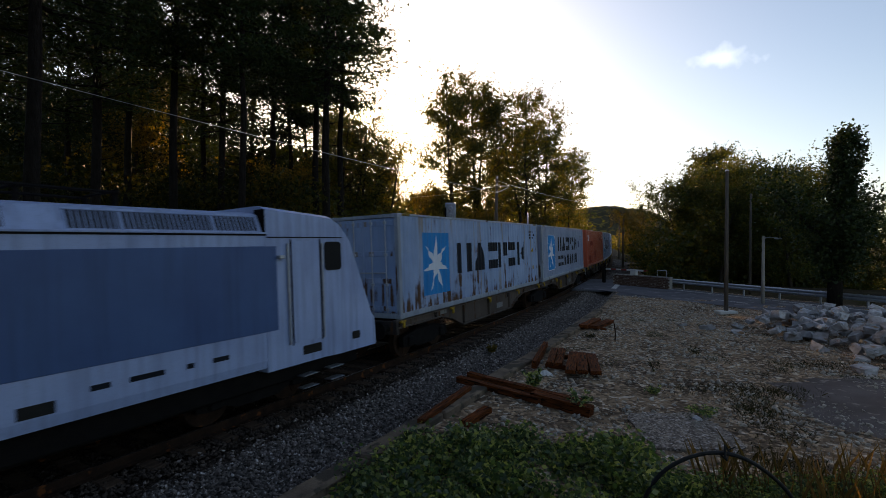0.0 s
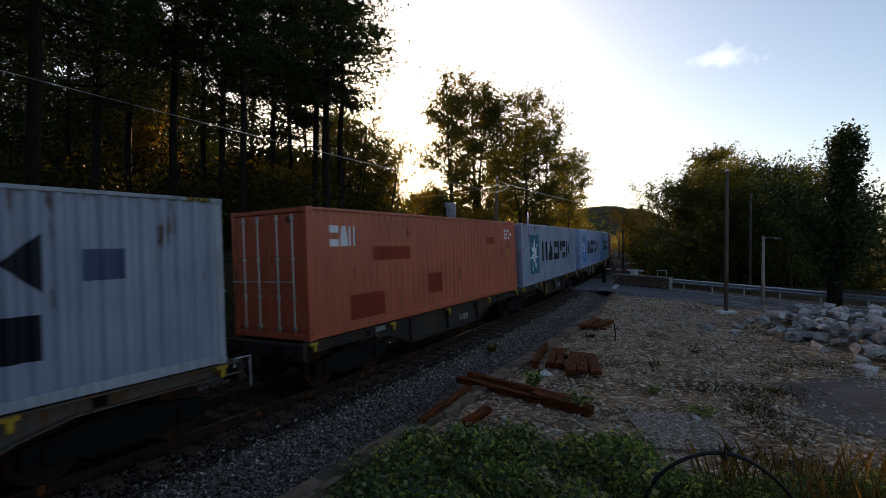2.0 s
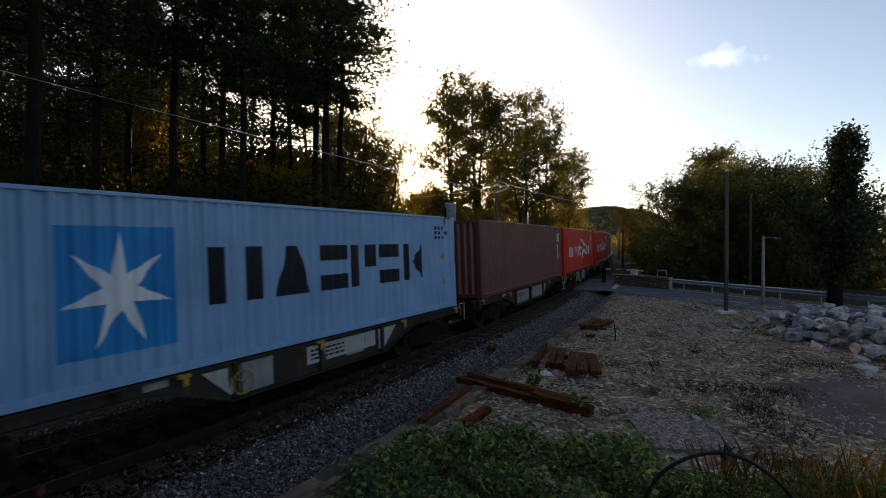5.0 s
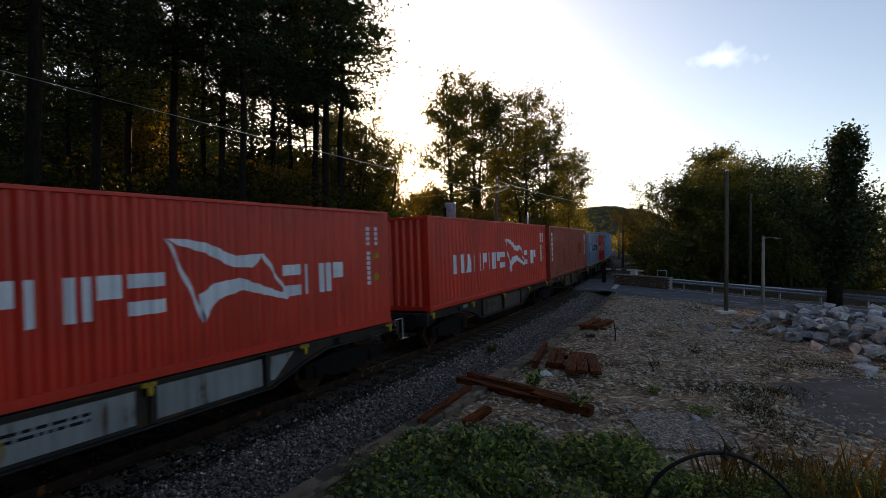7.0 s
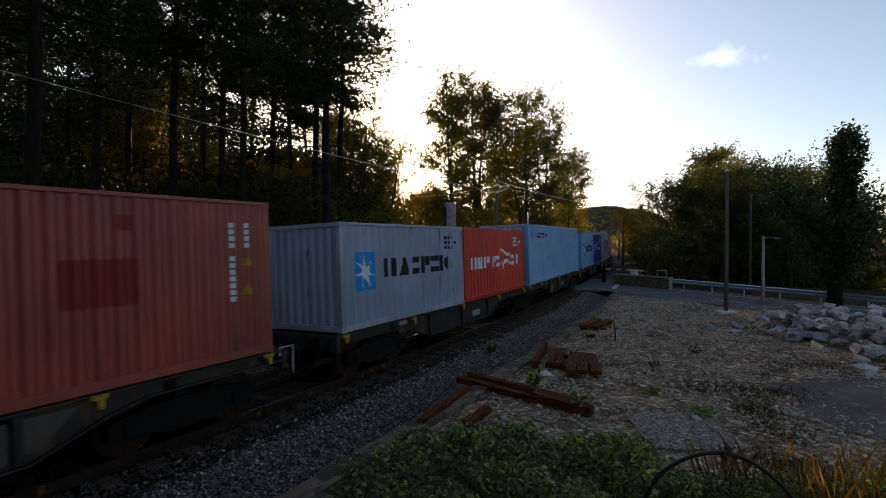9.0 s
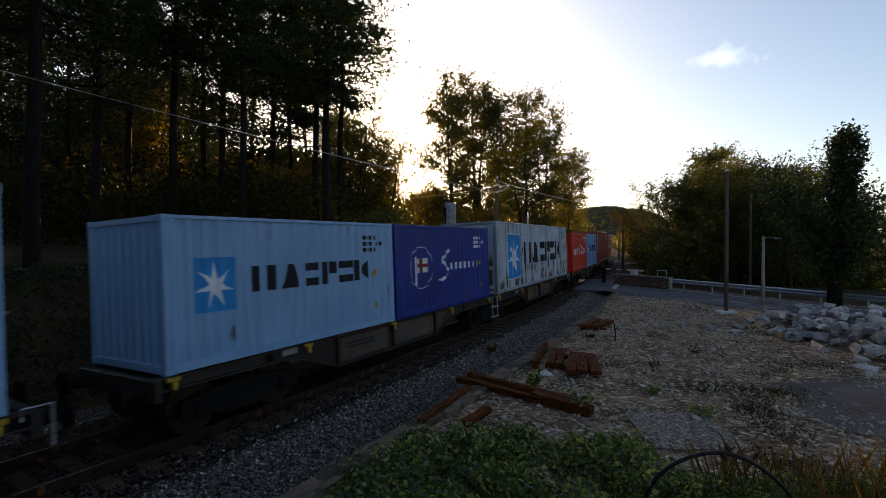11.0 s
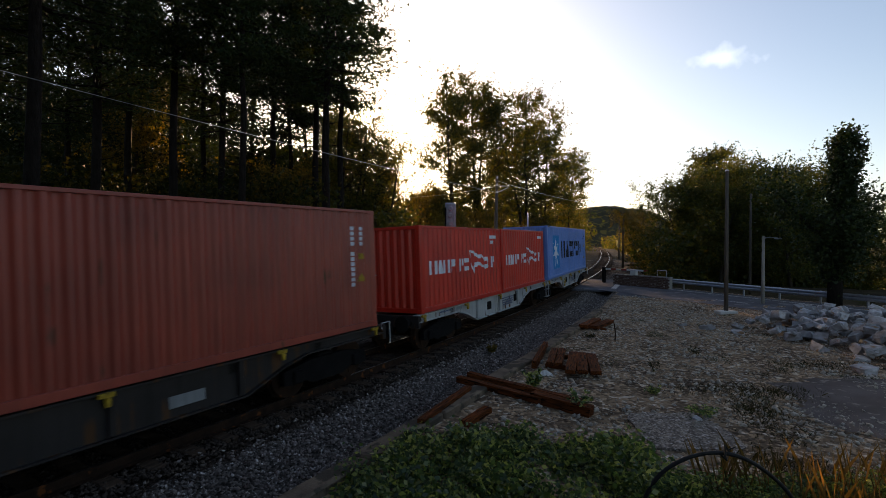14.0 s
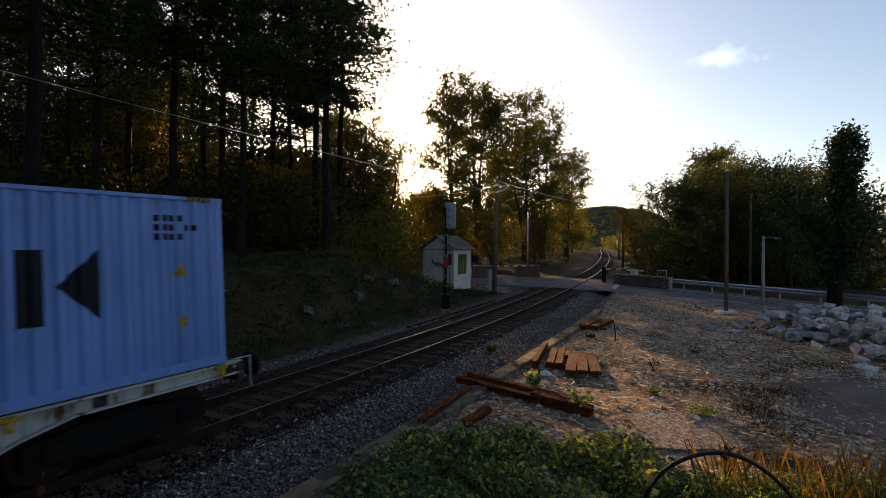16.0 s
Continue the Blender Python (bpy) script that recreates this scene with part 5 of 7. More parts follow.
def pine(seed, height, spread, count, bare=0.45, size=0.26):
    """A tall pine: straight bole with dead stubs, and whorls of flat needle sprays."""
    rng = np.random.default_rng(seed)
    mb = Mesher()
    r0 = 0.0085 * height
    tr = [(rng.normal() * 0.02 * i, rng.normal() * 0.02 * i, -0.4 + (height + 0.4) * i / 8) for i in range(9)]
    mb.tube(tr, [r0 * (1.1 - i * 0.125) + 0.015 for i in range(9)], 9, cap=False)
    cs = []
    z = height * 0.16
    while z < height * bare:
        a = rng.uniform(0, 6.28)
        limb(mb, (0, 0, z), (math.cos(a), math.sin(a), 0.1), rng.uniform(0.4, 1.6), 0.03, rng, n=4, seg=3)
        z += rng.uniform(0.5, 1.2)
    z = height * bare
    while z < height - 0.4:
        f = (z / height - bare) / (1 - bare)
        ln0 = spread * (1 - f) ** 0.75 * (0.75 + 0.25 * math.sin(min(1, f * 5) * math.pi / 2)) + 0.35
        for j in range(rng.integers(3, 6)):
            a = rng.uniform(0, 6.28)
            ln = ln0 * rng.uniform(0.55, 1.15)
            pts = limb(mb, (0, 0, z), (math.cos(a), math.sin(a), 0.18 - 0.25 * (1 - f)), ln, 0.05 * (1.1 - f), rng, 0.2, 4, 4)
            for i in range(1, 5):
                k = 1 + i
                cs += [(pts[i] + rng.normal(size=3) * np.array([0.12, 0.12, 0.05]) * ln) for _ in range(k)]
        z += rng.uniform(0.32, 0.62)
    cs = np.array(cs)
    pick = rng.choice(len(cs), count)
    c = cs[pick] + rng.normal(size=(count, 3)) * np.array([0.3, 0.3, 0.13])
    return mb.mesh("trunk", M_BARK, True), tris("crown", slips(rng, c, size, 0.42, 0.2), L_PINE)


def plant(kind_meshes, x, y, scale, turn, name, label, category, group, sink=0.0):
    t = thing(name, Matrix.LocRotScale((x, y, gz(x, y) - sink), Euler((0, 0, radians(turn))), (scale, scale, scale)), label, category, group)
    part("trunk", kind_meshes[0], t)
    part("crown", kind_meshes[1], t)
    return t


PINES = [pine(11, 23, 3.0, 16500, 0.40, 0.155), pine(12, 25, 3.7, 19000, 0.34, 0.155), pine(13, 21, 2.7, 15500, 0.45, 0.155), pine(14, 24, 3.3, 16500, 0.30, 0.155)]
# coarse pine meshes for unseen trees that only hold back skylight
SKYBLOCK_PINES = [pine(15, 23, 3.0, 6000, 0.4, 0.28), pine(16, 24, 3.3, 6000, 0.32, 0.28)]
TALL = [broadleaf(24, 20, 4.4, 27000, "crown", L_GREEN, M_BARK2, 2, 0.2, 0.13, 0.74), broadleaf(25, 19, 4.6, 28000, "crown", L_GREEN, M_BARK2, 2, 0.16, 0.13, 0.74)]
BROAD = [broadleaf(21, 20, 4.4, 26000, "crown", L_SLOPE, M_BARK2, 2, 0.28, 0.125, 0.7), broadleaf(22, 19, 4.8, 27000, "crown", L_SLOPE, M_BARK2, 1, 0.26, 0.125, 0.72), broadleaf(23, 15, 5.2, 30000, "crown", L_SLOPE, M_BARK2, 2, 0.12, 0.115, 0.62)]
# mesh for unseen trees added only to block skylight, leaves coloured as in shade
SKYBLOCK_TREE = broadleaf(26, 15, 5.2, 7000, "crown", L_UNDER, M_BARK2, 2, 0.08, 0.38, 0.75)
GOLD = [broadleaf(31, 10, 3.2, 12500, "crown", L_AUTUMN, M_BARK2, 2, 0.15, 0.115, 0.6), broadleaf(32, 13, 3.4, 13500, "crown", L_AUTUMN, M_BARK2, 1, 0.2, 0.115, 0.6)]
LIGHT = [broadleaf(41, 15, 3.0, 9500, "crown", L_GREEN, M_BARK2, 2, 0.2, 0.105, 0.6)]

rt = random.Random(7)
# (bearing, distance, kind, scale)
for k, d, i, sc in ((-0.855, 15.5, 1, 1.0), (-0.562, 24, 0, 1.0), (-0.243, 27, 1, 1.0), (-0.266, 30, 0, 1.05), (-0.212, 33, 2, 1.2), (-0.355, 31, 0, 1.0), (-0.72, 21, 3, 0.95), (-0.655, 29, 1, 1.0),
                    (-0.46, 28, 3, 0.96), (-0.95, 22, 0, 1.0), (-0.32, 37, 2, 1.1), (-0.50, 36, 1, 1.0), (-0.78, 34, 3, 1.0), (-1.02, 29, 1, 1.0), (-0.40, 43, 3, 1.1),
                    (-0.29, 45, 0, 1.0), (-0.62, 42, 0, 1.05), (-0.88, 44, 1, 1.1), (-0.55, 50, 2, 1.2), (-0.72, 52, 1, 1.1), (-1.1, 40, 3, 1.1), (-0.42, 22.5, 2, 0.9), (-0.98, 16, 3, 0.9)):
    plant(PINES[i], k * d, d, sc, rt.uniform(0, 360), "pine_tree", "tall dark pine with a bare straight bole on the bank", "pine tree", "pines on the bank")
for k, d, i, sc in ((0.022, 56, 0, 1.10), (0.066, 60, 1, 1.26), (0.165, 62, 0, 1.2), (0.208, 67, 1, 1.14), (0.255, 72, 1, 0.95), (0.25, 88, 0, 0.74), (0.125, 78, 1, 1.0), (0.268, 112, 1, 0.72)):
    plant(TALL[i], k * d, d, sc, rt.uniform(0, 360), "broadleaf_tree", "tall broadleaf tree turning yellow beside the line", "tree", "trees beyond the crossing")
for k, d, i, sc in ((0.545, 42, 2, 0.94), (0.585, 47, 1, 0.94), (0.63, 42, 2, 1.0), (0.69, 44, 2, 1.03), (0.75, 40, 1, 0.68), (0.52, 58, 1, 0.74), (0.92, 34, 2, 0.70), (1.0, 36, 1, 0.66), (0.66, 58, 0, 0.8), (0.82, 50, 2, 0.85), (0.58, 36, 2, 0.55), (0.72, 34, 2, 0.55), (0.527, 45, 2, 0.92), (0.565, 40, 2, 0.86), (0.655, 40, 2, 0.82)):
    plant(BROAD[i], k * d, d, sc, rt.uniform(0, 360), "broadleaf_tree", "spreading dark green tree below the road", "tree", "trees below the guard rail")
for k, d, i, sc in ((-0.185, 41, 0, 1.0), (-0.10, 48, 1, 0.5), (-0.05, 52, 0, 0.9), (-0.02, 60, 0, 0.9), (0.02, 50, 0, 0.65), (0.10, 54, 0, 0.7), (0.19, 58, 0, 0.6), (-0.22, 48, 1, 1.0), (-0.30, 30, 0, 0.6), (-0.66, 38, 1, 1.1), (0.405, 62, 0, 0.8), (0.43, 55, 1, 0.62), (0.455, 50, 0, 0.75), (0.42, 76, 1, 0.7), (0.41, 98, 1, 0.9), (-0.14, 62, 1, 0.9)):
    plant(GOLD[i], k * d, d, sc, rt.uniform(0, 360), "autumn_tree", "young tree with golden autumn leaves", "tree", "autumn trees")
for k, d, sc in ((-0.196, 36, 0.95), (-0.14, 37, 0.82), (-0.145, 47, 0.9), (-0.205, 38, 0.95), (-0.208, 44, 1.15), (-0.192, 52, 1.2), (-0.168, 40, 0.9)):
    plant(LIGHT[0], k * d, d, sc, rt.uniform(0, 360), "slender_tree", "slender sparse tree against the low sun", "tree", "slender trees")

# unseen trees added behind the camera and along the line to cut skylight
for x_, y_, sc in ((-9.0, -14.5, 1.1), (-2.0, -14.0, 1.0), (-6.5, -20.0, 1.1), (-14.0, -22.0, 1.1)):
    plant(SKYBLOCK_TREE, x_, y_, sc, rt.uniform(0, 360), "broadleaf_tree", "unseen tree added beside the line to block skylight", "tree", "trees beside the line")
for s0, w0, sc in ((-5.5, 8.0, 0.9), (-9, 7.0, 0.95), (-13, 8.0, 1.0), (-17, 6.8, 0.95), (-22, 7.5, 1.0), (-27, 6.5, 1.0), (-33, 7.5, 1.0), (-22, -7.5, 0.9), (-29, -7.0, 1.0), (-36, -6.5, 1.0), (-40, 4.8, 1.2), (-46, -4.8, 1.2), (-52, 4.5, 1.3), (-58, -4.5, 1.3)):
    px_, py_ = on_line(s0, w0).xy
    plant(SKYBLOCK_TREE, px_, py_, sc, rt.uniform(0, 360), "broadleaf_tree", "unseen tree added beside the line to block skylight", "tree", "trees beside the line")
# unseen pines added out of view so that less sky lights the track
for s0, w0, i, sc in ((-14, 9, 0, 1.0), (-19, 12, 3, 1.0), (-25, 9.5, 1, 1.0), (-33, 11, 3, 1.0), (-42, 10, 0, 1.0), (-28, 16, 3, 1.1), (-24, -11, 1, 0.9), (-40, -9, 3, 1.0)):
    px_, py_ = on_line(s0, w0).xy
    plant(SKYBLOCK_PINES[i % 2], px_, py_, sc, rt.uniform(0, 360), "pine_tree", "unseen pine added along the line to block skylight", "pine tree", "pines along the line")

# undergrowth and far woods: loose leaf clumps nobody could count
def clumps(seed, boxes, material, name, label, size, per=26, spread=0.5):
    rng = np.random.default_rng(seed)
    cs = []
    for (k0, k1), (d0, d1), (h0, h1), n in boxes:
        k = rng.uniform(k0, k1, n)
        d = rng.uniform(d0, d1, n)
        x, y = k * d, d
        z = land(x, y, False) + rng.uniform(h0, h1, n) ** 1.0
        c = np.stack([x, y, z], 1)
        cs.append(np.repeat(c, per, 0) + rng.normal(size=(n * per, 3)) * spread * np.array([1, 1, 0.6]))
    return tagged(new(name, tris(name, slips(rng, np.concatenate(cs), size, 0.75, 0.3), material)), label, "undergrowth", kind="stuff")


# leaf colour here carries the shade beneath the pines
clumps(57, [((-1.15, -0.24), (24, 52), (0.1, 4.5), 1350)], L_UNDER, "undergrowth", "undergrowth beneath the pines, forest shade put into its colour", 0.17)
clumps(51, [((-0.3, -0.07), (28, 42), (0.2, 3.6), 240), ((-0.26, 0.0), (42, 70), (0.1, 3.5), 380), ((0.0, 0.265), (60, 95), (0.2, 4.5), 420)], L_GREEN, "undergrowth", "dense undergrowth beneath the trees", 0.17)
clumps(56, [((-1.15, -0.33), (38, 54), (2.0, 11.0), 620), ((-1.25, -0.62), (36, 56), (4.0, 20.0), 700)], L_PINE, "young_conifers", "dark young conifers between the boles", 0.2, 30, 0.8)
clumps(52, [((-1.0, -0.25), (34, 55), (1.0, 9.0), 70), ((-0.24, 0.02), (40, 70), (0.5, 5.0), 170), ((0.0, 0.25), (56, 90), (1, 6.0), 110)], L_AUTUMN, "autumn_undergrowth", "golden undergrowth beneath the trees", 0.15)
clumps(53, [((-1.3, -0.45), (54, 95), (0.0, 21.0), 2300), ((-0.45, -0.26), (56, 95), (0.0, 12.0), 850), ((-1.0, -0.26), (56, 75), (2.0, 13.0), 1700), ((-0.2, 0.03), (75, 110), (0, 8.5), 420), ((0.0, 0.25), (90, 125), (0, 9.0), 420)], L_PINE, "far_woods", "dark woods behind the pines", 0.46, 16, 1.2)
clumps(54, [((0.42, 1.15), (34, 60), (0.0, 4.5), 900), ((0.40, 0.5), (46, 75), (0.0, 3.5), 260), ((0.5, 1.2), (60, 80), (0.0, 7.5), 400)], L_SLOPE, "slope_thicket", "dark thicket on the slope below the road", 0.2)
clumps(55, [((0.2, 0.30), (110, 190), (0.0, 7.0), 300), ((0.375, 0.5), (110, 190), (0.0, 7.0), 300), ((0.33, 0.42), (200, 260), (0.0, 9.0), 260), ((0.18, 0.285), (200, 260), (0.0, 9.0), 260)], L_GREEN, "distant_woods", "distant woods along the line", 0.5, 14, 1.2)

# wooded hills at the end of the line: a lumpy ridge of tree tops
M_FARWOOD = mat("far_forest", lin("4c4634"), lin("363325"), 0.12, 0.95, 0, 0.0, 0.6, lin("6a5a30"), 0.25, 0.55)


def ridge(name, x0, x1, y0, y1, height, step):
    xs, ys = np.arange(x0, x1, step), np.arange(y0, y1, step)
    mb = Mesher()
    for x in xs:
        for y in ys:
            z = height(x, y) + noise.noise((x * 0.16, y * 0.16, 4.0)) * 1.3 + noise.noise((x * 0.45, y * 0.45, 1.0)) * 0.9
            mb.v.append((x, y, max(z, -3.0)))
    n_ = len(ys)
    mb.f = [(i * n_ + j, (i + 1) * n_ + j, (i + 1) * n_ + j + 1, i * n_ + j + 1) for i in range(len(xs) - 1) for j in range(n_ - 1)]
    return mb.mesh(name, M_FARWOOD, True)


tagged(new("wooded_hill", ridge("wooded_hill", 30, 330, 330, 470, lambda x, y: 33 * math.exp(-((x - 138) / 75) ** 2 - ((y - 405) / 48) ** 2) + 10 * math.exp(-((y - 405) / 40) ** 2) - 4, 3.0)), "wooded hill in the distance", "hill", kind="stuff")
tagged(new("forest_edge", ridge("forest_edge", 86, 180, 215, 262, lambda x, y: 13 * math.exp(-((y - 240) / 12) ** 2) * min(1, (x - 80) / 14) + 0.5, 2.0)), "dark forest edge beside the line", "forest", kind="stuff")
tagged(new("forest_edge", ridge("forest_edge", 20, 66, 215, 262, lambda x, y: 14 * math.exp(-((y - 240) / 12) ** 2) * min(1, max(0, (68 - x) / 8)) + 0.5, 2.0)), "dark forest edge beside the line", "forest", kind="stuff")

# a dead bole wrapped in ivy, by the guard rail
ivy = thing("ivy_clad_tree", pose(19.7, 24.2, gz(19.7, 24.2)), "dead tree trunk thickly wrapped in dark ivy", "tree")
mb = Mesher()
rng = np.random.default_rng(71)
mb.tube([(0, 0, -0.3), (0.05, 0, 2.0), (0.2, 0.05, 5.0), (0.5, 0.1, 8.2)], [0.34, 0.3, 0.24, 0.15], 10)
arm = limb(mb, (0.05, 0, 3.0), (-1.0, 0.1, 0.8), 4.2, 0.16, rng)
arm2 = limb(mb, (0.1, 0, 3.4), (0.8, 0.3, 0.5), 3.2, 0.16, rng)
part("trunk", mb.mesh("trunk", M_BARK, True), ivy, "bare brown bark")
n = 11000
h_ = rng.uniform(1.5, 9.6, n)
rad = np.interp(h_, [0.9, 1.5, 3.0, 4.8, 5.8, 6.8, 8.0, 9.0, 9.6], [0.3, 0.5, 0.95, 1.0, 0.55, 0.36, 0.6, 0.64, 0.32]) * (1 + 0.1 * np.sin(h_ * 3.1) + 0.08 * np.sin(h_ * 7.7 + 1))
an = rng.uniform(0, 6.283, n)
rr = rad * (0.45 + 0.5 * rng.uniform(0, 1, n) ** 0.5 + 0.16 * np.sin(an * 3 + h_ * 2) + 0.14 * np.sin(an * 5 - h_ * 4.3) + 0.1 * abs(rng.normal(size=n)))
c = np.stack([rr * np.cos(an) + h_ * 0.06, rr * np.sin(an), h_ * 0.915], 1)
seeds = c[rng.integers(0, n, 420)]
near_ = seeds[rng.integers(0, 420, n)]
c = np.where(rng.uniform(0, 1, (n, 1)) < 0.65, near_ + rng.normal(size=(n, 3)) * np.array([0.2, 0.2, 0.24]), c)
for pts, m_ in ((arm, 3200), (arm2, 3800)):
    p_ = np.array(pts)[rng.integers(0, len(pts), m_)]
    c = np.concatenate([c, p_ + rng.normal(size=(m_, 3)) * np.array([0.5, 0.5, 0.6])])
c += rng.normal(size=c.shape) * 0.09
part("ivy", quads("ivy", leaves(rng, c, 0.075, 0.75, 0.1), L_IVY), ivy, "dense ivy leaves")


# ---------------------------------------------------------------- ballast, stones, rocks
def chips(name, rng, pos, size, material):
    """Many small angular stones in one mesh: each a jittered octahedron."""
    n = len(pos)
    base = np.array([(1, 0, 0), (0, 1, 0), (-1, 0, 0), (0, -1, 0), (0, 0, 0.8), (0, 0, -0.8)], float)
    v = base[None] * rng.uniform(0.55, 1.25, (n, 6, 1)) + rng.normal(size=(n, 6, 3)) * 0.16
    a = rng.uniform(0, 6.283, n)
    t = rng.uniform(-0.7, 0.7, n)
    ca, sa, ct, st_ = np.cos(a), np.sin(a), np.cos(t), np.sin(t)
    x, y, z = v[..., 0], v[..., 1], v[..., 2]
    y, z = y * ct[:, None] - z * st_[:, None], y * st_[:, None] + z * ct[:, None]
    x, y = x * ca[:, None] - y * sa[:, None], x * sa[:, None] + y * ca[:, None]
    v = np.stack([x, y, z], -1) * np.asarray(size)[:, None, None] + pos[:, None, :]
    f = np.array([(0, 1, 4), (1, 2, 4), (2, 3, 4), (3, 0, 4), (1, 0, 5), (2, 1, 5), (3, 2, 5), (0, 3, 5)])
    faces = (f[None] + 6 * np.arange(n)[:, None, None]).reshape(-1, 3)
    me = bpy.data.meshes.new(name)
    me.vertices.add(6 * n)
    me.vertices.foreach_set("co", v.astype(np.float32).reshape(-1))
    me.loops.add(24 * n)
    me.loops.foreach_set("vertex_index", faces.astype(np.int32).reshape(-1))
    me.polygons.add(8 * n)
    me.polygons.foreach_set("loop_start", np.arange(0, 24 * n, 3, dtype=np.int32))
    me.update(calc_edges=True)
    me.materials.append(material)
    return me


def line_xy(s, w):
    a = np.interp(s, TS, TA)
    return np.interp(s, TS, TX) - np.sin(a) * w, np.interp(s, TS, TY) + np.cos(a) * w


rng = np.random.default_rng(81)
n = 39000
s_ = np.concatenate([rng.uniform(-9, 14, int(n * 0.72)), rng.uniform(14, 28.2, n - int(n * 0.72))])
w_ = np.where(rng.uniform(0, 1, n) < 0.68, rng.uniform(-3.8, -0.85, n), rng.uniform(-0.9, 3.0, n))
keep = (abs(abs(w_) - 0.7525) > 0.1)
s_, w_ = s_[keep], w_[keep]
x_, y_ = line_xy(s_, w_)
z_ = land(x_, y_, False) + rng.uniform(-0.015, 0.03, len(x_)) + w_ * CANT * (abs(w_) < 1.6)
grimy = (w_ > -1.7 + rng.normal(size=len(w_)) * 0.16) & (w_ < 2.2)
for ok, bit, lab in ((~grimy, M_BALLAST_BIT, "loose grey crushed-stone ballast along the track"), (grimy, M_BED_BIT, "grimy dark brown ballast between the rails")):
    tagged(new("ballast", chips("ballast", rng, np.stack([x_, y_, z_], 1)[ok], rng.uniform(0.024, 0.055, int(ok.sum())), bit)), lab, "ballast", kind="stuff")
n = 52000
x_, y_ = rng.uniform(-2, 15, n), rng.uniform(7, 29, n)
s2, w2 = nearest(x_, y_)
ok = (w2 < -4.25) & (s2 < 27) & (beyond_guard(x_, y_) < -5.4)
x_, y_ = x_[ok], y_[ok]
dens = np.array([noise.noise((a * 0.5, b * 0.5, 7.0)) for a, b in zip(x_, y_)])
ok = dens > rng.uniform(-0.4, 0.4, len(x_))
x_, y_ = x_[ok], y_[ok]
z_ = land(x_, y_) + 0.004
tagged(new("yard_gravel", chips("yard_gravel", rng, np.stack([x_, y_, z_], 1), 0.010 + 0.075 * rng.uniform(0, 1, len(x_)) ** 6, M_STONE_BIT)), "scattered pale stones on the yard", "gravel", kind="stuff")


def rock_mesh(seed):
    r = random.Random(seed)
    bm = bmesh.new()
    for i in range(8):
        v = Vector((0.82 if i & 1 else -0.82, 0.62 if i & 2 else -0.62, 0.5 if i & 4 else -0.5))
        bm.verts.new(v + Vector((r.uniform(-0.3, 0.14), r.uniform(-0.24, 0.16), r.uniform(-0.2, 0.12))))
    for i in range(4):
        v = Vector((r.gauss(0, 1), r.gauss(0, 1), r.gauss(0, 1))).normalized()
        bm.verts.new(Vector((v.x * 0.85, v.y * 0.75, v.z * 0.6)))
    res = bmesh.ops.convex_hull(bm, input=bm.verts)
    for v in [v for v in bm.verts if not v.link_faces]:
        bm.verts.remove(v)
    bmesh.ops.bevel(bm, geom=bm.edges[:], offset=0.02, segments=1, affect="EDGES")
    me = bpy.data.meshes.new("rock")
    bm.to_mesh(me)
    bm.free()
    me.materials.append(M_ROCK)
    return me


ROCKS = [rock_mesh(100 + i) for i in range(9)]
BANKROCKS = [rock_mesh(140 + i) for i in range(4)]
for me_ in BANKROCKS:
    me_.materials[0] = M_BANKROCK
rr_ = random.Random(9)
made = 0
heap = [(12.6, 17.8, 1.2), (14.0, 18.6, 1.4), (14.2, 17.2, 1.5), (15.2, 18.8, 1.5), (12.9, 16.0, 1.2), (15.6, 17.0, 1.8), (13.6, 14.6, 1.3), (17.2, 18.4, 1.7), (16.4, 15.6, 1.7), (12.9, 13.6, 0.9), (14.8, 13.6, 1.3)]


def heap_h(x, y):
    return max(max(0.0, 1.05 * (1 - math.hypot(x - a, y - b) / (r * 1.25))) for a, b, r in heap)


while made < 290:
    a, b, r = rr_.choice(heap)
    x, y = a + rr_.uniform(-r, r), b + rr_.uniform(-r, r)
    h_ = heap_h(x, y)
    if beyond_guard(np.array([x]), np.array([y]))[0] > -2.0:
        continue
    sz = rr_.uniform(0.11, 0.28) * (1.3 if made % 7 == 0 else 1)
    if rr_.random() < 0.3 and h_ > 0.2:
        h_ *= 0.3
    m = Matrix.LocRotScale((x, y, gz(x, y) + h_ * 0.8 + sz * 0.22), Euler((rr_.uniform(-0.5, 0.5), rr_.uniform(-0.5, 0.5), rr_.uniform(0, 6.28))), (sz, sz * rr_.uniform(0.75, 1.1), sz * rr_.uniform(0.7, 1.0)))
    solid("rock", ROCKS[made % 9], m, "pale grey quarried rock in a heap", "rock", "rock heap by the road")
    made += 1
for x, y, sz in ((10.75, 17.5, 0.22), (10.1, 18.4, 0.3), (11.0, 12.5, 0.26), (12.6, 13.0, 0.3), (11.9, 13.6, 0.22), (9.6, 19.2, 0.16), (4.9, 9.2, 0.1), (3.6, 13.2, 0.09)):
    solid("rock", ROCKS[int(x * 7) % 9], Matrix.LocRotScale((x, y, gz(x, y) + sz * 0.25), Euler((0.2, 0.1, x)), (sz, sz, sz * 0.7)), "loose pale rock lying on the yard", "rock", "loose rocks")


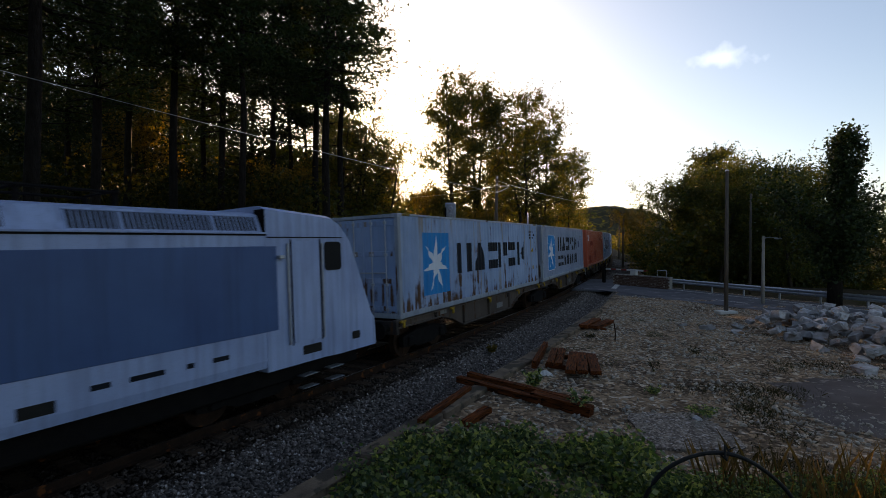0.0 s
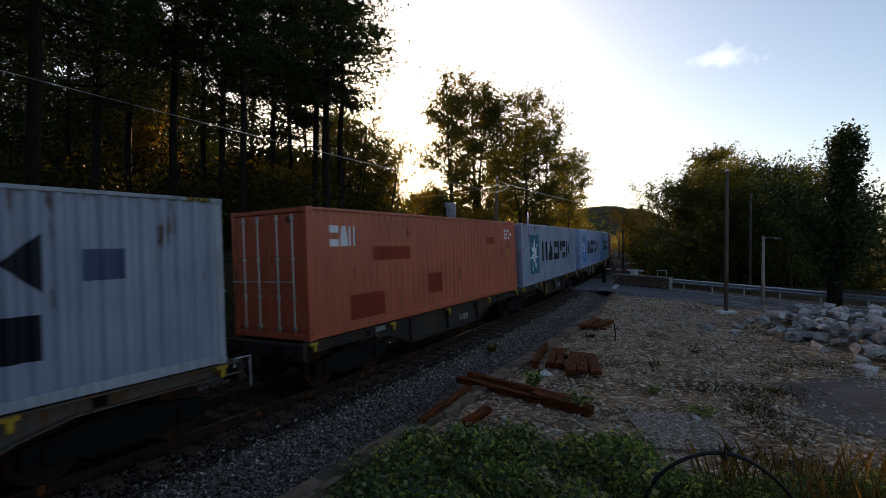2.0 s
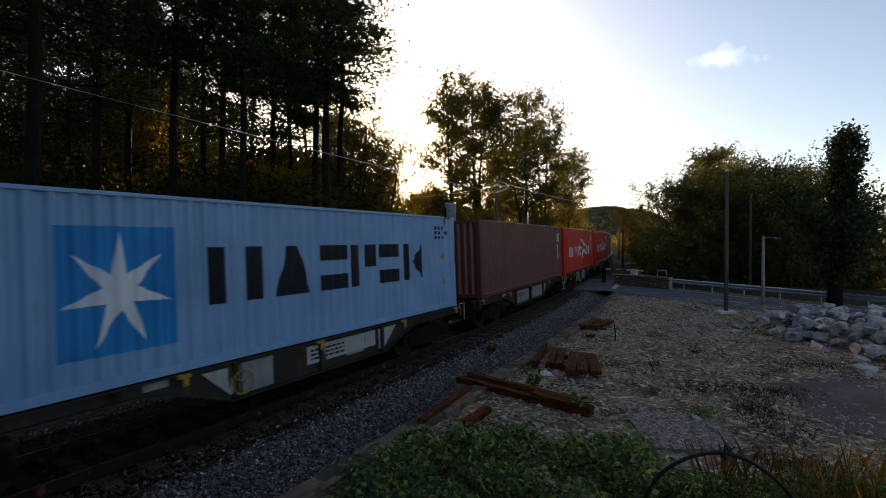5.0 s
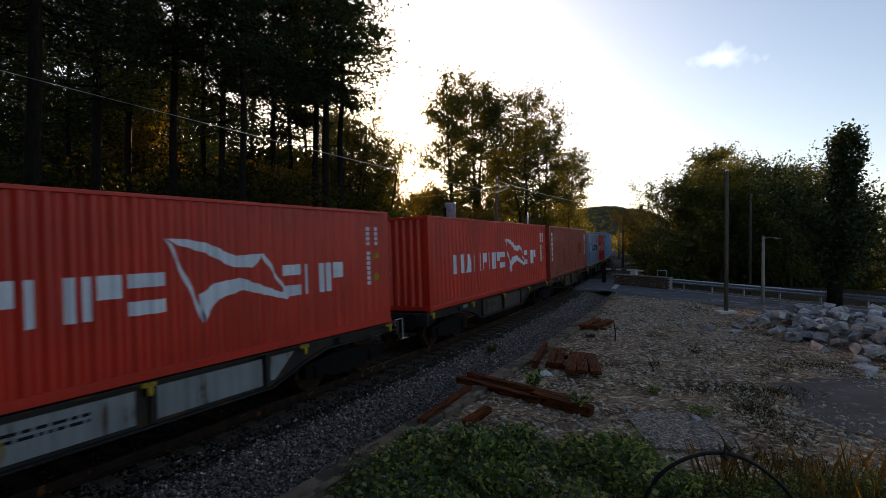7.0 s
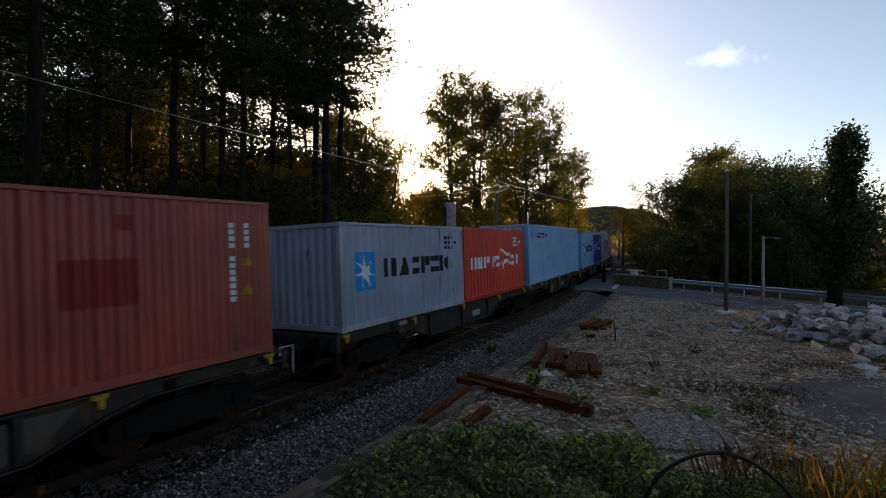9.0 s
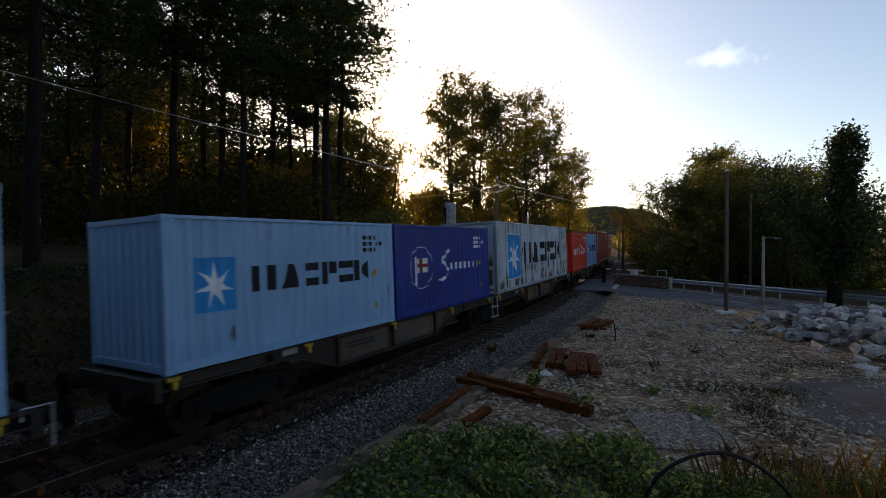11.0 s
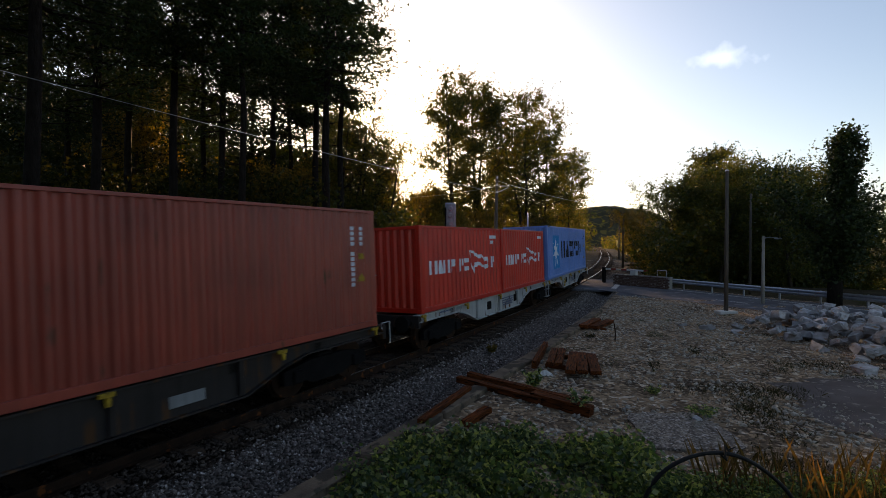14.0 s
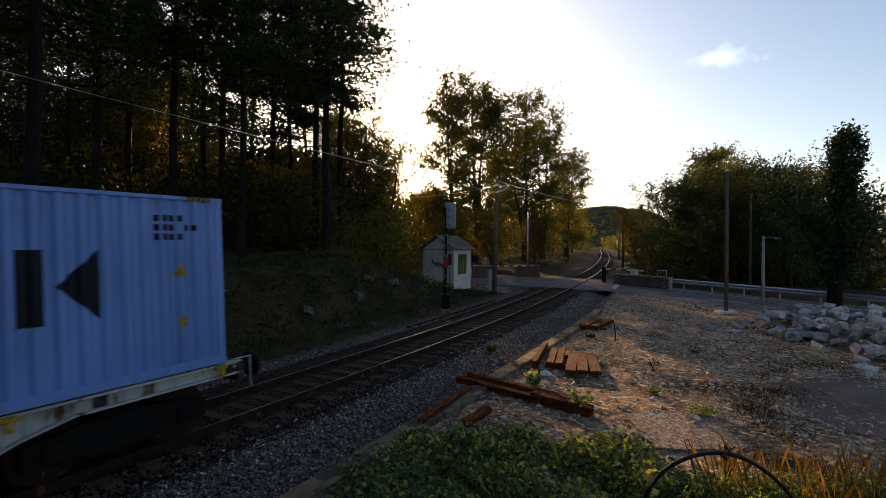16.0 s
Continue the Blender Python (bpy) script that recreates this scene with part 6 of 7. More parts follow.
# ---------------------------------------------------------------- the yard
def timber(x, y, z, L, w, h, turn, tilt=0.0, roll=0.0, label="short weathered reddish timber lying on the yard", group="timbers on the yard"):
    r = random.Random(int(x * 100 + y * 10))
    mb = Mesher()
    segs = 6
    for i in range(segs + 1):
        a = -L / 2 + L * i / segs
        j = lambda: r.uniform(-0.006, 0.006)
        mb.v += [(a + j() * 3, -w / 2 + j(), j()), (a + j() * 3, w / 2 + j(), j()), (a + j() * 3, w / 2 - 0.008 + j(), h + j()), (a + j() * 3, -w / 2 + 0.008 + j(), h + j())]
    for i in range(segs):
        k = 4 * i
        mb.f += [(k + q, k + (q + 1) % 4, k + 4 + (q + 1) % 4, k + 4 + q) for q in range(4)]
    mb.f += [(0, 1, 2, 3), tuple(4 * segs + q for q in (3, 2, 1, 0))]
    return solid("timber", mb.mesh("timber", M_TIMBER), pose(x, y, z, roll, tilt, turn), label, "timber", group)


def ontop(x, y, dz=0.0):
    return gz(x, y, True) + dz


def beam(p0, p1, w, h, z0, z1, **kw):
    """A timber from one ground point to another."""
    dx, dy = p1[0] - p0[0], p1[1] - p0[1]
    L = math.hypot(dx, dy)
    cx, cy = (p0[0] + p1[0]) / 2, (p0[1] + p1[1]) / 2
    a, b = ontop(*p0) + z0, ontop(*p1) + z1
    return timber(cx, cy, (a + b) / 2, L, w, h, math.degrees(math.atan2(dy, dx)), -math.degrees(math.atan2(b - a, L)), **kw)



STACK = dict(label="reddish weathered timber board lying on two battens", group="stacked boards")
for p0, p1 in (((2.86, 12.75), (3.42, 14.6)), ((3.08, 12.7), (3.62, 14.5)), ((3.22, 12.05), (3.86, 14.1)), ((3.50, 11.95), (4.06, 14.0)), ((3.80, 11.85), (4.30, 13.9))):
    beam(p0, p1, 0.27 if p0[0] > 3.2 else 0.2, 0.09, 0.10, 0.10, **STACK)
beam((2.45, 12.8), (3.25, 15.1), 0.14, 0.2, 0.02, 0.06, label="dark square timber leaning by the boards", group="stacked boards")
beam((2.8, 13.0), (4.0, 12.35), 0.1, 0.1, 0.0, 0.0, label="timber batten under the boards", group="stacked boards")
beam((3.3, 14.2), (4.4, 13.6), 0.1, 0.1, 0.0, 0.0, label="timber batten under the boards", group="stacked boards")
LONG = dict(label="long rough timber baulk lying by the kerb", group="long timbers")
beam((0.40, 11.55), (2.1, 10.05), 0.2, 0.13, 0.42, 0.02, **LONG)
beam((0.66, 11.80), (2.9, 9.85), 0.18, 0.12, 0.46, 0.06, **LONG)
beam((1.95, 10.3), (2.95, 9.45), 0.24, 0.2, 0.0, 0.0, **LONG)
beam((-0.38, 8.75), (0.60, 10.75), 0.15, 0.14, 0.06, 0.06, **LONG)
beam((0.42, 8.85), (0.9, 9.3), 0.2, 0.1, 0.03, 0.14, label="broken timber end in the weeds", group="long timbers")
for p0, p1 in (((5.35, 18.3), (6.35, 19.7)), ((5.72, 18.15), (6.75, 19.4))):
    beam(p0, p1, 0.34, 0.12, 0.06, 0.1, label="old sleeper lying on the yard", group="old sleepers")
beam((5.2, 19.0), (6.2, 18.2), 0.14, 0.1, -0.02, -0.02, label="old timber under the sleepers", group="old sleepers")
stake = Mesher().tube([(0, 0, -0.1), (0.02, 0, 0.3), (-0.02, 0.01, 0.62)], 0.02, 6)
solid("iron_stake", stake.mesh("iron_stake", M_RUST), pose(5.83, 16.25, gz(5.83, 16.25)), "thin rusty iron stake in the ground", "stake")
bag = Mesher()
rb_ = random.Random(3)
for i in range(9):
    for j in range(9):
        bag.v.append(((i - 4) * 0.045, (j - 4) * 0.045, 0.1 * math.exp(-((i - 4) ** 2 + (j - 4) ** 2) / 9) + rb_.uniform(0, 0.05)))
bag.f = [(i * 9 + j, i * 9 + j + 9, i * 9 + j + 10, i * 9 + j + 1) for i in range(8) for j in range(8)]
solid("plastic_bag", bag.mesh("plastic_bag", M_WHITE), pose(2.62, 12.25, ontop(2.62, 12.25, -0.01)), "crumpled white plastic bag beside the boards", "plastic bag")

# concrete slab and the apron beyond it
def slab(name, corners, thick, material, label, category, lift=0.03, kind=""):
    r = random.Random(5)
    pts = []
    for i, c in enumerate(corners):
        d = corners[(i + 1) % len(corners)]
        n_ = max(3, int(math.hypot(d[0] - c[0], d[1] - c[1]) / 0.25))
        for j in range(n_):
            f = j / n_
            pts.append((c[0] + (d[0] - c[0]) * f + r.uniform(-0.09, 0.09), c[1] + (d[1] - c[1]) * f + r.uniform(-0.09, 0.09)))
    cx, cy = sum(p[0] for p in pts) / len(pts), sum(p[1] for p in pts) / len(pts)
    mb = Mesher()
    zs = land([p[0] for p in pts], [p[1] for p in pts], False) + lift
    n_ = len(pts)
    mb.v = [(p[0], p[1], float(z)) for p, z in zip(pts, zs)] + [(p[0], p[1], float(z) - thick) for p, z in zip(pts, zs)] + [(cx, cy, gz(cx, cy) + lift + 0.01)]
    mb.f = [(i, (i + 1) % n_, 2 * n_) for i in range(n_)] + [(i, i + n_, (i + 1) % n_ + n_, (i + 1) % n_) for i in range(n_)]
    return solid(name, mb.mesh(name, material), Matrix(), label, category, kind=kind)


M_SLAB = mat("crumbled_concrete", lin("938679"), lin("5c5149"), 5.0, 0.95, 0, 0.2, 30, lin("b5aca4"), 12, 0.56, bump_dist=0.015, pebble=0.75, pebble_size=0.03)
slab("concrete_slab", [(3.7, 9.5), (5.3, 9.6), (5.0, 7.8), (3.5, 7.9)], 0.15, M_SLAB, "rough crumbling concrete slab in the ground", "concrete slab", 0.012)

# black pipe bent into an arch
arch = [(2.35 + 0.0, 5.75, -0.15), (2.42, 5.72, 0.35), (2.62, 5.7, 0.66), (2.95, 5.68, 0.85), (3.3, 5.66, 0.91), (3.6, 5.62, 0.83), (3.85, 5.58, 0.66), (4.05, 5.55, 0.45), (4.25, 5.5, 0.1), (4.3, 5.48, -0.1)]
arch = [tuple(Vector(arch[i]) * (1 - f) ** 2 / 2 + Vector(arch[i + 1]) * (0.5 + f - f * f) + Vector(arch[i + 2]) * f * f / 2) for i in range(len(arch) - 2) for f in (0.0, 0.25, 0.5, 0.75)]
pipe = thing("bent_pipe", Matrix(), "black plastic pipe bent into an arch in the weeds", "pipe")
part("hose", Mesher().tube(arch, 0.024, 10).mesh("hose", M_BLACK, True), pipe)
kn = Mesher().tube([(3.3, 5.58, 0.86), (3.34, 5.66, 0.98), (3.42, 5.7, 0.88), (3.34, 5.62, 0.82), (3.26, 5.68, 0.90)], 0.013, 6).tube([(3.36, 5.64, 0.93), (3.45, 5.64, 0.97)], 0.008, 5)
part("wire_tie", kn.mesh("wire_tie", M_BLACK), pipe, "twisted dark wire tie")

# ---------------------------------------------------------------- poles, lamp, guard rail
def pole_at(x, y, h, r, name, label, material=M_POLE, lean=(0.0, 0.0), category="pole"):
    t = thing(name, pose(x, y, gz(x, y)), label, category)
    part("shaft", Mesher().tube([(0, 0, -0.3), (lean[0] * 0.5, lean[1] * 0.5, h / 2), (lean[0], lean[1], h)], [r * 1.15, r, r * 0.75], 10).mesh("shaft", material, True), t)
    return t


up = pole_at(13.15, 22.31, 6.65, 0.085, "utility_pole", "grey timber pole set in a white concrete base", lean=(-0.02, 0))
part("base", Mesher().box((-0.42, -0.26, -0.05), (0.42, 0.26, 0.12), 0.03).mesh("base", M_WHITE), up, "pale concrete base block")
part("cap", Mesher().tube([(-0.02, 0, 6.58), (-0.02, 0, 6.68)], [0.10, 0.04], 10).mesh("cap", M_GALV), up)
lp = pole_at(16.86, 25.33, 3.55, 0.085, "street_lamp", "slim pale concrete lamp post with a short arm", M_CONCRETE, category="street lamp")
part("arm", Mesher().tube([(0, 0, 3.45), (0.35, 0.0, 3.5), (0.75, 0, 3.46)], 0.025, 6).mesh("arm", M_GALV), lp)
part("lamp_head", Mesher().box((0.6, -0.07, 3.40), (0.95, 0.07, 3.48), 0.02).mesh("lamp_head", M_GALV), lp)
pole_at(18.9, 29.6, 6.2, 0.07, "utility_pole", "thin weathered pole among the trees")
fp2 = pole_at(23.3, 62.3, 7.8, 0.13, "utility_pole", "dark timber line pole beside the track")
part("crossarm", Mesher().box((-0.7, -0.05, 7.2), (0.7, 0.05, 7.3), 0.01).mesh("crossarm", M_POLE), fp2)
pole_at(32.2, 88.0, 7.8, 0.13, "utility_pole", "dark timber line pole beside the track")
tp = pole_at(3.58, 33.32, 8.1, 0.13, "utility_pole", "timber line pole with a steel bracket by the crossing", lean=(0.12, 0))
part("bracket", Mesher().tube([(0.05, 0, 6.9), (0.9, 0, 7.3)], 0.03, 6).tube([(0.05, 0, 7.4), (1.0, 0, 7.4)], 0.025, 6).mesh("bracket", M_GALV), tp)
for z in (6.9, 7.4, 7.9):
    part("insulator", Mesher().tube([(0.11, -0.2, z), (0.11, -0.2, z + 0.14)], [0.05, 0.03], 8).mesh("insulator", M_WHITE), tp)

def wire(p, q, sag, r, label):
    pts = []
    for i in range(25):
        f = i / 24
        pts.append((p[0] + (q[0] - p[0]) * f, p[1] + (q[1] - p[1]) * f, p[2] + (q[2] - p[2]) * f - sag * 4 * f * (1 - f)))
    solid("overhead_wire", Mesher().tube(pts, r, 5).mesh("overhead_wire", M_GALV), Matrix(), label, "wire", "overhead wires")


wire((-14.5, 13.0, 8.6), (3.6, 33.2, 7.1), 0.15, 0.010, "slack grey cable between line poles")
wire((3.7, 33.3, 7.9), (23.3, 62.3, 8.6), 0.4, 0.012, "thin dark wire between line poles")
wire((23.3, 62.3, 8.5), (32.2, 88.0, 9.2), 0.4, 0.012, "thin dark wire between line poles")
wire((3.6, 33.3, 7.5), (-9.0, 60.0, 9.5), 0.4, 0.012, "thin dark wire into the trees")

guard = thing("guard_rail", Matrix(), "galvanised corrugated steel guard rail on posts", "guard rail")
prof = [(0.0, 0.40), (0.05, 0.45), (0.05, 0.50), (0.0, 0.555), (0.05, 0.61), (0.05, 0.66), (0.0, 0.71), (0.012, 0.71), (0.062, 0.66), (0.062, 0.61), (0.012, 0.555), (0.062, 0.50), (0.062, 0.45), (0.012, 0.40)]
for i in range(14):
    mb = Mesher()
    n_ = len(prof)
    for t in (i * 2.0 + 0.012, i * 2.0 + 1.995):
        c = RAIL_A + _gd * t
        z = float(level(nearest([c[0]], [c[1]])[0])[0]) - 0.05
        mb.v += [(c[0] - gn[0] * a, c[1] - gn[1] * a, z + b) for a, b in prof]
    mb.f = [(j, (j + 1) % n_, n_ + (j + 1) % n_, n_ + j) for j in range(n_)] + [tuple(range(n_)), tuple(range(n_, 2 * n_))]
    part("beam", mb.mesh("beam", M_GALV), guard)
    c = RAIL_A + _gd * (i * 2.0 + 1.0) + gn * 0.06
    z = float(level(nearest([c[0]], [c[1]])[0])[0])
    po = part("post", Mesher().box((-0.04, -0.05, -0.5), (0.04, 0.05, 0.68), 0.008).mesh("post", M_GALV), guard)
    po.matrix_basis = pose(c[0], c[1], z, 0, 0, math.degrees(math.atan2(_gd[1], _gd[0])))

# low parapet beside the crossing
pa, pb = Vector((12.95, 36.3, 0)), Vector((15.35, 32.35, 0))
ang = math.degrees(math.atan2(pb.y - pa.y, pb.x - pa.x))
pl_ = (pb - pa).length
par = thing("parapet_wall", pose(pa.x, pa.y, 0.55, 0, 0, ang), "low dark brick parapet with pale coping beside the crossing", "wall", kind="structure")
for r_ in range(8):
    for i in range(18):
        L_ = pl_ / 18
        a = i * L_ + (L_ / 2 if r_ % 2 else 0)
        if a + L_ > pl_ + 0.01:
            continue
        if i == 0 and r_ == 0:
            brick_me = Mesher().box((0.006, -0.17, 0.004), (L_ - 0.006, 0.17, 0.104), 0.006).mesh("brick", M_BRICK)
        b_ = part("brick", brick_me, par)
        b_.location = (a, rs.uniform(-0.006, 0.006), -0.1 + r_ * 0.108)
part("mortar", Mesher().box((0.0, -0.155, -0.1), (pl_, 0.155, 0.765)).mesh("mortar", M_CONCRETE), par)
for i in range(5):
    cp = part("coping", Mesher().box((0.01, -0.21, 0.0), (pl_ / 5 - 0.01, 0.21, 0.07), 0.015).mesh("coping", M_CONCRETE), par)
    cp.location = (i * pl_ / 5, 0, 0.768)
cab = thing("relay_box", pose(13.85, 34.85, 1.39, 0, 0, ang), "small white relay box on the parapet", "relay box")
part("housing", Mesher().box((-0.22, -0.14, 0), (0.22, 0.14, 0.34), 0.015).mesh("housing", M_WHITE), cab)
part("lid", Mesher().box((-0.25, -0.17, 0.34), (0.25, 0.17, 0.38), 0.01).mesh("lid", M_WHITE), cab)
fr_ = Mesher().tube([(-0.35, 0, 0), (-0.35, 0, 0.42), (0.35, 0, 0.42), (0.35, 0, 0)], 0.025, 6)
solid("steel_hoop", fr_.mesh("steel_hoop", M_GALV), pose(15.0, 32.95, 1.38, 0, 0, ang), "pale steel hoop on the parapet", "hoop")

def barrier(x, y, z, turn, n, label):
    b = thing("crossing_barrier", pose(x, y, z, 0, 0, turn), label, "barrier", "crossing barriers")
    part("stand", Mesher().box((-0.11, -0.11, -1.1), (0.11, 0.11, 0.12), 0.02).mesh("stand", M_DARK), b)
    for i in range(n):
        part("band", Mesher().box((0.2 + i * 0.5, -0.035, -0.05), (0.2 + i * 0.5 + 0.5, 0.035, 0.06), 0.006).mesh("band", M_RED if i % 2 else M_WHITE), b)


barrier(12.6, 37.6, 1.7, -62, 8, "red and white striped barrier arm beside the parapet")
barrier(4.6, 44.4, 1.55, 25, 9, "red and white striped barrier arm by the hut")

# ---------------------------------------------------------------- the hut and its neighbours
hx, hy = 0.75, 32.7
hut_turn = math.degrees(math.atan2(0.72, 0.69))
hz_ = 0.88
hut = thing("signal_hut", pose(hx, hy, hz_, 0, 0, hut_turn), "small white rendered hut with a brown gable roof", "hut")
D_, W_, HW = 1.75, 3.0, 2.35     # x: depth along the side wall, y: along the front
mb = Mesher()
mb.box((0, 0, -0.5), (D_, 0.12, HW)).box((0, W_ - 0.12, -0.5), (D_, W_, HW)).box((D_ - 0.12, 0.12, -0.5), (D_, W_ - 0.12, HW))
part("wall", mb.mesh("wall", M_WHITE), hut)
mb = Mesher()
mb.add([(0.0, 0.12, -0.5), (0.0, W_ - 0.12, -0.5), (0.0, W_ - 0.12, HW), (0.0, W_ / 2, HW + 0.75), (0.0, 0.12, HW), (0.12, 0.12, -0.5), (0.12, W_ - 0.12, -0.5), (0.12, W_ - 0.12, HW), (0.12, W_ / 2, HW + 0.75), (0.12, 0.12, HW)],
       [(0, 1, 2, 3, 4), (5, 6, 7, 8, 9), (0, 1, 6, 5), (1, 2, 7, 6), (2, 3, 8, 7), (3, 4, 9, 8), (4, 0, 5, 9)])
part("gable_wall", mb.mesh("gable_wall", M_WHITE), hut)
for sgn in (0, 1):
    y_e, y_r = (-0.28, W_ / 2) if sgn == 0 else (W_ + 0.28, W_ / 2)
    z_e, z_r = HW - 0.12, HW + 0.80
    part("roof", Mesher().add([(-0.25, y_e, z_e), (D_ + 0.25, y_e, z_e), (D_ + 0.25, y_r, z_r), (-0.25, y_r, z_r), (-0.25, y_e, z_e + 0.07), (D_ + 0.25, y_e, z_e + 0.07), (D_ + 0.25, y_r, z_r + 0.07), (-0.25, y_r, z_r + 0.07)], [(0, 1, 2, 3), (4, 5, 6, 7), (0, 1, 5, 4), (1, 2, 6, 5), (2, 3, 7, 6), (3, 0, 4, 7)]).mesh("roof", M_ROOF), hut, "brown fibre-cement roof slope")
part("trim", Mesher().box((-0.03, -0.03, HW - 0.16), (0.0, W_ + 0.03, HW - 0.06), 0.008).mesh("trim", M_CONCRETE), hut)
part("corner_trim", Mesher().box((-0.035, -0.035, -0.3), (0.1, 0.1, HW - 0.02), 0.01).mesh("corner_trim", M_WHITE), hut)
pnl = Mesher()
for a in (0.42, 0.72, 1.02):
    pnl.add([(a, -0.012, 0.55), (a + 0.26, -0.012, 0.48 + a * 0.1), (a + 0.28, -0.012, 1.9), (a + 0.12, -0.012, 1.98), (a, -0.012, 1.85), (a, 0, 0.55), (a + 0.26, 0, 0.48 + a * 0.1), (a + 0.28, 0, 1.9), (a + 0.12, 0, 1.98), (a, 0, 1.85)], [(0, 1, 2, 3, 4), (0, 5, 6, 1), (1, 6, 7, 2), (2, 7, 8, 3), (3, 8, 9, 4), (4, 9, 5, 0)])
part("painted_patch", pnl.mesh("painted_patch", M_OLIVE), hut, "faded olive painted patch")
dn = Mesher().box((-0.012, 1.75, -0.25), (0.0, 2.65, 1.95), 0.005)
part("door", dn.mesh("door", M_WHITE), hut)
scr = Mesher()
r2 = random.Random(12)
for i in range(7):
    y_ = 2.1 - i * 0.19
    scr.tube([(-0.03, y_, 1.25 - i * 0.05 + r2.uniform(-0.1, 0.1)), (-0.03, y_ - 0.09, 1.5 - i * 0.06 + r2.uniform(-0.1, 0.1)), (-0.03, y_ - 0.16, 1.2 - i * 0.05)], 0.03, 5)
part("scrawl", scr.mesh("scrawl", M_BLACK), hut, "black scrawled paint marks")
part("notice", Mesher().box((-0.05, 0.2, 1.2), (-0.01, 0.55, 1.95), 0.01).mesh("notice", M_RED), hut, "dull red plate")

sg = thing("railway_signal", pose(0.14, 23.78, gz(0.14, 23.78)), "dark railway signal mast with a grey signal head", "railway signal")
part("foot", Mesher().box((-0.22, -0.22, -0.3), (0.22, 0.22, 0.3), 0.04).mesh("foot", M_KERB), sg)
part("mast", Mesher().tube([(0, 0, 0.2), (0, 0, 5.3)], 0.065, 10).mesh("mast", M_DARK), sg)
for i in range(7):
    part("band", Mesher().tube([(0, 0, 0.9 + i * 0.5), (0, 0, 1.0 + i * 0.5)], 0.069, 10).mesh("band", M_KERB), sg)
part("case", Mesher().box((-0.17, -0.17, 0.3), (0.17, 0.17, 1.0), 0.02).mesh("case", M_DARK), sg, "dark cable case")
part("signal_head", Mesher().box((-0.06, -0.06, 4.25), (0.48, 0.08, 5.55), 0.06).mesh("signal_head", M_SIGNAL), sg, "grey signal head seen from behind")
for z in (4.5, 4.9, 5.25):
    part("lamp_back", Mesher().tube([(0.2, -0.06, z), (0.2, -0.16, z)], [0.13, 0.10], 12).mesh("lamp_back", M_SIGNAL), sg)
part("plate", Mesher().box((-0.13, -0.09, 2.3), (0.13, -0.07, 2.85), 0.01).mesh("plate", M_RED), sg, "dull red plate")
part("ladder", Mesher().tube([(0.2, 0.12, 0.3), (0.2, 0.12, 4.6)], 0.016, 5).tube([(-0.1, 0.12, 0.3), (-0.1, 0.12, 4.6)], 0.016, 5).mesh("ladder", M_DARK), sg)

solid("concrete_post", Mesher().box((-0.16, -0.12, -0.2), (0.16, 0.12, 1.62), 0.02).mesh("concrete_post", M_CONCRETE), pose(3.3, 33.5, gz(3.3, 33.5), 0, 0, 12), "square pale concrete post by the line", "post")


def brick_wall(x, y, z, turn, length, rows, label, thick=0.3):
    t = thing("brick_wall", pose(x, y, z, 0, 0, turn), label, "brick wall", kind="structure")
    n_ = int(length / 0.26)
    me = Mesher().box((0.005, -thick / 2, 0.004), (0.255, thick / 2, 0.086), 0.006).mesh("brick", M_BRICK)
    for r_ in range(rows):
        for i in range(n_ - (r_ % 2)):
            b_ = part("brick", me, t)
            b_.location = (i * 0.26 + (0.13 if r_ % 2 else 0), rs.uniform(-0.006, 0.006), r_ * 0.09)
    part("mortar", Mesher().box((0, -thick / 2 + 0.012, -0.3), (n_ * 0.26, thick / 2 - 0.012, rows * 0.09 - 0.01)).mesh("mortar", M_KERB), t)
    part("coping", Mesher().box((-0.04, -thick / 2 - 0.04, rows * 0.09), (n_ * 0.26 + 0.04, thick / 2 + 0.04, rows * 0.09 + 0.06), 0.012).mesh("coping", M_CONCRETE), t)


brick_wall(7.0, 46.4, gz(7, 46.4) - 0.05, 0, 2.4, 12, "low brick parapet at the far side of the crossing", 0.35)
brick_wall(2.6, 42.0, gz(2.6, 42.0) - 0.05, 20, 2.1, 12, "low brick wall beside the hut")
gp = pole_at(8.3, 47.2, 6.2, 0.07, "utility_pole", "thin steel pole behind the brick parapet", M_GALV)

# ---------------------------------------------------------------- weeds and grass
def blades(rng, x, y, h, w, lean=0.35):
    n = len(x)
    z = land(x, y, False) - 0.03
    a = rng.uniform(0, 6.283, n)
    sx, sy = np.cos(a) * w, np.sin(a) * w
    lx, ly = rng.normal(size=n) * lean * h, rng.normal(size=n) * lean * h
    b0 = np.stack([x - sx, y - sy, z], 1)
    b1 = np.stack([x + sx, y + sy, z], 1)
    t1 = np.stack([x + lx + sx * 0.15, y + ly + sy * 0.15, z + h], 1)
    t0 = np.stack([x + lx * 0.45 - sx * 0.8, y + ly * 0.45 - sy * 0.8, z + h * 0.6], 1)
    return np.stack([b0, b1, t1, t0], 1)


def patchy(rng, n, x0, x1, y0, y1, f, cut, seed):
    x, y = rng.uniform(x0, x1, n), rng.uniform(y0, y1, n)
    v = np.array([noise.noise((a * f, b * f, seed)) for a, b in zip(x, y)])
    ok = v > cut
    s2, w2 = nearest(x, y)
    ok &= (w2 < -4.2)
    return x[ok], y[ok]


rng = np.random.default_rng(91)
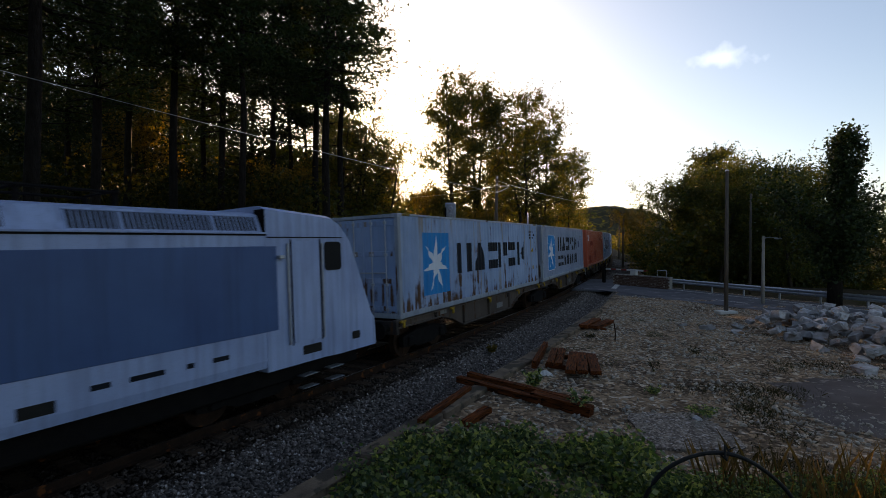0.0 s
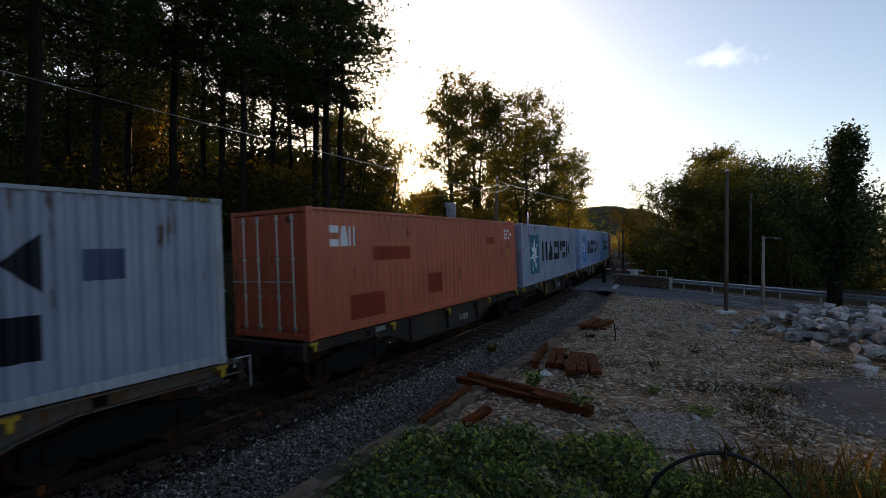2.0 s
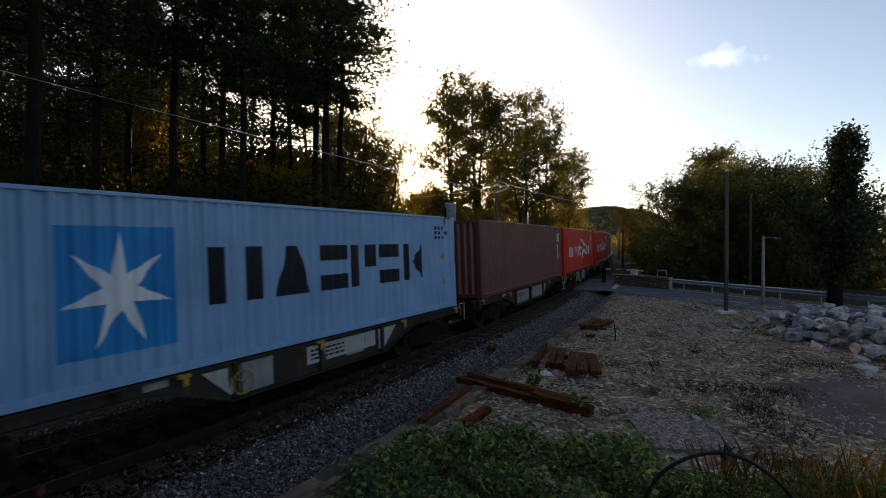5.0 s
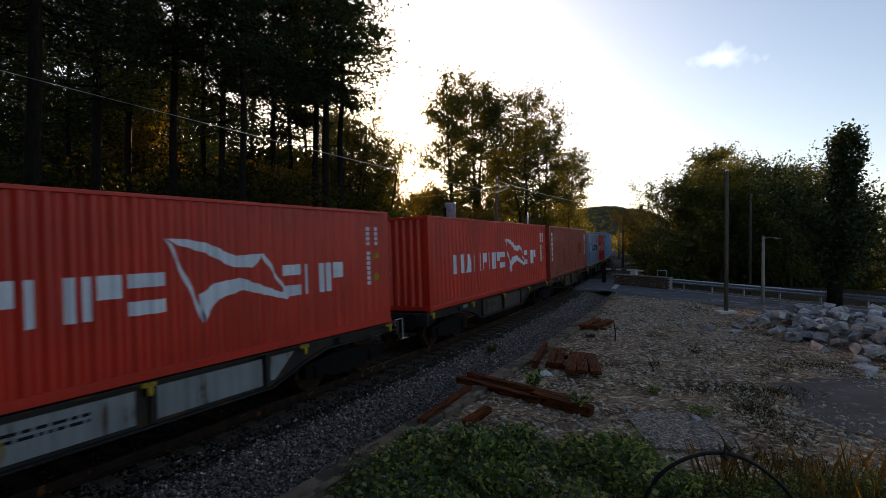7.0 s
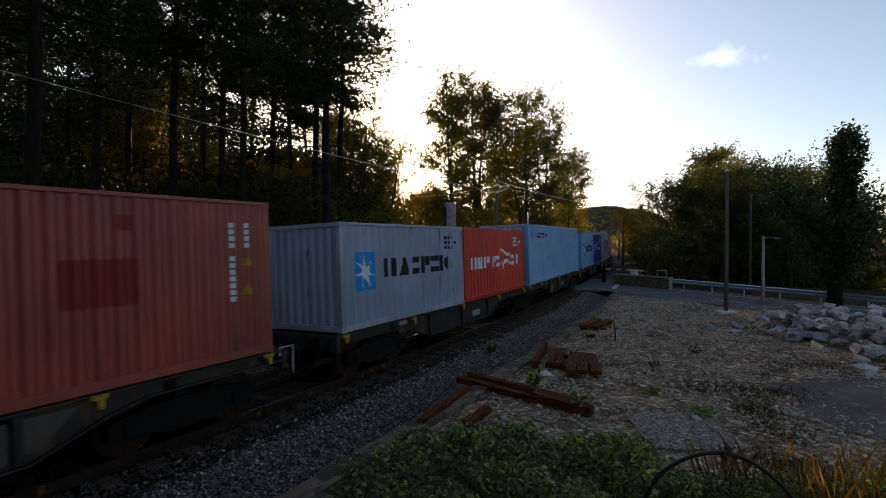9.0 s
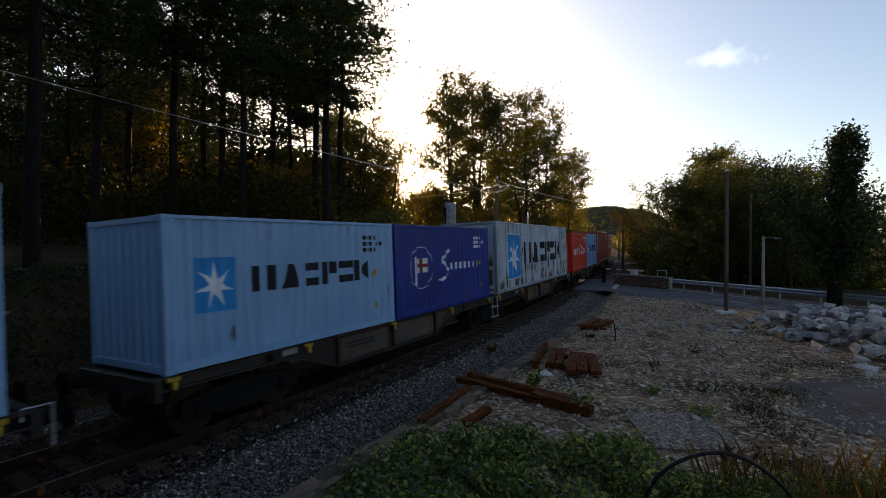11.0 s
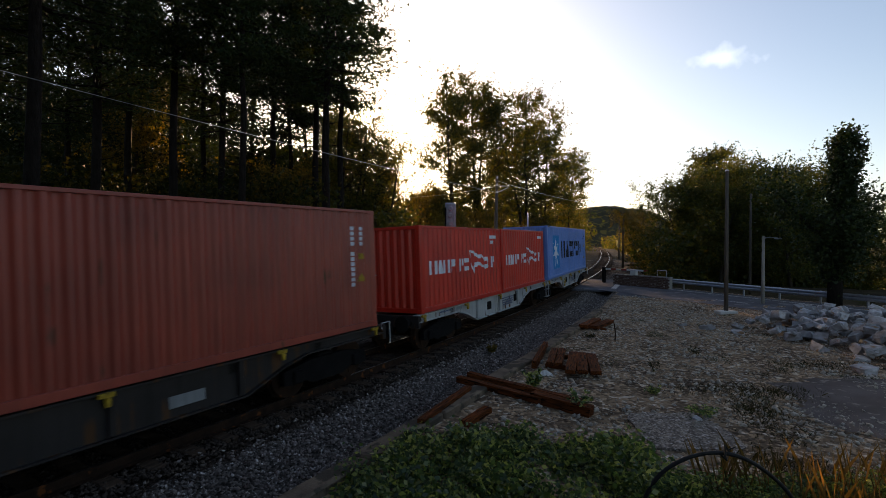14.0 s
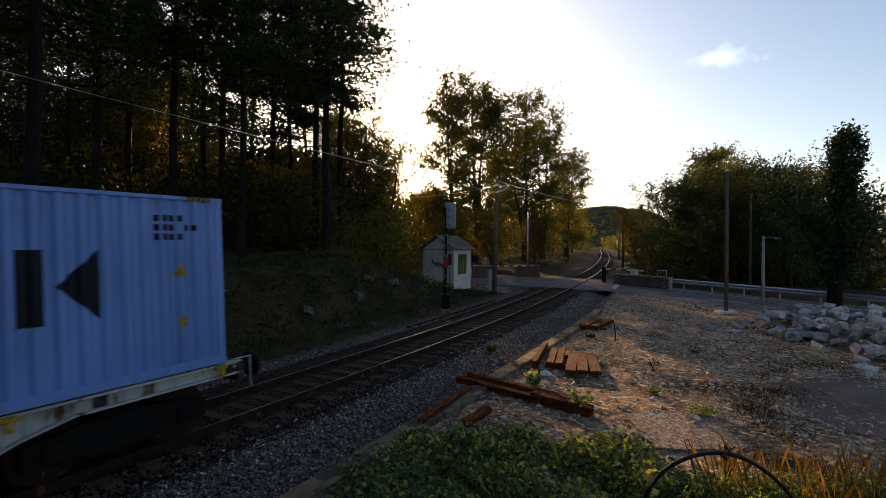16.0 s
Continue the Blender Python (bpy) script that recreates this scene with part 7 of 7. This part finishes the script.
# leafy weeds on the rise before the camera
n = 1500
wx, wy = rng.uniform(-1.4, 3.4, n), rng.uniform(4.4, 9.1, n)
s2, w2 = nearest(wx, wy)
edge = 8.5 - 0.3 * abs(wx - 1.2) + np.array([noise.noise((a * 1.3, 0.0, 5.0)) for a in wx]) * 0.9
ok = (w2 < -4.05) & (wy < edge)
wx, wy = wx[ok], wy[ok]
patch_ = np.array([noise.noise((a * 1.1, b * 1.1, 8.0)) for a, b in zip(wx, wy)])
ok = patch_ > rng.uniform(-0.55, 0.2, len(wx))
wx, wy = wx[ok], wy[ok]
hz2 = (0.06 + 0.4 * rng.uniform(0, 1, len(wx)) ** 1.8) * (0.75 + 0.5 * np.array([noise.noise((a * 0.9, b * 0.9, 2.0)) for a, b in zip(wx, wy)]))
per = 34
c = np.repeat(np.stack([wx, wy, land(wx, wy, False)], 1), per, 0)
hh = np.repeat(hz2, per)
c = c + np.stack([rng.normal(size=len(c)) * 0.11, rng.normal(size=len(c)) * 0.11, hh * rng.uniform(0.1, 1.1, len(c))], 1)
tagged(new("leafy_weeds", quads("leafy_weeds", leaves(rng, c, 0.042, 0.66, 0.55), L_WEED)), "low leafy green weeds beside the kerb", "weeds", kind="stuff")
st_ = blades(rng, np.repeat(wx, 2), np.repeat(wy, 2), np.repeat(hz2, 2) * 0.9, 0.006)
tagged(new("weed_stems", quads("weed_stems", st_, L_WEED)), "thin green weed stems", "weeds", kind="stuff")
# dry grass and green tufts to the right
x1_, y1_ = patchy(rng, 1500, 3.1, 6.2, 4.8, 6.9, 0.7, -0.12, 1.0)
tagged(new("dry_grass", quads("dry_grass", blades(rng, x1_, y1_, 0.16 + 0.66 * rng.uniform(0, 1, len(x1_)) ** 1.6, 0.003, 0.18), L_DRY)), "tall dry yellow grass", "grass", kind="stuff")
x2_, y2_ = patchy(rng, 8000, 2.5, 6.0, 4.5, 6.5, 0.8, -0.12, 4.0)
tagged(new("green_grass", quads("green_grass", blades(rng, x2_, y2_, rng.uniform(0.06, 0.3, len(x2_)), 0.007, 0.35), L_WEED)), "short green grass", "grass", kind="stuff")
c = np.repeat(np.stack([x2_[:900], y2_[:900], land(x2_[:900], y2_[:900], False)], 1), 14, 0)
c = c + np.stack([rng.normal(size=len(c)) * 0.09, rng.normal(size=len(c)) * 0.09, rng.uniform(0.03, 0.35, len(c))], 1)
tagged(new("mixed_weeds", quads("mixed_weeds", leaves(rng, c, 0.028, 0.5, 0.4), L_WEED)), "mixed green weeds round the pipe", "weeds", kind="stuff")
# dark meadow grass round the slab and below the rock heap
L_MEADOW = leafy("meadow_grass", (0.012, 0.015, 0.006, 1), (0.026, 0.027, 0.010, 1), (0.06, 0.045, 0.016, 1), 0.35, 0.1)
gx_, gy_, gh_ = [], [], []
for cx, cy, rx, ry, n, tall in ((6.6, 11.15, 0.8, 0.28, 1700, 0.16), (7.5, 10.8, 0.6, 0.35, 1500, 0.2), (6.4, 9.7, 0.35, 0.5, 1600, 0.16), (6.0, 8.6, 0.35, 0.5, 1900, 0.18),
                                (5.3, 7.4, 0.35, 0.35, 1500, 0.2), (10.0, 13.3, 0.9, 0.3, 1500, 0.16), (11.4, 13.0, 0.7, 0.25, 1100, 0.18), (8.9, 12.6, 0.3, 0.2, 350, 0.14), (8.1, 12.3, 0.2, 0.16, 220, 0.12)):
    n = int(n * 0.4)
    gx_.append(cx + rng.normal(size=n) * rx * 0.8)
    gy_.append(cy + rng.normal(size=n) * ry * 0.8)
    gh_.append(tall * rng.uniform(0.3, 1.1, n))
gx_, gy_, gh_ = (np.concatenate(q) for q in (gx_, gy_, gh_))
tagged(new("meadow_grass", quads("meadow_grass", blades(rng, gx_, gy_, gh_ * 0.62, 0.005, 0.5), L_MEADOW)), "dark rough grass round the slab", "grass", kind="stuff")
def small_plant(x, y, h, r, n, leaf, material, name, label):
    """A single low plant: stems from one root, leaves along them."""
    t_ = thing(name, pose(x, y, gz(x, y, True)), label, "plant", "plants on the yard")
    mb_ = Mesher()
    cs_ = []
    for k_ in range(9):
        a_ = k_ * 2.4
        tip = np.array([math.cos(a_) * r * rng.uniform(0.3, 1), math.sin(a_) * r * rng.uniform(0.3, 1), h * rng.uniform(0.6, 1)])
        mb_.tube([(0, 0, -0.03), tuple(tip * np.array([0.35, 0.35, 0.6])), tuple(tip)], [0.006, 0.004, 0.002], 4)
        cs_ += [tip * f_ for f_ in rng.uniform(0.35, 1.05, n // 9)]
    part("stems", mb_.mesh("stems", material), t_)
    c_ = np.array(cs_) + rng.normal(size=(len(cs_), 3)) * 0.03
    part("foliage", quads("foliage", leaves(rng, c_, leaf, 0.5, 0.3), material), t_)


small_plant(1.6, 15.5, 0.3, 0.22, 360, 0.035, L_AUTUMN, "yellow_plant", "yellow-green flowering plant on the ballast")
small_plant(2.1, 11.0, 0.45, 0.28, 180, 0.06, L_WEED, "leafy_plant", "broad-leaved green plant beside the timbers")
small_plant(2.75, 9.7, 0.42, 0.3, 260, 0.04, L_WEED, "leafy_plant", "broad-leaved green plant beside the timbers")
small_plant(5.5, 12.5, 0.34, 0.3, 90, 0.025, L_MEADOW, "dry_plant", "dry brown twiggy plant on the yard")
small_plant(4.75, 10.8, 0.14, 0.2, 180, 0.03, L_WEED, "green_tuft", "small green tuft on the yard")
small_plant(5.2, 17.0, 0.12, 0.3, 160, 0.03, L_MEADOW, "dry_plant", "dry brown twiggy plant on the yard")
small_plant(7.6, 14.5, 0.2, 0.25, 120, 0.03, L_MEADOW, "dry_plant", "dry brown twiggy plant on the yard")
small_plant(5.15, 9.5, 0.12, 0.3, 260, 0.03, L_WEED, "green_tuft", "mossy green tuft at the slab's corner")
# sparse tufts over the yard and below the rocks
x3_, y3_ = patchy(rng, 60000, 2.5, 15, 8.5, 22, 0.95, 0.36, 9.0)
tagged(new("yard_tufts", quads("yard_tufts", blades(rng, x3_, y3_, rng.uniform(0.02, 0.09, len(x3_)), 0.005, 0.6), L_IVY)), "sparse dark tufts on the yard", "grass", kind="stuff")
# grass and brambles on the wooded bank
n = 15000
s_, w_ = rng.uniform(-6, 28, n), 3.6 + 7.5 * rng.uniform(0, 1, n) ** 0.7
x_, y_ = line_xy(s_, w_)
ok = np.array([noise.noise((a * 0.8, b * 0.8, 6.0)) for a, b in zip(x_, y_)]) > 0.02
x_, y_ = x_[ok], y_[ok]
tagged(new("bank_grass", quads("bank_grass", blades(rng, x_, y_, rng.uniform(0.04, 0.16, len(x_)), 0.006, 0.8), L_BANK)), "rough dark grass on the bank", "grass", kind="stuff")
n = 2600
s_, w_ = rng.uniform(-4, 26, n), rng.uniform(3.9, 9.5, n)
x_, y_ = line_xy(s_, w_)
c = np.repeat(np.stack([x_, y_, land(x_, y_) + rng.uniform(0.0, 0.12, n)], 1), 16, 0)
c = c + rng.normal(size=c.shape) * np.array([0.2, 0.2, 0.06])
tagged(new("bank_brambles", tris("bank_brambles", slips(rng, c, 0.06, 0.75, 0.4), L_IVY)), "low dark brambles and leaf litter on the bank", "brambles", kind="stuff")
n = 420
s_, w_ = rng.uniform(14, 27, n), rng.uniform(6.4, 11, n)
x_, y_ = line_xy(s_, w_)
c = np.repeat(np.stack([x_, y_, land(x_, y_, False) + rng.uniform(0.05, 0.35, n)], 1), 16, 0)
c = c + rng.normal(size=c.shape) * np.array([0.25, 0.25, 0.12])
tagged(new("bank_bushes", quads("bank_bushes", leaves(rng, c, 0.06, 0.55, 0.3), L_GREEN)), "small bushes along the top of the bank", "bushes", kind="stuff")
for s0, w0, sz in ((9.5, 4.4, 0.3), (12.0, 5.6, 0.35), (14.0, 6.4, 0.3), (11, 4.0, 0.22), (15.5, 6.0, 0.4), (8.5, 5.4, 0.35)):
    xx, yy = line_xy(np.array([s0]), np.array([w0]))
    solid("rock", BANKROCKS[int(s0) % 4], Matrix.LocRotScale((xx[0], yy[0], gz(xx[0], yy[0]) + sz * 0.15), Euler((0.3, 0.2, s0)), (sz, sz, sz * 0.8)), "dark rock half sunk in the bank", "rock", "loose rocks")


# ---------------------------------------------------------------- movement
def gone(t):
    """Metres the train has run: it gathers speed gently."""
    return START_SPEED * t + GAIN * t * t - 0.1 * (1 - math.cos(math.pi * t / 8))


def motions():
    times = [i * 0.5 for i in range(33)]
    for q, c in LOAD:
        L = L40 if c.children[0].data.vertices[-1].co.x > 7 else L20
        walk(c, [(t, ride(q - gone(t), L) @ pose(0, 0, FLOOR)) for t in times])
    for q, wg in WAGON:
        walk(wg, [(t, ride(q - gone(t), L40)) for t in times])
    walk(loco, [(t, ride(LQ - gone(t), 18.9)) for t in times])
    # wheels roll by what the train has run, row by row
    for i, (wheels, ax) in enumerate(TURNING):
        walk(wheels, [(f / 30, Matrix.Translation((ax, 0, 0.46)) @ Matrix.Rotation(-gone(f / 30) / 0.46 - i, 4, "Y")) for f in range(481)])


motions()
